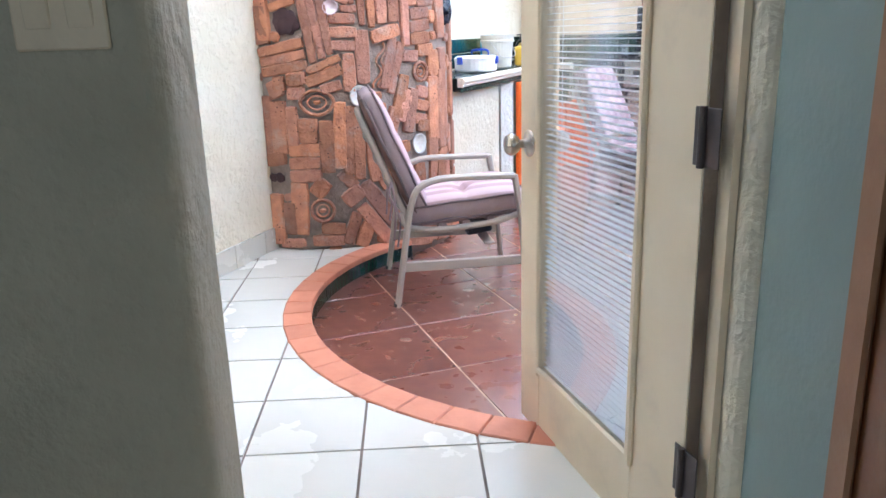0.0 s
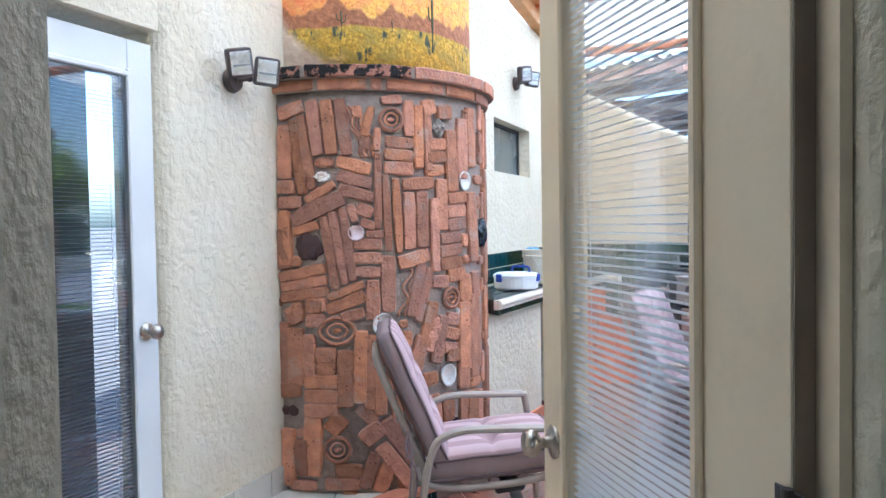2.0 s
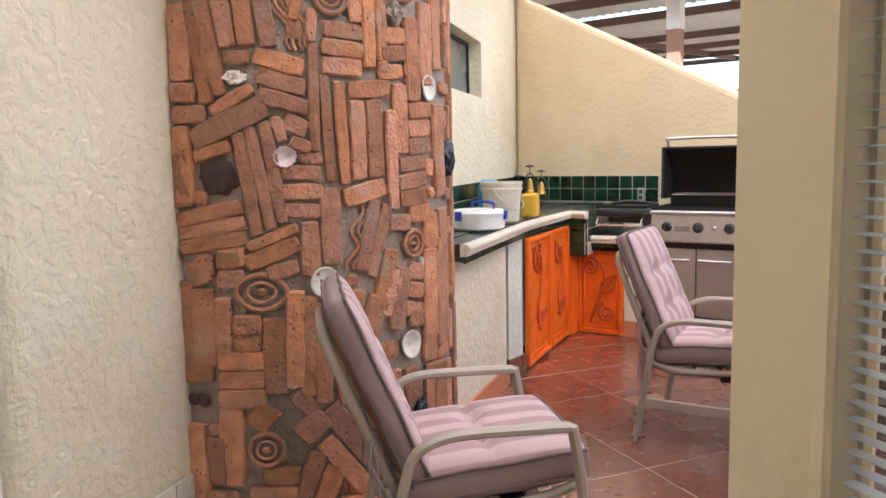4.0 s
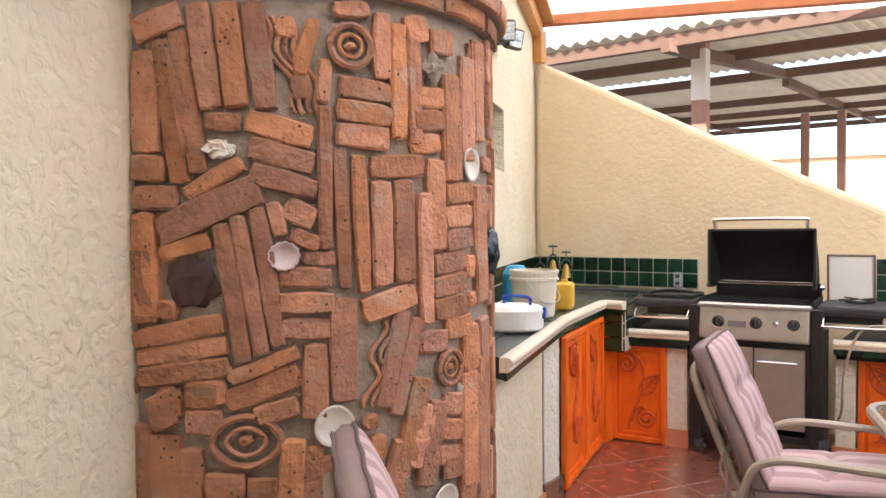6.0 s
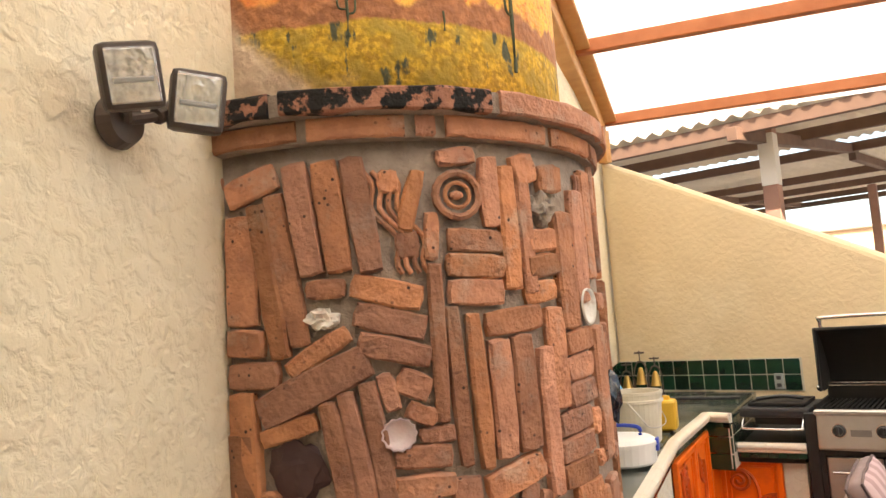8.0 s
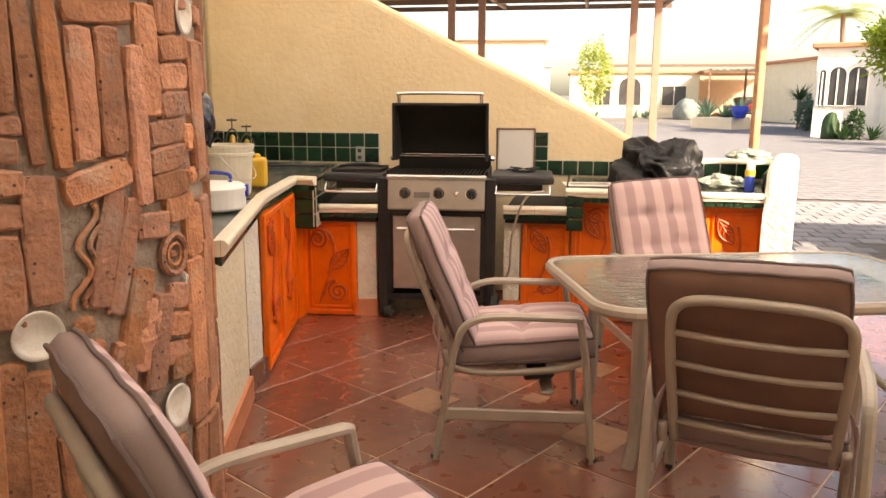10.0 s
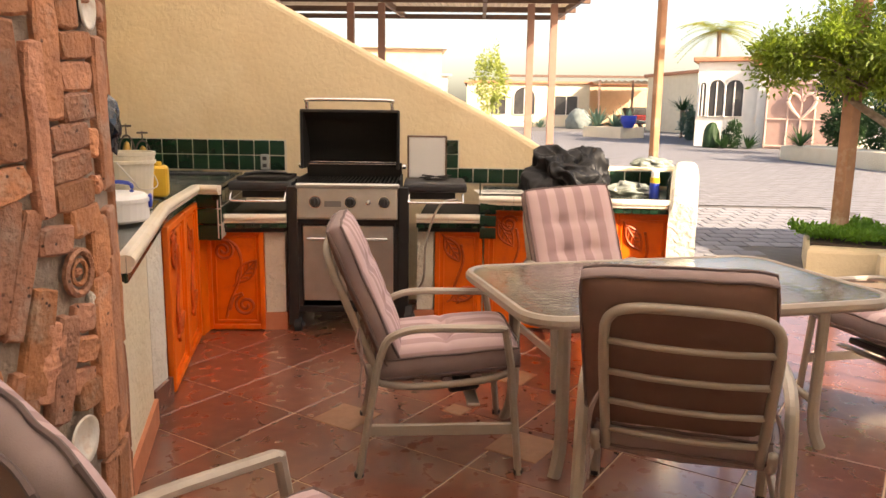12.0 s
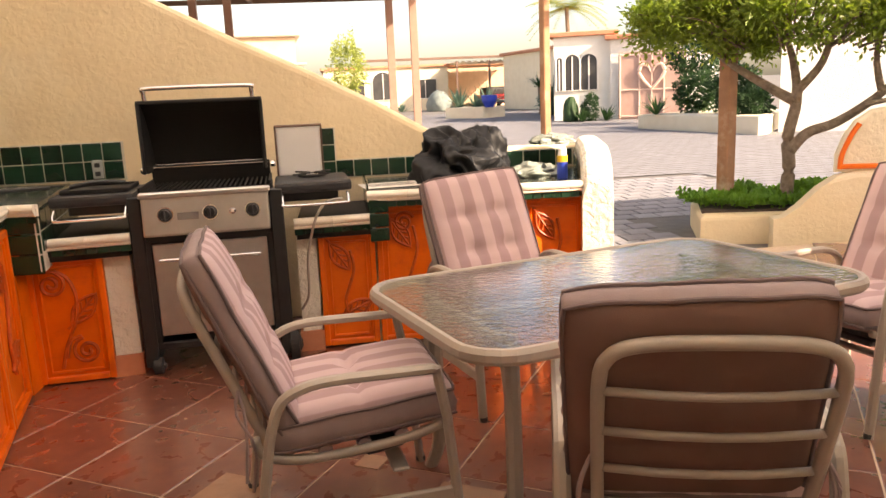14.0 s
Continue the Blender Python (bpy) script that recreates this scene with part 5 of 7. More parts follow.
part("body", lathe([(0.0, 0), (0.07, 0), (0.075, 0.02), (0.075, 0.19), (0.05, 0.235), (0.03, 0.24), (0.0, 0.24)], 24), "cyan", bl)
ye = thing("jerry_can", pose(-2.13, 6.34, TOP, 0, 0, 20), "small yellow plastic jerry can on the counter", "can")
part("body", box((0.10, 0.15, 0.15), (0, 0, 0.075), bevel=0.025, seg=3), "yellow", ye)
part("spout", lathe([(0.02, 0.14), (0.02, 0.165), (0.016, 0.17)], 14), "yellow", ye)


def table_bell(m, tall):
    b = thing("brass_bell", m, "small brass bell hanging in an iron stand", "bell", "bells on the counter")
    grow = Matrix.Diagonal((1.15, 1.15, tall, 1))

    def piece(name, bm, mat):
        bm.transform(grow)
        part(name, bm, mat, b)
    piece("stand", tube(smooth_path([(-0.035, 0, 0), (-0.04, 0, 0.09), (-0.02, 0, 0.13), (0.0, 0, 0.137), (0.02, 0, 0.13), (0.04, 0, 0.09), (0.035, 0, 0)], 4), 0.004, 6), "bronze")
    piece("base", lathe([(0.05, 0), (0.05, 0.008), (0.02, 0.014)], 18), "bronze")
    piece("bell", lathe([(0.034, 0.05), (0.03, 0.06), (0.022, 0.09), (0.014, 0.11), (0.0, 0.118)], 20), "brass")
    piece("finial", tube([(0, 0, 0.137), (0, 0, 0.18)], 0.004, 6), "bronze")
    piece("cross_bar", tube([(-0.03, 0, 0.172), (0.03, 0, 0.172)], 0.004, 6), "bronze")
    return b


for x, y, k in ((-2.873, 7.60, 1.8), (-2.775, 7.62, 1.55), (-2.973, 7.58, 1.33)):
    table_bell(pose(x, y, TOP, 0, 0, 15), k)
rod = thing("fire_poker", pose(-2.42, 7.45, TOP + 0.012, 0, 0, 12), "black rod lying on the worktop", "tool")
part("shaft", tube([(-0.28, 0, 0.004), (0.26, 0, 0.004)], 0.012, 8), "plastic_dark", rod)

# papers, bag and cans on the sunny end
pp = thing("paper_sheet", pose(-0.40, 7.52, TOPR - 0.008, 0, 0, 8), "printed paper sheet lying on the worktop", "paper")
part("sheet", box((0.34, 0.24, 0.003), (0, 0, 0.0015)), "paper", pp)
for k in range(4):
    part("print_bar", box((0.26 - 0.03 * (k % 2), 0.014, 0.001), (-0.01, 0.06 - 0.035 * k, 0.0036)), "ink", pp)


def crumpled(name, m, size, seed, mat, label, category, folds=0.16, fine=5, smooth=True):
    """A heap of sheet: sharp ridges and pulled creases at three scales, flat where it rests."""
    bm = bmesh.new()
    bmesh.ops.create_icosphere(bm, subdivisions=fine, radius=1)
    off = Vector((seed, seed * 0.7, seed * 0.3))
    for v in bm.verts:
        p = v.co.copy()
        w = p + 0.35 * noise.noise_vector(p * 1.7 + off)
        f = 1 + folds * 1.4 * noise.noise(w * 1.6 + off)
        for k, a in ((2.3, 0.75), (4.7, 0.34), (9.0, 0.11)):
            f += folds * a * (0.45 - 2 * abs(noise.noise(Vector((w.x * k, w.y * k * 0.7, w.z * k * 0.55)) + off * k)))
        v.co = Vector((p.x * size[0], p.y * size[1], max(p.z, -0.35) * size[2])) * f
        v.co.z = max(v.co.z, -0.3 * size[2])
    bm.transform(Matrix.Translation((0, 0, 0.3 * size[2])))
    ob = part(name, bm, mat, None, "", smooth)
    ob.matrix_world = m
    return tagged(ob, label, category)


crumpled("grill_cover", pose(-0.03, 7.64, TOPR - 0.012, 0, 0, 10), (0.25, 0.20, 0.205), 3.1, "bag", "crumpled black plastic grill cover heaped on the counter", "cover", 0.26, 6)
crumpled("grill_cover", pose(0.14, 7.78, TOPR - 0.012, 0, 0, -20), (0.17, 0.15, 0.22), 8.4, "bag", "crumpled black plastic sheet beside the heap", "cover", 0.28)
crumpled("plastic_wrap", pose(0.38, 7.50, TOPR - 0.012, 0, 0, 5), (0.16, 0.11, 0.06), 5.7, "bag_clear", "crumpled clear plastic wrap on the counter", "plastic wrap", 0.3)
crumpled("plastic_wrap", pose(0.62, 7.92, 1.0, 0, 0, 5), (0.13, 0.07, 0.05), 6.7, "bag_clear", "crumpled plastic lying on the low wall", "plastic wrap", 0.3)
can = thing("spray_can", pose(0.53, 7.40, TOPR - 0.012), "blue and yellow spray can with a white cap", "spray can")
part("body", lathe([(0.0, 0), (0.028, 0), (0.029, 0.005), (0.029, 0.09), (0.0, 0.09)], 20), "blue", can)
part("band", lathe([(0.0295, 0.09), (0.0295, 0.125), (0.0, 0.125)], 20), "yellow", can)
part("cap", lathe([(0.024, 0.125), (0.024, 0.16), (0.018, 0.168), (0.0, 0.168)], 20), "white_plastic", can)

# ---- flood lamps ----
def flood_head(parent, m):
    h = part("lamp_head", box((0.108, 0.06, 0.122), bevel=0.016, seg=2), "bronze", parent)
    h.matrix_local = m
    part("reflector", box((0.082, 0.004, 0.094), (0, -0.030, 0), bevel=0.001), "reflector", h)
    lens = part("lens", box((0.086, 0.003, 0.098), (0, -0.038, 0), bevel=0.001), "glass", h)
    lens.visible_shadow = False
    part("bulb", tube([(-0.034, -0.033, -0.008), (0.034, -0.033, -0.008)], 0.005, 6), "white_plastic", h)
    return h


def flood_lamp(m, label):
    fl = thing("flood_lamp", m, label, "lamp")
    part("wall_box", lathe([(0.052, 0), (0.055, 0.008), (0.045, 0.032), (0.0, 0.036)], 22, m=pose(0.05, 0, -0.115, 90)), "bronze", fl)
    for s in (-1, 1):
        part("arm", tube(smooth_path([(0.05, -0.03, -0.115), (0.05 + s * 0.045, -0.07, -0.10), (0.055 + s * 0.075, -0.085, -0.06)], 4), 0.011, 8), "bronze", fl)
        part("swivel_nut", lathe([(0.016, -0.012), (0.018, -0.008), (0.018, 0.008), (0.016, 0.012)], 10, m=pose(0.05 + s * 0.045, -0.07, -0.10, 0, 60 * s, 0)), "bronze", fl)
    flood_head(fl, pose(-0.015, -0.10, -0.06, 14, -9, -42))
    flood_head(fl, pose(0.145, -0.12, -0.072, 8, 6, -46))
    return fl


flood_lamp(pose(-1.80, 3.28, 2.095, 0, 0, math.degrees(math.atan2(LDIR.y, LDIR.x))), "twin bronze flood lamp on the stucco wall")
lw = CORNER + WDIR * 1.9
flood_lamp(pose(lw.x, lw.y, 2.56, 0, 0, math.degrees(math.atan2(-WDIR.y, -WDIR.x))), "twin bronze flood lamp above the small window")


# ---- glazed doors with blinds ----
def glazed_door(name, m, w, h, mat, label, tilt=30, glass_in=(0.135, 0.145, 0.22, 0.14), knob_z=0.818, slats="blind"):
    """Hinged at x=0, running to x=w; glass inset left, right, bottom, top."""
    d = thing(name, m, label, "door", kind="structure")
    t = 0.042
    l_, r_, b_, t_ = glass_in
    bm = bmesh.new()
    merge(bm, box((l_, t, h), (l_ / 2, 0, h / 2), bevel=0.003))
    merge(bm, box((r_, t, h), (w - r_ / 2, 0, h / 2), bevel=0.003))
    merge(bm, box((w - l_ - r_, t, b_), ((l_ + w - r_) / 2, 0, b_ / 2), bevel=0.003))
    merge(bm, box((w - l_ - r_, t, t_), ((l_ + w - r_) / 2, 0, h - t_ / 2), bevel=0.003))
    part("leaf", bm, mat, d)
    gx, gz, gw, gh = (l_ + w - r_) / 2, (b_ + h - t_) / 2, w - l_ - r_, h - b_ - t_
    for s in (1, -1):
        bm = bmesh.new()
        for sx, sz, x, z in ((0.022, gh + 0.04, gx - gw / 2, gz), (0.022, gh + 0.04, gx + gw / 2, gz), (gw, 0.022, gx, gz - gh / 2), (gw, 0.022, gx, gz + gh / 2)):
            merge(bm, box((sx, 0.014, sz), (x, s * (t / 2 + 0.004), z), bevel=0.005))
        part("glazing_bead", bm, mat, d)
        ob = part("pane", box((gw, 0.004, gh), (gx, s * 0.015, gz)), "glass", d, "clear glass pane")
        ob.visible_shadow = False
    me = None
    n = int(gh / 0.0145)
    for k in range(n):
        if me is None:
            me = part("blind_slat", box((gw - 0.012, 0.0125, 0.0008), (0, 0, 0)), slats, d)
            ob = me
        else:
            ob = new("blind_slat", me.data)
            ob.parent = d
        ob.matrix_local = pose(gx, 0, gz - gh / 2 + (k + 0.5) * gh / n, tilt, 0, 0)
    for x in (gx - gw * 0.36, gx + gw * 0.36):
        part("blind_cord", tube([(x, -0.009, gz - gh / 2), (x, -0.009, gz + gh / 2)], 0.0008, 4), "white_plastic", d)
    kx = w - 0.062
    for s in (1, -1):
        kb = part("door_knob", lathe([(0.034, 0), (0.036, 0.004), (0.03, 0.008), (0.012, 0.012), (0.011, 0.03), (0.02, 0.036), (0.028, 0.046), (0.029, 0.056), (0.024, 0.066), (0.0, 0.069)], 24, m=pose(kx, s * t / 2, knob_z, -90 * s, 0, 0)), "nickel", d, "brushed nickel knob", True)
    return d


leaf_dir = (Vector((0.075, 2.955)) - HINGE).normalized()
door = glazed_door("door_1", pose(HINGE.x, HINGE.y, FLOOR - 0.02, 0, 0, math.degrees(math.atan2(leaf_dir.y, leaf_dir.x))), 0.80, 2.05, "paint_cream", "open cream glazed door with blinds inside its glass", tilt=-7, glass_in=(0.19, 0.125, 0.20, 0.16))
for z in (0.28, 0.92, 1.72):
    hg = part("hinge", box((0.07, 0.003, 0.10), (-0.012, 0.026, z), bevel=0.0008), "bronze", door, "tarnished steel hinge")
    part("hinge_pin", cyl(0.007, (-0.004, 0.031, z - 0.052), (-0.004, 0.031, z + 0.052), 10), "bronze", hg)
# thin strip, darker than the leaf, along the hinge edge
part("hinge_edge", box((0.003, 0.040, 2.04), (-0.0014, 0, 1.025)), "edge_brown", door, "brown wooden hinge edge")
fr = thing("door_frame", pose(0, 0, 0), "cream painted door frame lining the opening", "door frame", kind="structure")


def frame_bar(s0, s1, d0, d1, z0, z1):
    c = [HINGE + HDIR * s + HOUT * d for s, d in ((s0, d0), (s1, d0), (s1, d1), (s0, d1))]
    return prism([tuple(p) for p in c], z0, z1)


part("jamb", frame_bar(0.007, 0.0205, -0.055, -0.004, FLOOR, 2.16), "paint_cream", fr)
part("head", frame_bar(-OPEN_W + 0.002, 0.0205, -0.10, -0.004, 2.12, 2.158), "paint_cream", fr)

ang = math.degrees(math.atan2(LDIR.y, LDIR.x))
p2 = LW0 + LDIR * D2A + LIN * 0.06
# this door's slats take the copy darkened for shade
glazed_door("door_2", pose(p2.x, p2.y, FLOOR, 0, 0, ang), D2B - D2A, D2H - FLOOR, "paint_white", "closed white glazed door with blinds inside its glass", tilt=6, glass_in=(0.12, 0.12, 0.2, 0.13), knob_z=0.868, slats="blind_grey")
# near-black sheet: the unlit room's darkness is put into its colour
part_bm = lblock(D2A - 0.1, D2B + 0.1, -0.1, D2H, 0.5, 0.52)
structure("wall_room_two", part_bm, "pane_dark", "dark sheet standing in for the unlit room behind the glazed door", "wall")

# light switch and interior wood on the room's walls
sw_p = HINGE + HDIR * (-OPEN_W - 0.125) - HOUT * (H_T + 0.001)
sw = thing("light_switch", Matrix.Translation((sw_p.x, sw_p.y, 1.225)) @ pose(0, 0, 0, 0, 0, math.degrees(math.atan2(HDIR.y, HDIR.x))), "white double rocker light switch plate", "switch")
part("plate", box((0.125, 0.008, 0.125), (0, -0.003, 0), bevel=0.003), "paint_cream", sw)
for s in (-1, 1):
    part("rocker", box((0.035, 0.008, 0.07), (s * 0.028, -0.008, 0.0), (6, 0, 0), 0.002), "paint_cream", sw)
wd = HINGE + HDIR * 0.034 - HOUT * 0.53
wt = thing("wooden_post", Matrix.Translation((wd.x, wd.y, 0)) @ pose(0, 0, 0, 0, 0, math.degrees(math.atan2(HDIR.y, HDIR.x))), "dark varnished wooden door casing in the room", "casing")
part("board", box((0.024, 0.30, 2.1), (0, 0, FLOOR + 1.05), bevel=0.005), "wood_door", wt)
part("moulding", box((0.012, 0.05, 2.1), (-0.017, 0.11, FLOOR + 1.05), bevel=0.005), "wood_pale", wt, "paler rounded moulding")
part("moulding", box((0.02, 0.07, 2.1), (-0.02, 0.0, FLOOR + 1.05), bevel=0.007), "wood_door", wt)


# ---- brick pillar ----
pillar = thing("wall_pillar", pose(PIL.x, PIL.y, 0) @ Matrix.Diagonal((0.992, 1.071, 1, 1)), "round pillar faced with random clay bricks and sea shells", "pillar", kind="structure")
part("core", lathe([(PIL_R - 0.012, 0.0), (PIL_R - 0.012, 0.5), (PIL_R - 0.012, 1.0), (PIL_R - 0.012, 1.5), (PIL_R - 0.012, 1.99)], 72), "mortar", pillar, "grey brown mortar", True)
part("mural_drum", lathe([(PIL_R - 0.07, 1.98), (PIL_R - 0.07, 2.3), (PIL_R - 0.07, 2.7), (PIL_R - 0.07, 3.8)], 72), "mural", pillar, "plaster drum painted with a desert sunset", True)


def painted_cactus(u, z, h, r, arms):
    """Raised green brush strokes of a saguaro on the drum."""
    def on(du, zz):
        th = (u + du) / PIL_R
        return ((PIL_R - 0.069) * math.cos(th), (PIL_R - 0.069) * math.sin(th), zz)
    bm = tube([on(0, z), on(0.002, z + h / 2), on(0, z + h)], r, 6)
    for side, f, g in arms:
        tube(smooth_path([on(0, z + h * f), on(side * 0.02, z + h * (f + 0.04)), on(side * 0.024, z + h * g)], 4), r * 0.7, 5, bm=bm)
    part("painted_cactus", bm, "leaf_cactus", pillar, "dark green painted cactus")


painted_cactus(-0.54, 2.245, 0.11, 0.004, ((1, 0.5, 0.85), (-1, 0.6, 0.9)))
painted_cactus(-0.04, 2.19, 0.26, 0.006, ((-1, 0.6, 0.85),))
painted_cactus(-0.28, 2.265, 0.05, 0.003, ())



def curved_block(u, z, tilt, length, width, thick=0.022, jitter=0.0022, nx=4, nz=2):
    """A worn brick bent round the drum: centre at arc length u and height z, its length turned by tilt degrees from level."""
    bm = bmesh.new()
    c, s = math.cos(radians(tilt)), math.sin(radians(tilt))
    rows_ = {}
    for layer, (inset, rad) in enumerate(((0.0, PIL_R - 0.018), (0.0, PIL_R - 0.018 + thick * 0.78), (0.005, PIL_R - 0.018 + thick))):
        for i in range(nx + 1):
            for j in range(nz + 1):
                a = (i / nx - 0.5) * (length - 2 * inset)
                b = (j / nz - 0.5) * (width - 2 * inset)
                if i in (0, nx) and j in (0, nz):
                    a *= 1 - 0.007 / length
                    b *= 1 - 0.007 / width
                a += random.uniform(-jitter, jitter)
                b += random.uniform(-jitter, jitter)
                uu, zz = u + a * c - b * s, z + a * s + b * c
                rr = rad + (random.uniform(-0.0022, 0.0022) if layer == 2 else 0)
                th = uu / PIL_R
                rows_[layer, i, j] = bm.verts.new((rr * math.cos(th), rr * math.sin(th), zz))
    for i in range(nx):
        for j in range(nz):
            bm.faces.new((rows_[2, i, j], rows_[2, i + 1, j], rows_[2, i + 1, j + 1], rows_[2, i, j + 1]))
    ring = [(i, 0) for i in range(nx)] + [(nx, j) for j in range(nz)] + [(i, nz) for i in range(nx, 0, -1)] + [(0, j) for j in range(nz, 0, -1)]
    for (a, b), (c_, d) in zip(ring, ring[1:] + ring[:1]):
        for l_ in (0, 1):
            bm.faces.new((rows_[l_, a, b], rows_[l_, c_, d], rows_[l_ + 1, c_, d], rows_[l_ + 1, a, b]))
    return bm


CELL = 0.004
TAKEN = np.zeros((420, 500), dtype=bool)            # face of the drum already covered, by arc length and height


def covered(u, z, tilt, length, width):
    """The cells of the drum's face under a brick."""
    c, s = math.cos(radians(tilt)), math.sin(radians(tilt))
    du, dz = (abs(length * c) + abs(width * s)) / 2, (abs(length * s) + abs(width * c)) / 2
    i0, i1 = int((u - du + 1.0) / CELL), int((u + du + 1.0) / CELL) + 1
    j0, j1 = int((z - dz) / CELL), int((z + dz) / CELL) + 1
    i0, j0, i1, j1 = max(i0, 0), max(j0, 0), min(i1, 420), min(j1, 500)
    gu, gz = np.meshgrid((np.arange(i0, i1) + 0.5) * CELL - 1.0 - u, (np.arange(j0, j1) + 0.5) * CELL - z, indexing="ij")
    inside = (abs(gu * c + gz * s) <= length / 2) & (abs(gz * c - gu * s) <= width / 2)
    return (slice(i0, i1), slice(j0, j1)), inside


def lay_brick(u, z, tilt, length, width, thick):
    part("brick", curved_block(u, z, tilt, length, width, thick), "brick", pillar)
    cells, inside = covered(u, z, tilt, length, width)
    TAKEN[cells] |= inside


def keep_clear(u, z, ru, rz):
    cells, inside = covered(u, z, 0, 2 * ru, 2 * rz)
    TAKEN[cells] |= inside


def bundle(u0, z0, u1, z1, tilt, length, width, count):
    """Parallel bricks from one centre to another."""
    for k in range(count):
        f = k / (count - 1) if count > 1 else 0.5
        lay_brick(u0 + (u1 - u0) * f, z0 + (z1 - z0) * f, tilt + random.uniform(-1.5, 1.5), (length + 0.010) * random.uniform(0.98, 1.02), (width * 1.12) * random.uniform(0.93, 1.05), random.uniform(0.022, 0.03))


bundle(-0.784, 1.890, -0.784, 1.890, 15, 0.128, 0.059, 1)
bundle(-0.818, 1.699, -0.818, 1.699, 90, 0.252, 0.078, 1)
bundle(-0.748, 1.671, -0.704, 1.693, -83, 0.343, 0.046, 2)
bundle(-0.659, 1.802, -0.529, 1.804, -83, 0.252, 0.056, 3)
bundle(-0.616, 1.642, -0.616, 1.642, -0, 0.084, 0.038, 1)
bundle(-0.418, 1.830, -0.418, 1.830, 75, 0.138, 0.035, 1)
bundle(-0.377, 1.747, -0.377, 1.747, 88, 0.101, 0.033, 1)
bundle(-0.466, 1.874, -0.466, 1.874, 3, 0.039, 0.047, 1)
bundle(-0.433, 1.729, -0.433, 1.729, 3, 0.044, 0.055, 1)
bundle(-0.308, 1.931, -0.308, 1.931, 7, 0.084, 0.038, 1)
bundle(-0.272, 1.733, -0.280, 1.614, -4, 0.134, 0.053, 3)
bundle(-0.483, 1.626, -0.475, 1.497, -16, 0.153, 0.052, 3)
bundle(-0.378, 1.507, -0.378, 1.507, -89, 0.351, 0.031, 1)
bundle(-0.337, 1.406, -0.289, 1.390, -89, 0.349, 0.035, 2)
bundle(-0.233, 1.366, -0.168, 1.373, -89, 0.263, 0.055, 2)
bundle(-0.182, 1.543, -0.182, 1.543, 5, 0.154, 0.054, 1)
bundle(-0.100, 1.297, -0.100, 1.297, -88, 0.346, 0.044, 1)
bundle(-0.055, 1.444, -0.055, 1.444, -88, 0.241, 0.063, 1)
bundle(-0.228, 1.849, -0.228, 1.849, -89, 0.166, 0.043, 1)
bundle(-0.181, 1.765, -0.131, 1.750, -89, 0.292, 0.044, 2)
bundle(-0.073, 1.735, -0.092, 1.608, 6, 0.102, 0.050, 3)
bundle(0.009, 1.660, 0.178, 1.789, -88, 0.294, 0.074, 3)
bundle(-0.123, 1.910, -0.123, 1.910, -79, 0.066, 0.062, 1)
bundle(-0.033, 1.893, -0.033, 1.893, 5, 0.081, 0.065, 1)
bundle(0.051, 1.479, 0.044, 1.346, 5, 0.128, 0.054, 3)
bundle(0.001, 1.282, -0.001, 1.157, 5, 0.138, 0.054, 3)
bundle(0.180, 1.332, 0.364, 1.336, -86, 0.351, 0.084, 2)
bundle(-0.640, 1.504, -0.640, 1.504, 29, 0.155, 0.038, 1)
bundle(-0.658, 1.427, -0.658, 1.427, 23, 0.263, 0.070, 1)
bundle(-0.717, 1.337, -0.717, 1.337, 16, 0.132, 0.038, 1)
bundle(-0.826, 1.293, -0.826, 1.293, -89, 0.253, 0.070, 1)
bundle(-0.813, 1.533, -0.813, 1.533, -4, 0.092, 0.054, 1)
bundle(-0.798, 1.461, -0.798, 1.461, -1, 0.126, 0.057, 1)
bundle(-0.600, 1.224, -0.516, 1.262, -82, 0.338, 0.039, 3)
bundle(-0.493, 1.406, -0.493, 1.406, -75, 0.079, 0.036, 1)
bundle(-0.438, 1.418, -0.438, 1.418, -26, 0.070, 0.051, 1)
bundle(-0.425, 1.353, -0.425, 1.353, -28, 0.064, 0.040, 1)
bundle(-0.394, 1.306, -0.394, 1.306, -1, 0.073, 0.036, 1)
bundle(-0.427, 1.261, -0.424, 1.132, -3, 0.123, 0.049, 3)
bundle(-0.212, 1.186, -0.212, 1.186, 14, 0.152, 0.057, 1)
bundle(-0.337, 1.074, -0.337, 1.074, 89, 0.255, 0.064, 1)
bundle(-0.743, 1.129, -0.730, 1.028, 10, 0.241, 0.045, 3)
bundle(-0.765, 1.184, -0.765, 1.184, -12, 0.043, 0.042, 1)
bundle(-0.528, 1.044, -0.528, 1.044, 21, 0.170, 0.035, 1)
bundle(-0.531, 0.989, -0.531, 0.989, 23, 0.179, 0.055, 1)
bundle(-0.498, 0.932, -0.498, 0.932, 15, 0.099, 0.047, 1)
bundle(-0.407, 1.000, -0.407, 1.000, 88, 0.179, 0.056, 1)
bundle(-0.763, 0.955, -0.763, 0.955, 3, 0.060, 0.070, 1)
bundle(-0.669, 0.981, -0.669, 0.981, 1, 0.096, 0.062, 1)
bundle(-0.675, 0.908, -0.675, 0.908, 1, 0.083, 0.060, 1)
bundle(-0.203, 1.038, -0.161, 1.012, 76, 0.254, 0.046, 2)
bundle(-0.072, 1.069, -0.072, 1.069, -4, 0.092, 0.060, 1)
bundle(0.036, 1.096, 0.036, 1.096, 1, 0.114, 0.059, 1)
bundle(-0.141, 0.866, -0.080, 0.788, 77, 0.224, 0.059, 2)
bundle(0.007, 0.879, -0.010, 0.737, -13, 0.081, 0.056, 3)
bundle(0.085, 0.790, 0.225, 0.767, 88, 0.330, 0.083, 3)
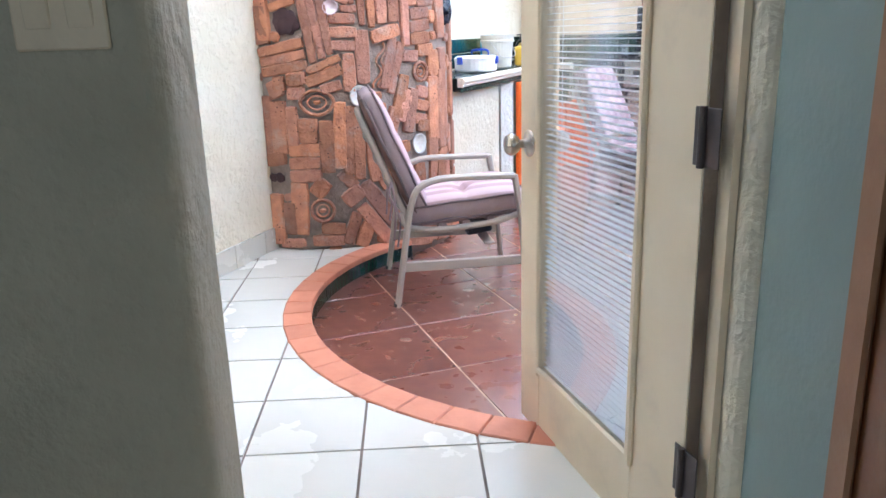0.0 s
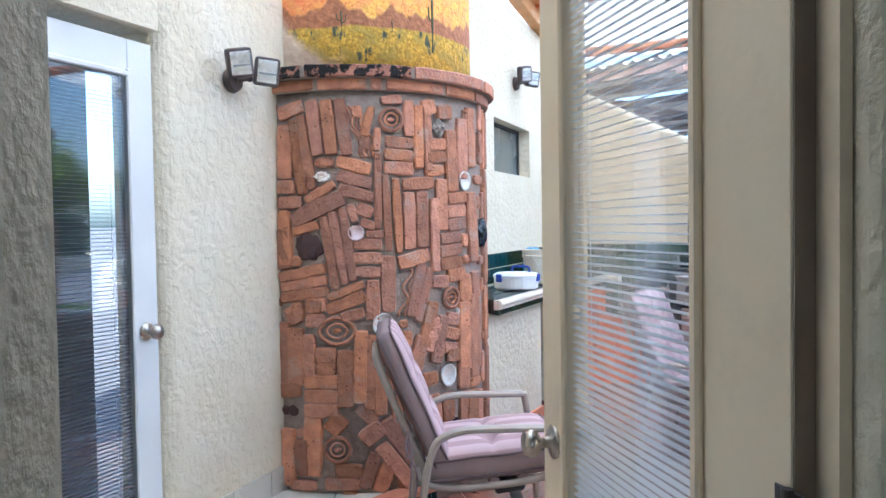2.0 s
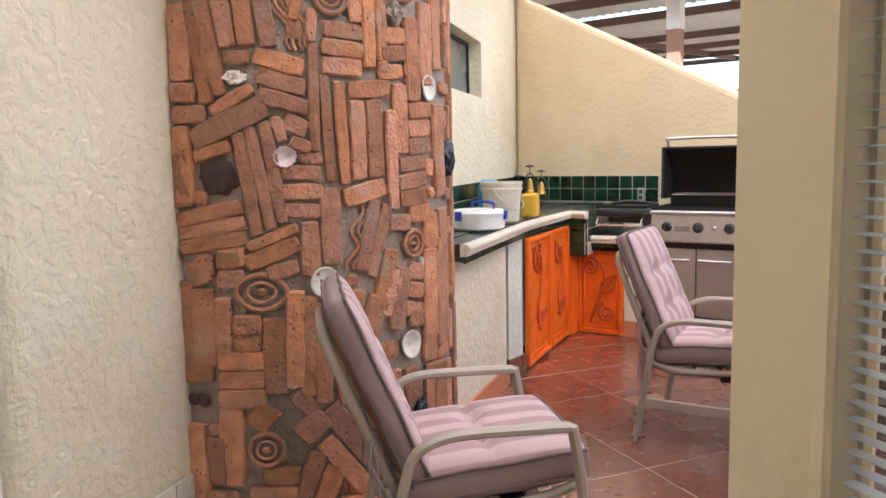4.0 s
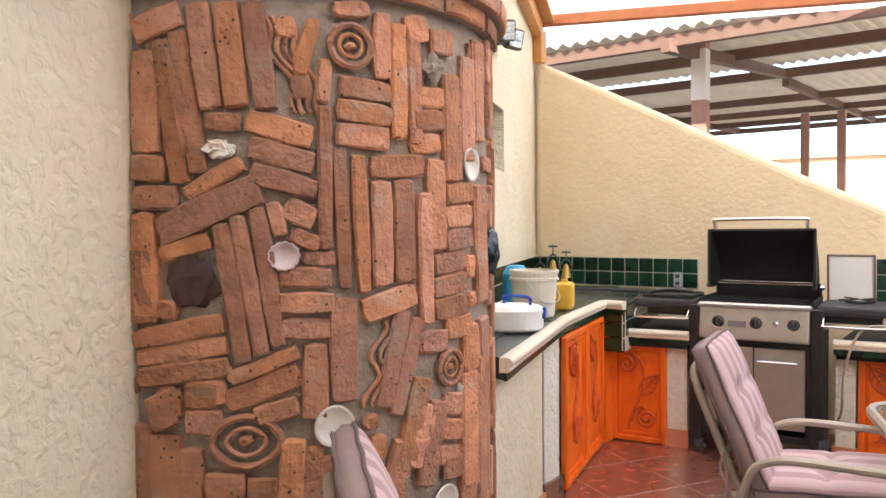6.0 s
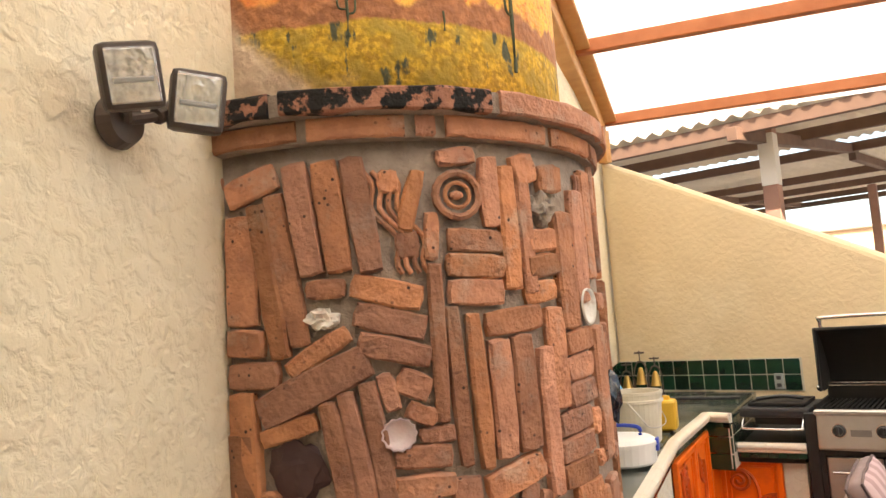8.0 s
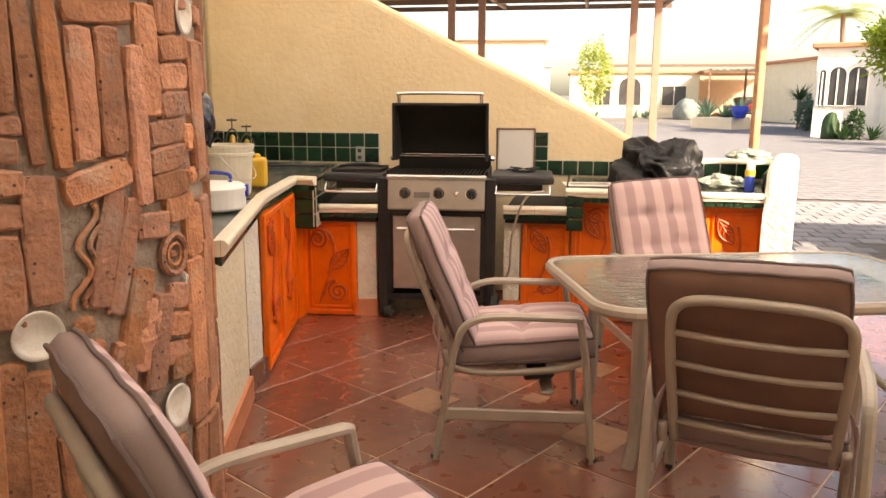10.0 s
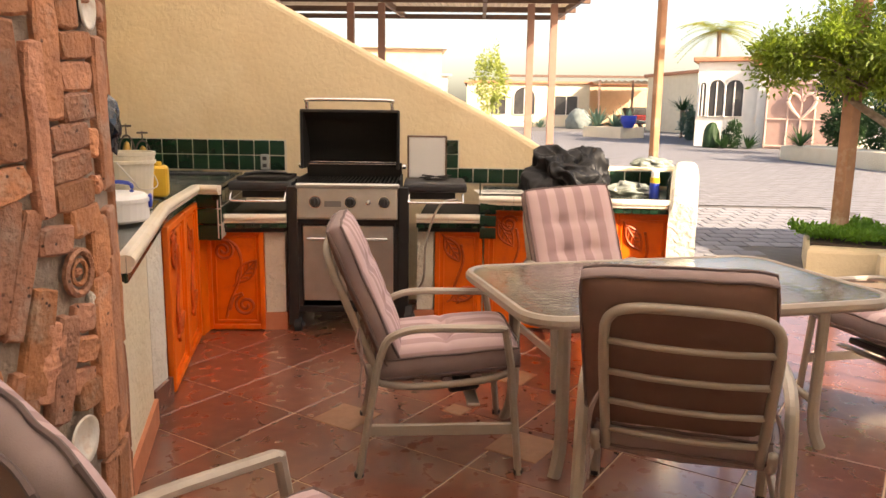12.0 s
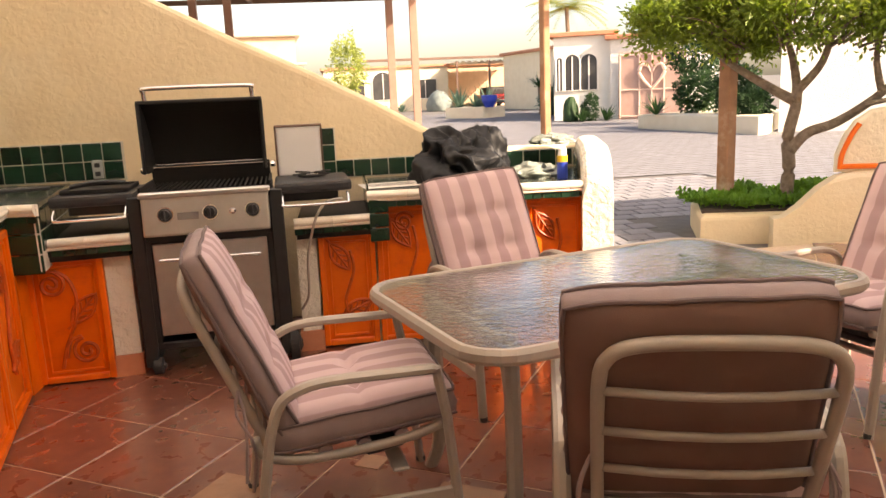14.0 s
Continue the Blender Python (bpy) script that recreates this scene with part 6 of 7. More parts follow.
bundle(0.106, 1.025, 0.206, 1.035, -87, 0.130, 0.087, 2)
bundle(-0.845, 1.241, -0.845, 1.241, -89, 0.178, 0.092, 1)
bundle(-0.854, 0.744, -0.854, 0.744, 89, 0.304, 0.071, 1)
bundle(-0.780, 0.736, -0.780, 0.736, 90, 0.265, 0.085, 1)
bundle(-0.706, 0.742, -0.706, 0.742, 89, 0.194, 0.052, 1)
bundle(-0.787, 0.929, -0.787, 0.929, -68, 0.082, 0.078, 1)
bundle(-0.679, 0.972, -0.679, 0.972, 1, 0.076, 0.053, 1)
bundle(-0.625, 0.747, -0.627, 0.686, -0, 0.089, 0.062, 2)
bundle(-0.653, 0.619, -0.656, 0.486, 1, 0.159, 0.059, 3)
bundle(-0.819, 0.574, -0.819, 0.574, 6, 0.120, 0.067, 1)
bundle(-0.536, 0.634, -0.536, 0.634, 89, 0.260, 0.071, 1)
bundle(-0.469, 0.688, -0.378, 0.632, 88, 0.340, 0.056, 3)
bundle(-0.838, 0.252, -0.838, 0.252, 89, 0.263, 0.078, 1)
bundle(-0.759, 0.257, -0.759, 0.257, -90, 0.169, 0.060, 1)
bundle(-0.760, 0.373, -0.760, 0.373, 6, 0.040, 0.036, 1)
bundle(-0.703, 0.311, -0.703, 0.311, 88, 0.274, 0.086, 1)
bundle(-0.586, 0.421, -0.586, 0.421, -41, 0.079, 0.090, 1)
bundle(-0.532, 0.202, -0.532, 0.202, -3, 0.121, 0.060, 1)
bundle(-0.754, 0.141, -0.757, 0.106, 3, 0.133, 0.043, 1)
bundle(-0.562, 0.138, -0.562, 0.138, -0, 0.161, 0.055, 1)
bundle(-0.443, 0.461, -0.443, 0.461, -48, 0.107, 0.060, 1)
bundle(-0.421, 0.373, -0.421, 0.373, 37, 0.104, 0.078, 1)
bundle(-0.285, 0.314, -0.285, 0.314, -56, 0.284, 0.070, 1)
bundle(-0.311, 0.210, -0.311, 0.210, -55, 0.254, 0.063, 1)
bundle(-0.434, 0.198, -0.434, 0.198, 72, 0.164, 0.061, 1)
bundle(-0.371, 0.158, -0.371, 0.158, 67, 0.129, 0.068, 1)
bundle(-0.257, 0.126, -0.257, 0.126, -9, 0.096, 0.055, 1)
bundle(-0.301, 0.545, -0.301, 0.545, -87, 0.210, 0.069, 1)
bundle(-0.248, 0.449, -0.248, 0.449, -68, 0.103, 0.073, 1)
bundle(-0.195, 0.735, -0.195, 0.735, 76, 0.163, 0.069, 1)
bundle(-0.117, 0.816, -0.117, 0.816, 75, 0.164, 0.061, 1)
bundle(0.010, 0.700, 0.010, 0.700, -7, 0.090, 0.062, 1)
bundle(-0.134, 0.602, -0.134, 0.602, 3, 0.071, 0.061, 1)
bundle(0.090, 0.733, 0.184, 0.776, 88, 0.427, 0.089, 2)
bundle(-0.111, 0.454, -0.031, 0.449, -87, 0.133, 0.062, 2)
bundle(0.090, 0.272, 0.224, 0.251, 88, 0.453, 0.096, 3)
bundle(-0.079, 0.222, -0.072, 0.075, -11, 0.224, 0.056, 3)
for k in range(9):
    bundle(0.36 + 0.055 * k, 0.24, 0.36 + 0.055 * k, 1.80, 90 + 3 * math.sin(k), 0.26 if k % 2 else 0.30, 0.042, 6)
for u_, z_, ru_, rz_ in ((-0.311, 1.84, 0.066, 0.066), (-0.572, 0.859, 0.095, 0.07), (-0.005, 0.986, 0.06, 0.06), (-0.58, 0.302, 0.07, 0.07), (-0.45, 1.78, 0.06, 0.12),
                         (-0.23, 1.03, 0.055, 0.12), (0.13, 1.82, 0.04, 0.10), (-0.477, 1.316, 0.04, 0.04), (0.101, 1.567, 0.05, 0.05), (-0.363, 0.886, 0.055, 0.058), (-0.036, 0.611, 0.055, 0.06),
                         (-0.701, 1.252, 0.07, 0.07), (-0.803, 0.476, 0.03, 0.03), (-0.845, 0.476, 0.026, 0.026), (0.30, 1.30, 0.05, 0.08), (0.02, 0.32, 0.04, 0.065), (-0.074, 1.816, 0.04, 0.048), (-0.629, 1.575, 0.04, 0.03)):
    keep_clear(u_, z_, ru_, rz_)
# small bricks and chips close the gaps that are left
chip = random.Random(21)
for long_, wide_, tries in ((0.17, 0.05, 2500), (0.11, 0.05, 2500), (0.07, 0.045, 3000), (0.045, 0.038, 3000)):
    for _ in range(tries):
        u_, z_, tilt_ = chip.uniform(-0.95, 0.35), chip.uniform(0.08, 1.93), chip.choice((0, 90, 90, 12, -14, 78))
        cells, inside = covered(u_, z_, tilt_, long_ + 0.012, wide_ + 0.012)
        if inside.size and not (TAKEN[cells] & inside).any():
            lay_brick(u_, z_, tilt_, long_, wide_, chip.uniform(0.020, 0.027))
# two projecting courses round the top
for z, rad, h, joints in ((1.999, PIL_R + 0.022, 0.05, (-142, -118, -81, -58, -37, -31, -4, 17, 43, 90)), (2.055, PIL_R + 0.055, 0.056, (-147, -104, -62, -20, 21, 63, 100))):
    for k in range(len(joints) - 1):
        a0, a1 = radians(joints[k] + 1.0), radians(joints[k + 1] - 1.2)
        bm = bmesh.new()
        vs = {}
        for i in range(9):
            a = a0 + (a1 - a0) * i / 8
            for q, (rr, zz) in enumerate(((rad - 0.13, z - h / 2), (rad - 0.004, z - h / 2), (rad, z - h / 2 + 0.006), (rad, z + h / 2 - 0.006), (rad - 0.006, z + h / 2), (rad - 0.13, z + h / 2))):
                vs[i, q] = bm.verts.new(((rr + random.uniform(-0.002, 0.002)) * math.cos(a), rr * math.sin(a), zz + random.uniform(-0.002, 0.002)))
        for i in range(8):
            for q in range(6):
                bm.faces.new((vs[i, q], vs[i + 1, q], vs[i + 1, (q + 1) % 6], vs[i, (q + 1) % 6]))
        bm.faces.new([vs[0, q] for q in range(6)])
        bm.faces.new([vs[8, q] for q in range(6)])
        part("ledge_brick", bm, "brick_soot" if (rad > PIL_R + 0.04 and k < 3) or (rad < PIL_R + 0.04 and k == 0) else "brick", pillar)
bm = lathe([(PIL_R - 0.03, 1.968), (PIL_R + 0.012, 1.972), (PIL_R + 0.012, 2.024), (PIL_R + 0.045, 2.028), (PIL_R + 0.045, 2.078), (PIL_R - 0.09, 2.081)], 72)
part("ledge_mortar", bm, "mortar", pillar)
def on_drum(u, z, rad=0.0):
    return Vector(((PIL_R + rad) * math.cos(u / PIL_R), (PIL_R + rad) * math.sin(u / PIL_R), z))


def rosette(u, z, r, pointed=1.0):
    for k, (f, w) in enumerate(((1.0, 0.0095), (0.56, 0.0055))):
        ring = []
        for i in range(16):
            t = 2 * math.pi * i / 16
            ring.append(on_drum(u + r * f * pointed * math.cos(t), z + r * f * math.sin(t) * (1 if pointed == 1 else abs(math.sin(t)) ** 0.25), 0.002))
        part("brick_ring", tube(ring, w, 6, closed=True, up=(math.cos(u / PIL_R), math.sin(u / PIL_R), 0)), "brick", pillar, "ring shaped clay piece")
    part("brick", curved_block(u, z, 8, r * 0.6, r * 0.36), "brick", pillar)


rosette(-0.311, 1.840, 0.052)
rosette(-0.572, 0.859, 0.062, 1.35)
rosette(-0.005, 0.986, 0.048)
rosette(-0.580, 0.302, 0.058)


def wavy(u0, z0, u1, z1, n, gap, amp):
    for k in range(n):
        pts = [on_drum(u0 + (u1 - u0) * i / 14 + k * gap + amp * math.sin(3.6 * math.pi * i / 14 + 0.4), z0 + (z1 - z0) * i / 14, -0.004) for i in range(15)]
        part("brick_rib", tube(pts, 0.0065, 6, up=(0.7, -0.6, 0)), "brick", pillar, "wavy clay rib")


wavy(-0.525, 1.90, -0.435, 1.665, 4, 0.019, 0.014)
wavy(-0.235, 1.14, -0.275, 0.92, 3, 0.026, 0.018)
wavy(0.10, 1.92, 0.12, 1.72, 3, 0.02, 0.01)


def shell_cup(u, z, r, mat, label, squash=1.0, ribs=0):
    """A shallow fluted cup pressed into the mortar, hollow side out."""
    bm = bmesh.new()
    n = 26
    rings = []
    for f, dep in ((1.0, 0.020), (0.97, 0.026), (0.8, 0.018), (0.5, 0.010), (0.15, 0.007)):
        row = []
        for i in range(n):
            t = 2 * math.pi * i / n
            w = 1 + (0.05 * math.cos(t * ribs) if ribs else 0.025 * math.sin(3 * t + u * 9))
            row.append(bm.verts.new(on_drum(u + r * f * w * squash * math.cos(t), z + r * f * w * math.sin(t) * (1.12 if math.sin(t) < 0 else 1.0), dep - 0.012)))
        rings.append(row)
    for a, b in zip(rings, rings[1:]):
        for i in range(n):
            bm.faces.new((a[i], a[(i + 1) % n], b[(i + 1) % n], b[i]))
    bm.faces.new(rings[-1])
    ob = part("sea_shell", bm, mat, pillar, label, True)
    return ob


shell_cup(-0.477, 1.316, 0.034, "shell_pink", "small pink scallop shell", 1.1, 13)
shell_cup(0.101, 1.567, 0.046, "shell", "white clam shell", 0.95)
shell_cup(-0.363, 0.886, 0.050, "shell", "large white clam shell", 1.0)
shell_cup(-0.036, 0.611, 0.052, "shell", "white oyster shell with dark rim", 0.9)


def lump(name, u, z, r, mat, label, seed, depth=0.35, sq=1.0, fold=0.35):
    bm = bmesh.new()
    bmesh.ops.create_icosphere(bm, subdivisions=3, radius=1)
    for v in bm.verts:
        f = 1 + fold * noise.noise(v.co * 1.8 + Vector((seed, 0, 0))) + fold * 0.4 * noise.noise(v.co * 5 + Vector((0, seed, 0)))
        p = v.co * f
        v.co = on_drum(u + p.x * r * sq, z + p.y * r, p.z * r * depth - 0.004)
    return part(name, bm, mat, pillar, label)


lump("stone", -0.701, 1.252, 0.064, "stone_dark", "flat dark purple stone", 2.0, 0.22)
lump("stone", -0.803, 0.476, 0.026, "stone_dark", "small dark stone", 4.0, 0.4)
lump("stone", -0.845, 0.476, 0.022, "stone_dark", "small dark stone", 5.0, 0.4)
lump("stone", 0.30, 1.30, 0.075, "obsidian", "shiny black volcanic glass", 7.0, 0.45, 0.6)
lump("stone", 0.02, 0.32, 0.06, "obsidian", "shiny black volcanic glass", 9.0, 0.4, 0.6)
lump("coral", -0.074, 1.816, 0.042, "coral", "rough grey coral lump", 11.0, 0.7, 0.8, 0.7)
lump("sea_shell", -0.629, 1.575, 0.024, "shell", "spiky white murex shell", 13.0, 0.8, 1.3, 0.8)
lump("stone", 0.045, 0.91, 0.02, "shell", "thin white shell sliver", 15.0, 0.5, 0.4)


# ---- outdoors ----
def beam_thing(parent, name, p, q, w, h, mat):
    p, q = Vector(p), Vector(q)
    d = q - p
    ob = part(name, box((d.length, w, h), bevel=0.004), mat, parent)
    ob.matrix_local = Matrix.Translation((p + q) / 2) @ d.to_track_quat("X", "Z").to_matrix().to_4x4()
    return ob


def corrugated(x0, x1, y0, y1, z0, z1, pitch=0.15, amp=0.025):
    bm = bmesh.new()
    n = int((x1 - x0) / pitch * 4)
    prev = None
    for i in range(n + 1):
        x = x0 + (x1 - x0) * i / n
        dz = amp * math.sin(2 * math.pi * (x - x0) / pitch)
        cur = (bm.verts.new((x, y0, z0 + dz)), bm.verts.new((x, y1, z1 + dz)), bm.verts.new((x, y0, z0 + dz + 0.004)), bm.verts.new((x, y1, z1 + dz + 0.004)))
        if prev:
            bm.faces.new((prev[0], cur[0], cur[1], prev[1]))
            bm.faces.new((prev[2], cur[2], cur[3], prev[3]))
            bm.faces.new((prev[0], cur[0], cur[2], prev[2]))
            bm.faces.new((prev[1], cur[1], cur[3], prev[3]))
        prev = cur
    return bm


cp = thing("carport", pose(-2.5, 8.9, 0), "open carport with brown steel beams and corrugated roof", "carport")
part("roof", corrugated(-6, 4.1, 0.4, 5.2, 3.15, 3.65), "corrugated", cp)
part("roof", corrugated(-6, 4.1, 5.0, 14.5, 3.45, 3.95), "corrugated", cp)
for y, z in ((0.5, 3.06), (2.4, 3.26), (4.9, 3.46), (7.2, 3.46), (9.6, 3.58), (12.0, 3.70), (14.2, 3.80)):
    beam_thing(cp, "purlin", (-6, y, z), (4.1, y, z), 0.07, 0.12, "steel_brown")
for x in (-3.2, -0.1, 2.0, 3.9):
    beam_thing(cp, "rafter", (x, 0.3, 2.98), (x, 5.2, 3.48), 0.09, 0.12, "steel_brown")
    beam_thing(cp, "rafter", (x, 5.0, 3.36), (x, 14.5, 3.84), 0.09, 0.12, "steel_brown")
for x, y in ((-0.07, 1.2), (-0.72, 9.6), (-0.09, 9.6), (2.93, 9.6), (3.39, 9.6), (-4.2, 9.6)):
    gz = ground_z(8.9 + y)
    beam_thing(cp, "post", (x, y, gz - 0.1), (x, y, 3.5), 0.14, 0.14, "steel_rose")
beam_thing(cp, "post_collar", (-0.07, 1.2, 2.6), (-0.07, 1.2, 3.1), 0.146, 0.146, "paint_white")

post_a = part("pergola_post", box((0.058, 0.058, 3.2), (0, 0, 1.6), bevel=0.006), "post_wood")
post_a.matrix_world = pose(0.84, 8.85, -0.12, 0, 0, 25)
tagged(post_a, "square timber pergola post behind the counter", "post")
post_b = part("pergola_post", box((0.125, 0.125, 2.9), (0, 0, 1.45), bevel=0.008), "post_wood")
post_b.matrix_world = pose(3.06, 10.35, -0.12, 0, 0, 25)
tagged(post_b, "square brown timber post beside the tree", "post")

# planter with tree
pl = thing("planter", pose(0, 0, 0), "low rounded cream stucco planter bed with a citrus tree", "planter")
bm = prism([(2.50, 9.72), (3.4, 9.5), (5.0, 8.9), (5.4, 10.0), (4.0, 11.0), (2.85, 10.65)], -0.2, 0.165, 0.05, 3)
part("wall", bm, "stucco_tan", pl)
part("soil", prism([(2.57, 9.84), (3.45, 9.64), (4.9, 9.06), (5.2, 9.95), (3.95, 10.85), (2.87, 10.55)], 0.05, 0.187), "soil", pl)
bm = profile_wall([(0, -0.2), (2.1, -0.2), (2.1, 0.56), (0.62, 0.56), (0.5, 0.53), (0.35, 0.42), (0.2, 0.27), (0.08, 0.18), (0, 0.165)], (2.95, 9.30), (4.95, 8.66), 0.16, 0.05)
part("curved_wall", bm, "stucco_tan", pl, "swept up stucco wall")
arch = thing("garden_bench_back", pose(0, 0, 0), "cream arched stucco seat back with orange painted trim", "bench")
shape = [(0.0, 0.55), (2.0, 0.55), (2.0, 1.1), (0.42, 1.09), (0.26, 1.06), (0.14, 0.98), (0.06, 0.86), (0.0, 0.7)]
part("back", profile_wall(shape, (3.42, 9.19), (5.3, 8.59), 0.10, 0.03), "house_cream", arch)
along = (Vector((5.3, 8.59)) - Vector((3.42, 9.19))).normalized()
def trim_at(u, z):
    p = Vector((3.42, 9.19)) + along * u
    return (p.x - 0.01 * along.y, p.y - 0.012, z)
part("trim", tube(smooth_path([trim_at(0.02, 0.58), trim_at(0.03, 0.7), trim_at(0.09, 0.85), trim_at(0.15, 0.95)], 4), 0.022, 6), "orange", arch, "orange painted edge band")
part("trim", tube([trim_at(0.02, 0.60), trim_at(2.0, 0.60)], 0.022, 6), "orange", arch, "orange painted base band")


def leaf_cloud(n, size, spread, seed, shape=None, aspect=0.45):
    """Many small folded leaves in clumps."""
    rnd = random.Random(seed)
    verts, faces = [], []
    for k in range(n):
        p, out = spread(rnd)
        s = size * rnd.uniform(0.6, 1.25)
        d = (out + Vector((rnd.gauss(0, 0.6), rnd.gauss(0, 0.6), rnd.gauss(0, 0.6)))).normalized()
        e = d.cross(Vector((rnd.gauss(0, 1), rnd.gauss(0, 1), rnd.gauss(0, 1))))
        if e.length < 1e-3:
            continue
        e.normalize()
        u = d.cross(e) * 0.18 * s
        i = len(verts)
        verts += [p, p + d * s * 0.5 + e * s * aspect * 0.5 + u, p + d * s, p + d * s * 0.5 - e * s * aspect * 0.5 + u]
        faces += [(i, i + 1, i + 2), (i, i + 2, i + 3)]
    return verts, faces


def leaf_part(name, vf, mat, parent, label=""):
    me = bpy.data.meshes.new(name)
    me.from_pydata([tuple(v) for v in vf[0]], [], vf[1])
    me.materials.append(M[mat])
    ob = new(name, me)
    ob.parent = parent
    if label:
        ob["label"] = label
    return ob


def tree(m, seed, blobs, leaves, trunk_paths, leaf_mat, label, leaf_size=0.062):
    t = thing("tree", m, label, "tree")
    bm = bmesh.new()
    for path, r0, r1 in trunk_paths:
        tube(smooth_path(path, 5), r0, 9, taper=lambda f, a=r1 / r0: 1 + (a - 1) * f, bm=bm)
    part("trunk", bm, "bark", t, "forked grey brown trunk", True)
    rnd0 = random.Random(seed)
    clumps = []
    for bx, by, bz, rx, rz in blobs:
        for k in range(24):
            d = Vector((rnd0.gauss(0, 1), rnd0.gauss(0, 1), rnd0.gauss(0, 1))).normalized() * rnd0.uniform(0.35, 1.15)
            clumps.append((Vector((bx + d.x * rx, by + d.y * rx, bz + d.z * rz)), rnd0.uniform(0.08, 0.20)))

    def spread(rnd):
        c, r = clumps[rnd.randrange(len(clumps))]
        d = Vector((rnd.gauss(0, 1), rnd.gauss(0, 1), rnd.gauss(0, 1)))
        p = c + d * (r * 0.55)
        return p, (d + Vector((0, 0, 0.3))).normalized()
    leaf_part("crown", leaf_cloud(leaves, leaf_size, spread, seed), leaf_mat, t, "dense bright green citrus leaves")
    tw = bmesh.new()
    for c, r in clumps[::3]:
        base = Vector((c.x * 0.35, c.y * 0.35, 1.35 + 0.25 * (c.z - 1.35)))
        tube(smooth_path([base, (base + c) / 2 + Vector((0, 0, 0.08)), c], 3), 0.012, 5, taper=lambda f: 1 - 0.7 * f, bm=tw)
    part("branchwork", tw, "bark", t)
    return t


trunks = [([(0, 0, 0), (0.02, 0.0, 0.35), (0.0, 0.02, 0.62), (0.05, 0, 0.9), (0.06, 0.0, 1.1)], 0.064, 0.045),
          ([(0.02, 0, 0.50), (0.16, 0.0, 0.66), (0.42, 0.02, 0.76), (0.75, 0.0, 1.0), (1.1, 0.05, 1.35)], 0.055, 0.03),
          ([(0.05, 0, 0.95), (-0.22, 0.05, 1.12), (-0.55, 0.1, 1.35), (-0.8, 0.1, 1.6)], 0.05, 0.022),
          ([(0.06, 0, 1.05), (0.02, 0.1, 1.35), (-0.1, 0.15, 1.7)], 0.045, 0.02),
          ([(0.06, 0, 1.05), (0.25, -0.05, 1.3), (0.35, -0.1, 1.7)], 0.045, 0.02),
          ([(0.75, 0.0, 1.0), (0.7, 0.05, 1.35), (0.8, 0.1, 1.8)], 0.035, 0.018),
          ([(0.42, 0.02, 0.76), (0.6, -0.1, 0.9), (1.0, -0.15, 1.0), (1.4, -0.2, 1.25)], 0.03, 0.015)]
tree(pose(3.45, 9.95, 0.18, 0, 0, -25), 5, [(-0.75, 0, 1.85, 0.42, 0.3), (-0.25, 0.2, 2.1, 0.55, 0.42), (0.35, 0.0, 2.2, 0.55, 0.5), (0.95, 0.1, 2.05, 0.5, 0.42), (1.5, 0.1, 1.8, 0.45, 0.36), (0.1, -0.3, 1.8, 0.45, 0.28), (0.8, -0.3, 1.75, 0.45, 0.25), (-1.05, 0.0, 1.72, 0.35, 0.22), (1.9, 0.1, 1.65, 0.4, 0.3), (-0.4, 0.0, 1.62, 0.35, 0.18)], 36000, trunks, "leaf", "citrus tree with forked trunk in the planter")
gc = thing("ground_cover", pose(0, 0, 0), "low bright green leafy ground cover in the planter", "plants", kind="stuff")


def low_spread(rnd):
    x, y = rnd.uniform(2.62, 4.6), rnd.uniform(9.80, 10.55)
    h = 0.19 + 0.16 * abs(noise.noise(Vector((x * 2.3, y * 2.3, 0)))) + rnd.uniform(0, 0.07)
    return Vector((x, y - 0.2 * (x - 2.5), h)), Vector((0, 0, 1))


leaf_part("leaves", leaf_cloud(6000, 0.05, low_spread, 9, aspect=0.7), "leaf_low", gc)
def flat_house(name, p, q, depth, h, mat, label, cornice="roof_tile", ch=0.18):
    """A flat-roofed house whose front runs from p to q, depth behind."""
    p, q = Vector(p), Vector(q)
    d = (q - p)
    ln = d.length
    z0 = min(ground_z(p.y), ground_z(q.y)) - 0.3
    hs = thing(name, Matrix.Translation((p.x, p.y, 0)) @ pose(0, 0, 0, 0, 0, math.degrees(math.atan2(d.y, d.x))), label, "house")
    gz = (ground_z(p.y) + ground_z(q.y)) / 2
    part("wall", box((ln, depth, h + 0.3), (ln / 2, depth / 2, gz + h / 2 - 0.15)), mat, hs)
    part("roof", box((ln + 0.4, depth + 0.4, ch), (ln / 2, depth / 2, gz + h + ch / 2), bevel=0.03), cornice, hs, "clay coloured roof edge")
    return hs, gz


def arch_window(parent, x, z, w, h, arch=True, mat="pane_dark", frame_mat="house_white"):
    pts = [(-w / 2, 0), (w / 2, 0), (w / 2, h - w / 2 if arch else h)]
    if arch:
        pts += [(w / 2 * math.cos(t), h - w / 2 + w / 2 * math.sin(t)) for t in (0.4, 0.8, 1.2, 1.57, 1.94, 2.34, 2.74)]
    pts += [(-w / 2, h - w / 2 if arch else h)]
    wn_ = part("window", prism([(a, b) for a, b in pts], -0.03, 0.06), mat, parent, "dark arched window" if arch else "dark window")
    wn_.matrix_local = pose(x, 0, z, 90, 0, 0)
    ring = [(a * 1.08, b, 0.05) for a, b in pts]
    part("frame", tube(ring, 0.035, 6, closed=True), frame_mat, wn_)
    part("bar", box((0.05, h * 0.92, 0.05), (0, h * 0.47, 0.06)), frame_mat, wn_)


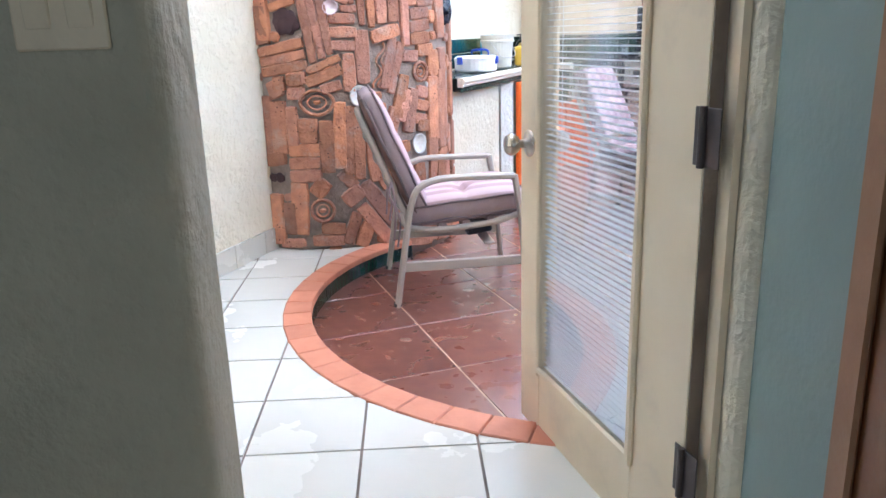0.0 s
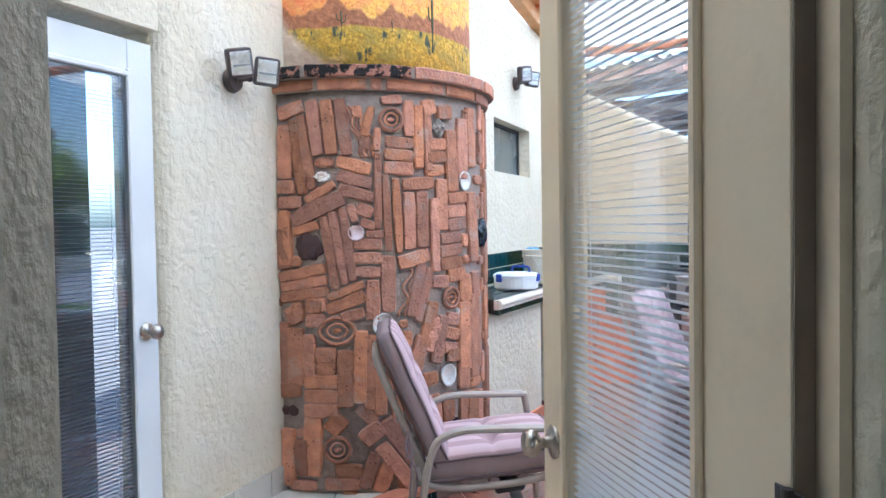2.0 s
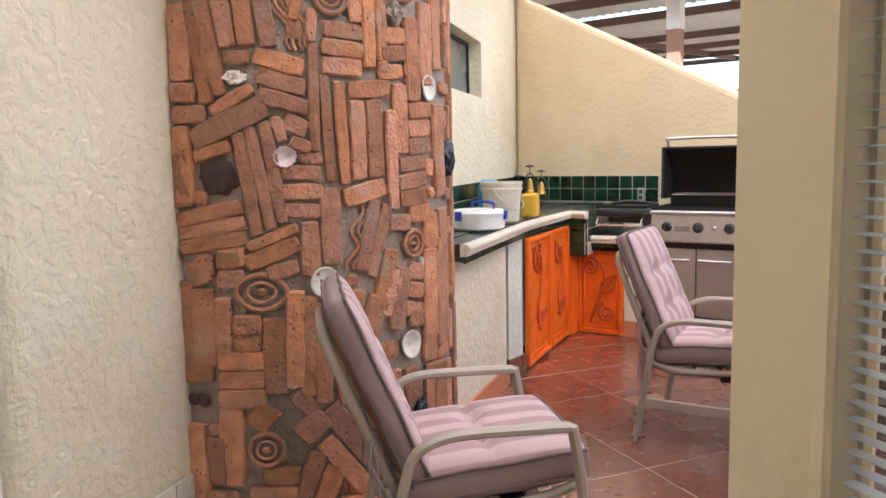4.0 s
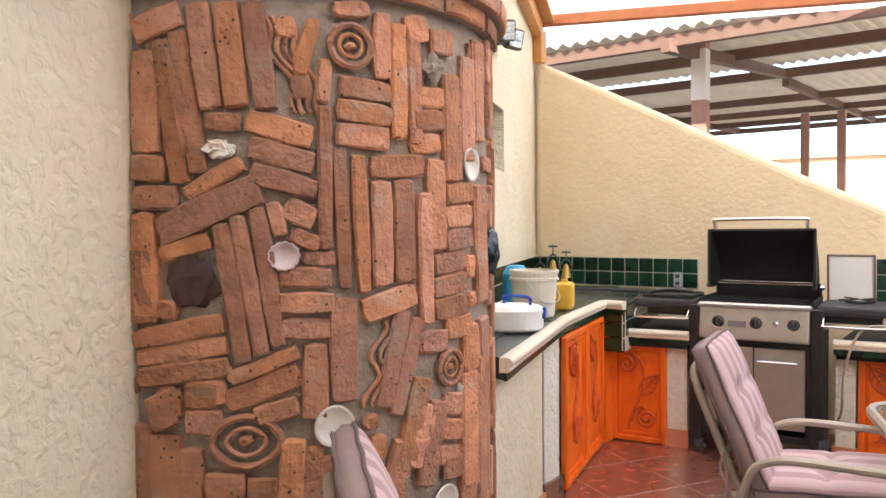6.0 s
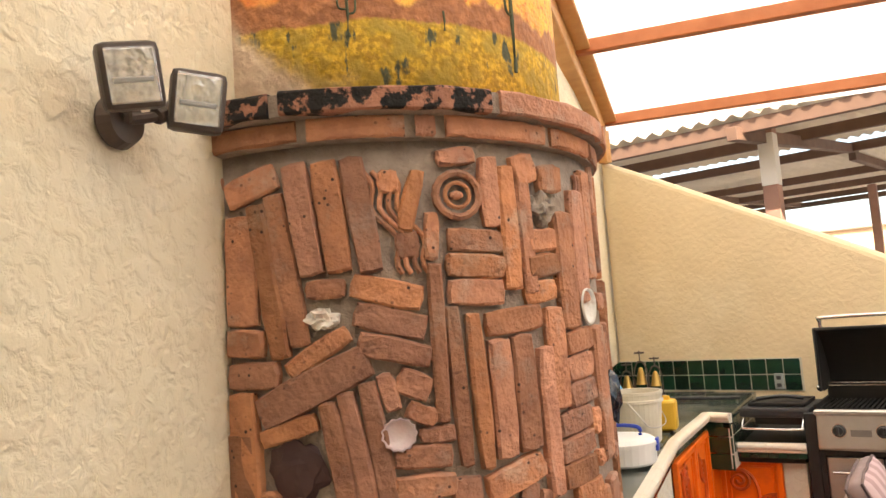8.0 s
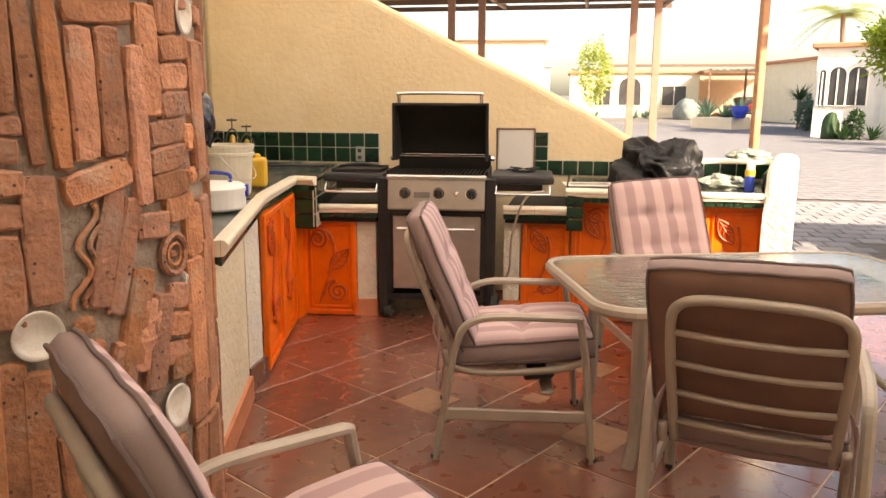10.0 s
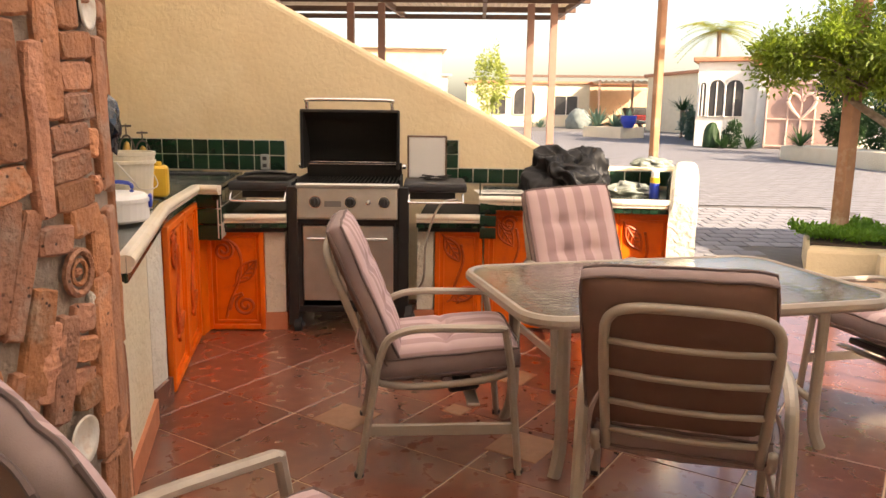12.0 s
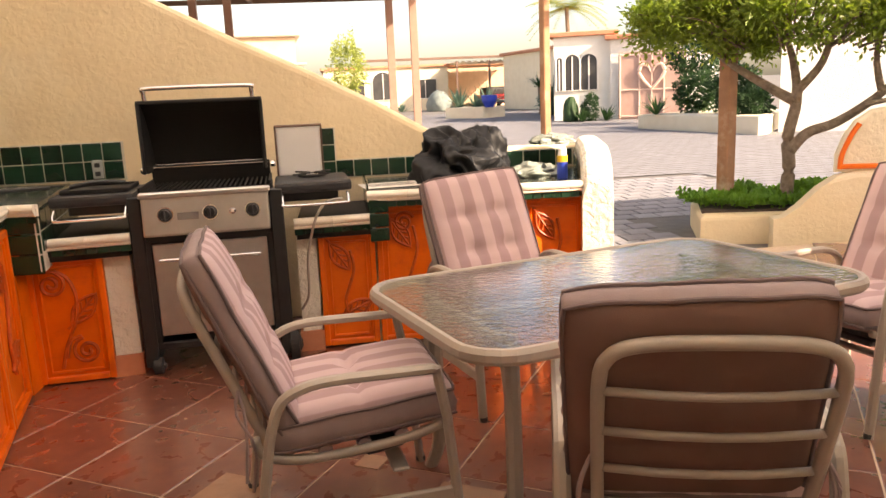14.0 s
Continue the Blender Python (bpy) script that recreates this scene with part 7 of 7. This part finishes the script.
# white house with arched windows and a rose gate
hs, gz = flat_house("house", (7.85, 33.0), (9.98, 32.2), 8, 3.2, "house_white", "white rendered house with arched windows and clay cornice")
for x, w, h in ((0.22, 0.24, 1.3), (0.72, 0.54, 1.4), (1.36, 0.62, 1.4)):
    arch_window(hs, x, gz + 1.15, w, h)
hs2, gz2 = flat_house("house", (9.8, 32.0), (13.4, 30.2), 6, 3.0, "house_white", "white rendered gateway with a pitched clay coping")
gate = thing("metal_gate", Matrix.Translation((9.95, 31.85, gz2)) @ pose(0, 0, 0, 0, 0, math.degrees(math.atan2(-1.8, 3.6))), "rose painted double gate with a pale heart emblem", "gate")
part("gate_frame", box((2.45, 0.06, 2.5), (1.35, -0.09, 1.25), bevel=0.02), "gate_rose", gate)
for x in (0.18, 0.9, 1.35, 1.8, 2.52):
    part("stile", box((0.06, 0.05, 2.4), (x, -0.14, 1.25), bevel=0.01), "gate_pale", gate)
for z in (0.12, 1.1, 2.4):
    part("rail", box((2.4, 0.05, 0.06), (1.35, -0.14, z), bevel=0.01), "gate_pale", gate)
for s in (-1, 1):
    bow = [(1.35 + s * 0.02, -0.18, 1.15), (1.35 + s * 0.30, -0.18, 1.45), (1.35 + s * 0.46, -0.18, 1.75), (1.35 + s * 0.36, -0.18, 2.0), (1.35 + s * 0.14, -0.18, 1.95), (1.35 + s * 0.04, -0.18, 1.75)]
    part("emblem", tube(smooth_path(bow, 5), 0.055, 6, taper=lambda f: 0.4 + 0.9 * math.sin(math.pi * min(1, f * 0.9 + 0.1))), "gate_pale", gate, "pale curved emblem")
lowall = thing("low_wall", pose(0, 0, 0), "low cream rendered planter wall by the drive", "wall")
part("wall", prism([(8.42, 25.8), (9.64, 21.1), (9.95, 21.2), (12.5, 24.5), (12.0, 27.5), (8.7, 26.0)], -0.2, 0.52, 0.03), "house_cream", lowall)
tallw = thing("garden_wall", pose(0, 0, 0), "tall white rendered boundary wall behind the tree", "wall")
part("wall", prism([(10.6, 21.8), (17.5, 18.2), (17.7, 18.6), (10.9, 22.2)], -0.3, 3.6, 0.05), "house_white", tallw)
# unseen block, added only to keep the sun off the planter
sun_block = thing("garden_wall", pose(0, 0, 0), "plain white block added out of view to shade the planter", "wall")
part("wall", prism([(6.6, 3.2), (14.0, 3.2), (14.0, 8.6), (6.6, 8.6)], -0.3, 3.6), "house_white", sun_block)
# peach house, its carport and far neighbours
hs3, gz3 = flat_house("house", (9.9, 51.5), (11.9, 44.0), 8, 3.3, "house_cream", "cream rendered house side wall")
hs4, gz4 = flat_house("house", (-1.5, 56.3), (7.0, 56.3), 8, 2.9, "house_cream", "far cream house with arched windows and red roof edge")
for x, w, h, ar in ((2.2, 1.0, 1.3, False), (4.0, 1.4, 1.9, True), (6.9, 1.5, 1.3, False)):
    arch_window(hs4, x, gz4 + 0.8, w, h, ar)
hs5, gz5 = flat_house("house", (6.9, 60.5), (12.0, 60.5), 6, 3.0, "house_peach", "far peach house behind the carport")
fc = thing("carport", pose(6.9, 52.0, 0.35), "far open carport with a corrugated roof", "carport")
part("roof", corrugated(0, 5.2, 0, 8, 3.1, 3.25, 0.4, 0.06), "corrugated", fc)
for x in (0.1, 2.2, 5.0):
    part("post", box((0.12, 0.12, 3.3), (x, 0.1, 1.5)), "steel_brown", fc)
beam_thing(fc, "beam", (-6, 0.05, 3.35), (5.2, 0.05, 3.35), 0.12, 0.15, "steel_brown")


def small_car(m, mat):
    c = thing("car", m, "dark red parked car seen from behind", "car")
    part("body", box((1.75, 4.2, 0.62), (0, 0, 0.58), bevel=0.16, seg=3), mat, c)
    part("cabin", box((1.5, 2.2, 0.58), (0, 0.1, 1.12), bevel=0.2, seg=3), "pane_dark", c)
    part("bumper", box((1.7, 0.15, 0.2), (0, -2.12, 0.42), bevel=0.05), "tarp", c)
    for x in (-0.62, 0.62):
        part("tail_light", box((0.35, 0.06, 0.16), (x, -2.1, 0.75), bevel=0.02), "car_red", c)
        for y in (-1.3, 1.3):
            wh = part("wheel", lathe([(0.2, -0.1), (0.31, -0.09), (0.31, 0.09), (0.2, 0.1)], 20, m=pose(x * 1.3, y, 0.31, 0, 90, 0)), "rubber", c)
            part("rim", lathe([(0.18, 0), (0.18, 0.12)], 16, m=pose(x * 1.3 - 0.06, y, 0.31, 0, 90, 0)), "steel", wh)
    return c


small_car(pose(10.6, 58.0, ground_z(56), 0, 0, 8), "car_red")
crumpled("covered_trailer", pose(5.9, 53.0, ground_z(53), 0, 0, 0), (0.85, 1.2, 1.0), 2.2, "tarp_dark", "trailer under a grey green cover", "trailer", 0.05)
ap = thing("low_wall", pose(0, 0, 0), "low cream planter island with agaves", "planter")
part("wall", prism([(4.52, 40.4), (6.0, 38.5), (7.3, 39.6), (5.6, 41.6)], -0.1, 0.78, 0.03), "house_cream", ap)
tub = part("tub", lathe([(0.2, 0), (0.36, 0.3), (0.38, 0.55), (0.33, 0.56), (0.2, 0.5)], 20), "blue")
tub.name = "plant_tub"
tub.matrix_world = pose(6.35, 38.6, 0.75)
tagged(tub, "blue glazed plant tub beside the agaves", "plant pot")


def rosette_plant(m, n, length, width, mat, label, seed, up=0.5):
    """Sword-shaped leaves from one crown."""
    rnd = random.Random(seed)
    g = thing("agave", m, label, "plant")
    verts, faces = [], []
    for k in range(n):
        a = rnd.uniform(0, 2 * math.pi)
        e = rnd.uniform(0.1, 1.0) * math.pi / 2 * (0.6 + up * 0.4)
        d = Vector((math.cos(a) * math.cos(e), math.sin(a) * math.cos(e), math.sin(e)))
        s = Vector((-math.sin(a), math.cos(a), 0))
        l_ = length * rnd.uniform(0.7, 1.1)
        i = len(verts)
        verts += [s * width * 0.6, -s * width * 0.6, d * l_ * 0.45 + s * width, d * l_ * 0.45 - s * width, d * l_ + Vector((0, 0, -0.08 * l_))]
        faces += [(i, i + 1, i + 3, i + 2), (i + 2, i + 3, i + 4)]
    leaf_part("leaves", (verts, faces), mat, g)
    return g


for x, y, z, s, n in ((5.2, 40.3, 0.75, 1.25, 46), (5.9, 39.6, 0.75, 0.9, 40), (6.6, 40.2, 0.75, 1.3, 46)):
    rosette_plant(pose(x, y, z), n, s, 0.06, "leaf_blue", "grey green agave in the planter island", int(x * 10))
for x, y, z in ((8.75, 25.2, 0.52), (8.45, 31.3, 0.17), (9.35, 31.3, 0.17)):
    rosette_plant(pose(x, y, z), 36, 0.75, 0.045, "leaf_dark", "spiky dark green plant against the wall", int(x * 31))
yu = rosette_plant(pose(9.2, 40.2, 1.55), 60, 1.05, 0.035, "leaf_dark", "spiky yucca crown on a thin trunk", 77, 0.2)
part("trunk", tube([(0, 0, -1.35), (0.04, 0, -0.6), (0, 0, 0.05)], 0.11, 8), "bark", yu)


def cactus(m, h, n, label):
    c = thing("cactus", m, label, "cactus")
    rnd = random.Random(n)
    for k in range(n):
        a = 2 * math.pi * k / n
        hh = h * rnd.uniform(0.6, 1.0)
        x, y = 0.28 * math.cos(a), 0.28 * math.sin(a)
        part("stem", tube(smooth_path([(x * 0.6, y * 0.6, 0), (x, y, hh * 0.4), (x * 1.1, y * 1.1, hh)], 4), 0.11, 8, taper=lambda f: 1 if f < 0.85 else 0.6), "leaf_dark", c)
    return c


cactus(pose(9.6, 39.2, 0.28), 2.0, 6, "clump of dark green column cactus by the wall")
bd = crumpled("boulder", pose(8.15, 31.8, ground_z(32)), (0.30, 0.28, 0.72), 4.4, "leaf_dark", "dark green rounded barrel cactus by the house", "cactus", 0.08)


def shrub(m, r, n, mat, label, seed, size=0.13):
    sh = thing("shrub", m, label, "shrub")

    def sp(rnd):
        d = Vector((rnd.gauss(0, 1), rnd.gauss(0, 1), rnd.gauss(0, 1))).normalized()
        b = 0.65 + 0.5 * noise.noise(d * 2.2 + Vector((seed, 0, 0))) + rnd.uniform(-0.15, 0.12)
        p = Vector((d.x * r[0], d.y * r[1], d.z * r[2])) * b
        p.z = max(p.z, -r[2] * 0.8) + r[2] * 0.8
        return p, d
    leaf_part("leaves", leaf_cloud(n, size, sp, seed), mat, sh)
    return sh


shrub(pose(10.0, 25.2, 0.5), (0.75, 0.75, 0.75), 2600, "leaf_dark", "dense dark green shrub behind the low wall", 3)
shrub(pose(10.4, 23.6, 0.5), (0.8, 0.8, 0.85), 2600, "leaf_dark", "leafy dark shrub spilling over the wall", 4)
shrub(pose(10.8, 27.0, 1.5), (1.2, 1.0, 1.1), 3200, "leaf_dark", "sprawling bougainvillea bush over the gate", 5)
shrub(pose(8.85, 31.6, 0.17), (0.36, 0.36, 0.62), 800, "leaf_dark", "leafy dark shrub against the white house", 11)
shrub(pose(9.0, 38.0, 0.25), (0.5, 0.6, 0.9), 1100, "leaf_blue", "grey green shrub by the drive", 12)
shrub(pose(10.2, 22.4, 0.4), (0.6, 0.6, 0.5), 1400, "leaf_dark", "low dark shrub by the wall", 6)


def palm(m, seed):
    p = thing("palm_tree", m, "tall palm with feathery green fronds", "palm")
    part("trunk", tube(smooth_path([(0, 0, 0), (0.1, 0, 3), (0, 0, 6.0)], 5), 0.10, 8), "bark", p)
    rnd = random.Random(seed)
    verts, faces = [], []
    for k in range(34):
        a = 2 * math.pi * k / 34 + rnd.uniform(-0.1, 0.1)
        e = rnd.uniform(-0.3, 1.5)
        for i in range(16):
            t = (i + 1) / 16
            c = Vector((math.cos(a) * 1.9 * t, math.sin(a) * 1.9 * t, 6.0 + math.sin(e) * 1.5 * t - 1.3 * t * t))
            for s in (-1, 1):
                side = Vector((-math.sin(a) * s, math.cos(a) * s, -0.35))
                n0 = len(verts)
                fw = Vector((math.cos(a), math.sin(a), 0)) * 0.04
                verts += [c - fw, c + fw, c + side * 0.5 * (1 - 0.5 * t) + fw * 4]
                faces.append((n0, n0 + 1, n0 + 2))
    leaf_part("fronds", (verts, faces), "leaf_pale", p)
    return p


palm(pose(14.2, 52, 0.1) @ Matrix.Diagonal((1.3, 1.3, 1.08, 1)), 2)
# sunlit white house and tree past the sloping wall
hs6, gz6 = flat_house("house", (-13, 44.0), (-2.4, 46.0), 8, 3.0, "house_white", "sunlit white rendered house past the carport", "corrugated", 0.12)
hs7, gz7 = flat_house("house", (-9.0, 30.5), (-2.0, 31.2), 5, 3.45, "house_peach", "tan boarded shed with a corrugated roof", "corrugated", 0.1)
shrub(pose(0.0, 44.0, 1.3), (1.05, 1.05, 2.1), 1900, "leaf_pale", "pale yellow green sunlit tree past the wall", 8, 0.2)
for x, y in ((0.2, 53.0), (2.6, 52.6), (3.4, 52.8)):
    rosette_plant(pose(x, y, 0.45), 26, 0.9, 0.06, "leaf_blue", "small agave before the far house", int(x * 7 + 60))
wheel_hose = thing("garden_hose", pose(9.3, 38.6, 1.1, 90, 0, -70), "coiled dark garden hose on the wall", "hose")
part("coil", tube([((0.28 + 0.02 * math.sin(5 * t)) * math.cos(t), (0.4 + 0.02 * math.cos(3 * t)) * math.sin(t), 0.004 * t) for t in np.linspace(0, 6 * math.pi, 70)], 0.03, 6), "rubber", wheel_hose)

# pavers of the drive, nearest first
paving = thing("pavement", pose(0, 0, 0), "grey concrete block paving of the drive", "pavement", kind="structure")
pv = None
for i in range(14):
    for j in range(20):
        x = 1.0 + 0.27 * i + (0.135 if j % 2 else 0)
        y = 9.1 + 0.27 * j
        if 2.35 < x < 5.4 and 9.1 < y < 11.2:
            continue
        if pv is None:
            pv = part("paver", box((0.255, 0.255, 0.03), bevel=0.006), "pavement", paving)
            ob = pv
        else:
            ob = new("paver", pv.data)
            ob.parent = paving
        ob.matrix_local = pose(x, y, ground_z(y) - 0.012, random.uniform(-0.4, 0.4), random.uniform(-0.4, 0.4), 0)
verts, faces = [], []
for j in range(140):
    for i in range(80):
        y = 9.1 + 0.27 * j
        x = -6.5 + 0.27 * i + (0.135 if j % 2 else 0) + 0.1 * y * 0.6
        near = 0.9 < x < 4.9 and y < 14.6
        if near:
            continue
        n0 = len(verts)
        e = 0.126
        z = ground_z(y) + 0.003 + random.uniform(-0.002, 0.002)
        verts += [(x - e, y - e, z), (x + e, y - e, z), (x + e, y + e, z), (x - e, y + e, z)]
        faces.append((n0, n0 + 1, n0 + 2, n0 + 3))
ob = leaf_part("far_pavers", (verts, faces), "pavement", paving)
tagged(ob, kind="stuff")


# ---- floor pieces ----
S = 0.455
TU = Vector((math.cos(radians(-30.5)), math.sin(radians(-30.5))))
TV = Vector((-TU.y, TU.x))
T0 = Vector((-0.325, 3.164))
me = None
for i in range(-12, 13):
    for j in range(-4, 15):
        c = T0 + TU * (S * (i + 0.5)) + TV * (S * (j + 0.5))
        if not (-2.7 < c.x < 4.3 and 2.3 < c.y < 8.9) or c.y < 2.7 + 0.55 * (c.x - 1.2):
            continue
        if (c - RIM).length > RIM_R + 0.3 and c.y < 4.3 and c.x < 0.8:
            continue
        if c.x < -2.0 - 0.2 * (c.y - 5) - 0.35 or (c - PIL).length < PIL_R - 0.2:
            continue
        if me is None:
            me = part("floor_tile", box((S - 0.007, S - 0.007, 0.012), bevel=0.002), "tile_brown", floor)
            ob = me
        else:
            ob = new("floor_tile", me.data)
            ob.parent = floor
        ob.matrix_world = pose(c.x, c.y, -0.006, 0, 0, -30.5)
# pale stone insets
for x, y, sx, sy, a in ((-1.12, 5.86, 0.22, 0.22, -30.5), (-0.63, 5.98, 0.1, 0.1, -30.5), (-0.35, 5.62, 0.23, 0.23, -30.5), (-0.36, 6.45, 0.2, 0.2, -30.5)):
    ob = part("inset_stone", box((sx, sy, 0.012), bevel=0.002), "tile_pale", floor)
    ob.matrix_world = pose(x, y, -0.002, 0, 0, a)

# cream tiles of the platform
CS = 0.318
CA = Vector((0.745, 0.667))
CB = Vector((-CA.y, CA.x))
C0 = Vector((-0.09, 2.44))
platform = bpy.data.objects["platform"]
for i in range(-9, 9):
    for j in range(-8, 7):
        c = C0 + CA * (CS * (i + 0.5)) + CB * (CS * (j + 0.5))
        d = (c - RIM).length
        if d < RIM_R - 0.3 or c.y < -0.6 or c.x > 2.0 or (c - LW0).dot(LIN) > 0.18 or (c - PIL).length < PIL_R - 0.22:
            continue
        if (c - HINGE).dot(HOUT) < -1.2 or c.y > 4.4:
            continue
        quad = [c + CA * (sx * (CS - 0.008) / 2) + CB * (sy * (CS - 0.008) / 2) for sx, sy in ((-1, -1), (1, -1), (1, 1), (-1, 1))]
        if d < RIM_R + 0.3:
            nrm = (c - RIM).normalized()
            lim = RIM_R - 0.01
            out = []
            for a, b in zip(quad, quad[1:] + quad[:1]):
                da, db = (a - RIM).dot(nrm) - lim, (b - RIM).dot(nrm) - lim
                if da >= 0:
                    out.append(a)
                if da * db < 0:
                    out.append(a.lerp(b, da / (da - db)))
            quad = out
        if len(quad) < 3:
            continue
        part("cream_tile", prism([tuple(p) for p in quad], FLOOR - 0.007, FLOOR), "tile_cream", platform)
# terracotta rim and green riser
n = 24
for k in range(n):
    a0, a1 = radians(172 + 150 * k / n), radians(172 + 150 * (k + 1) / n - 0.12)
    q = [RIM + Vector((math.cos(a), math.sin(a))) * rr for a, rr in ((a0, RIM_R - 0.115), (a0, RIM_R), (a1, RIM_R), (a1, RIM_R - 0.115))]
    part("rim_tile", prism([tuple(p) for p in q], FLOOR - 0.02, FLOOR + 0.006, 0.004, 1), "terracotta", platform)
n = 92
for k in range(n):
    a0, a1 = radians(172 + 150 * k / n), radians(172 + 150 * (k + 1) / n - 0.22)
    q = [RIM + Vector((math.cos(a), math.sin(a))) * rr for a, rr in ((a0, RIM_R - 0.113), (a0, RIM_R - 0.09), (a1, RIM_R - 0.09), (a1, RIM_R - 0.113))]
    part("riser_tile", prism([tuple(p) for p in q], 0.002, FLOOR - 0.022), "tile_green", platform)
part("riser_bed", prism([tuple(RIM + Vector((math.cos(radians(172 + 150 * k / 40)), math.sin(radians(172 + 150 * k / 40)))) * rr) for rr, ks in ((RIM_R - 0.108, range(41)), (RIM_R - 0.03, range(40, -1, -1))) for k in ks], -0.05, FLOOR - 0.021), "grout_white", platform)
# skirting tiles on the left wall
for k in range(4):
    a = D2B + 0.09 + 0.27 * k
    b = min(a + 0.265, LLEN - 0.02)
    part("skirting_tile", lblock(a, b, FLOOR, FLOOR + 0.115, -0.012, -0.001), "tile_cream", wl)
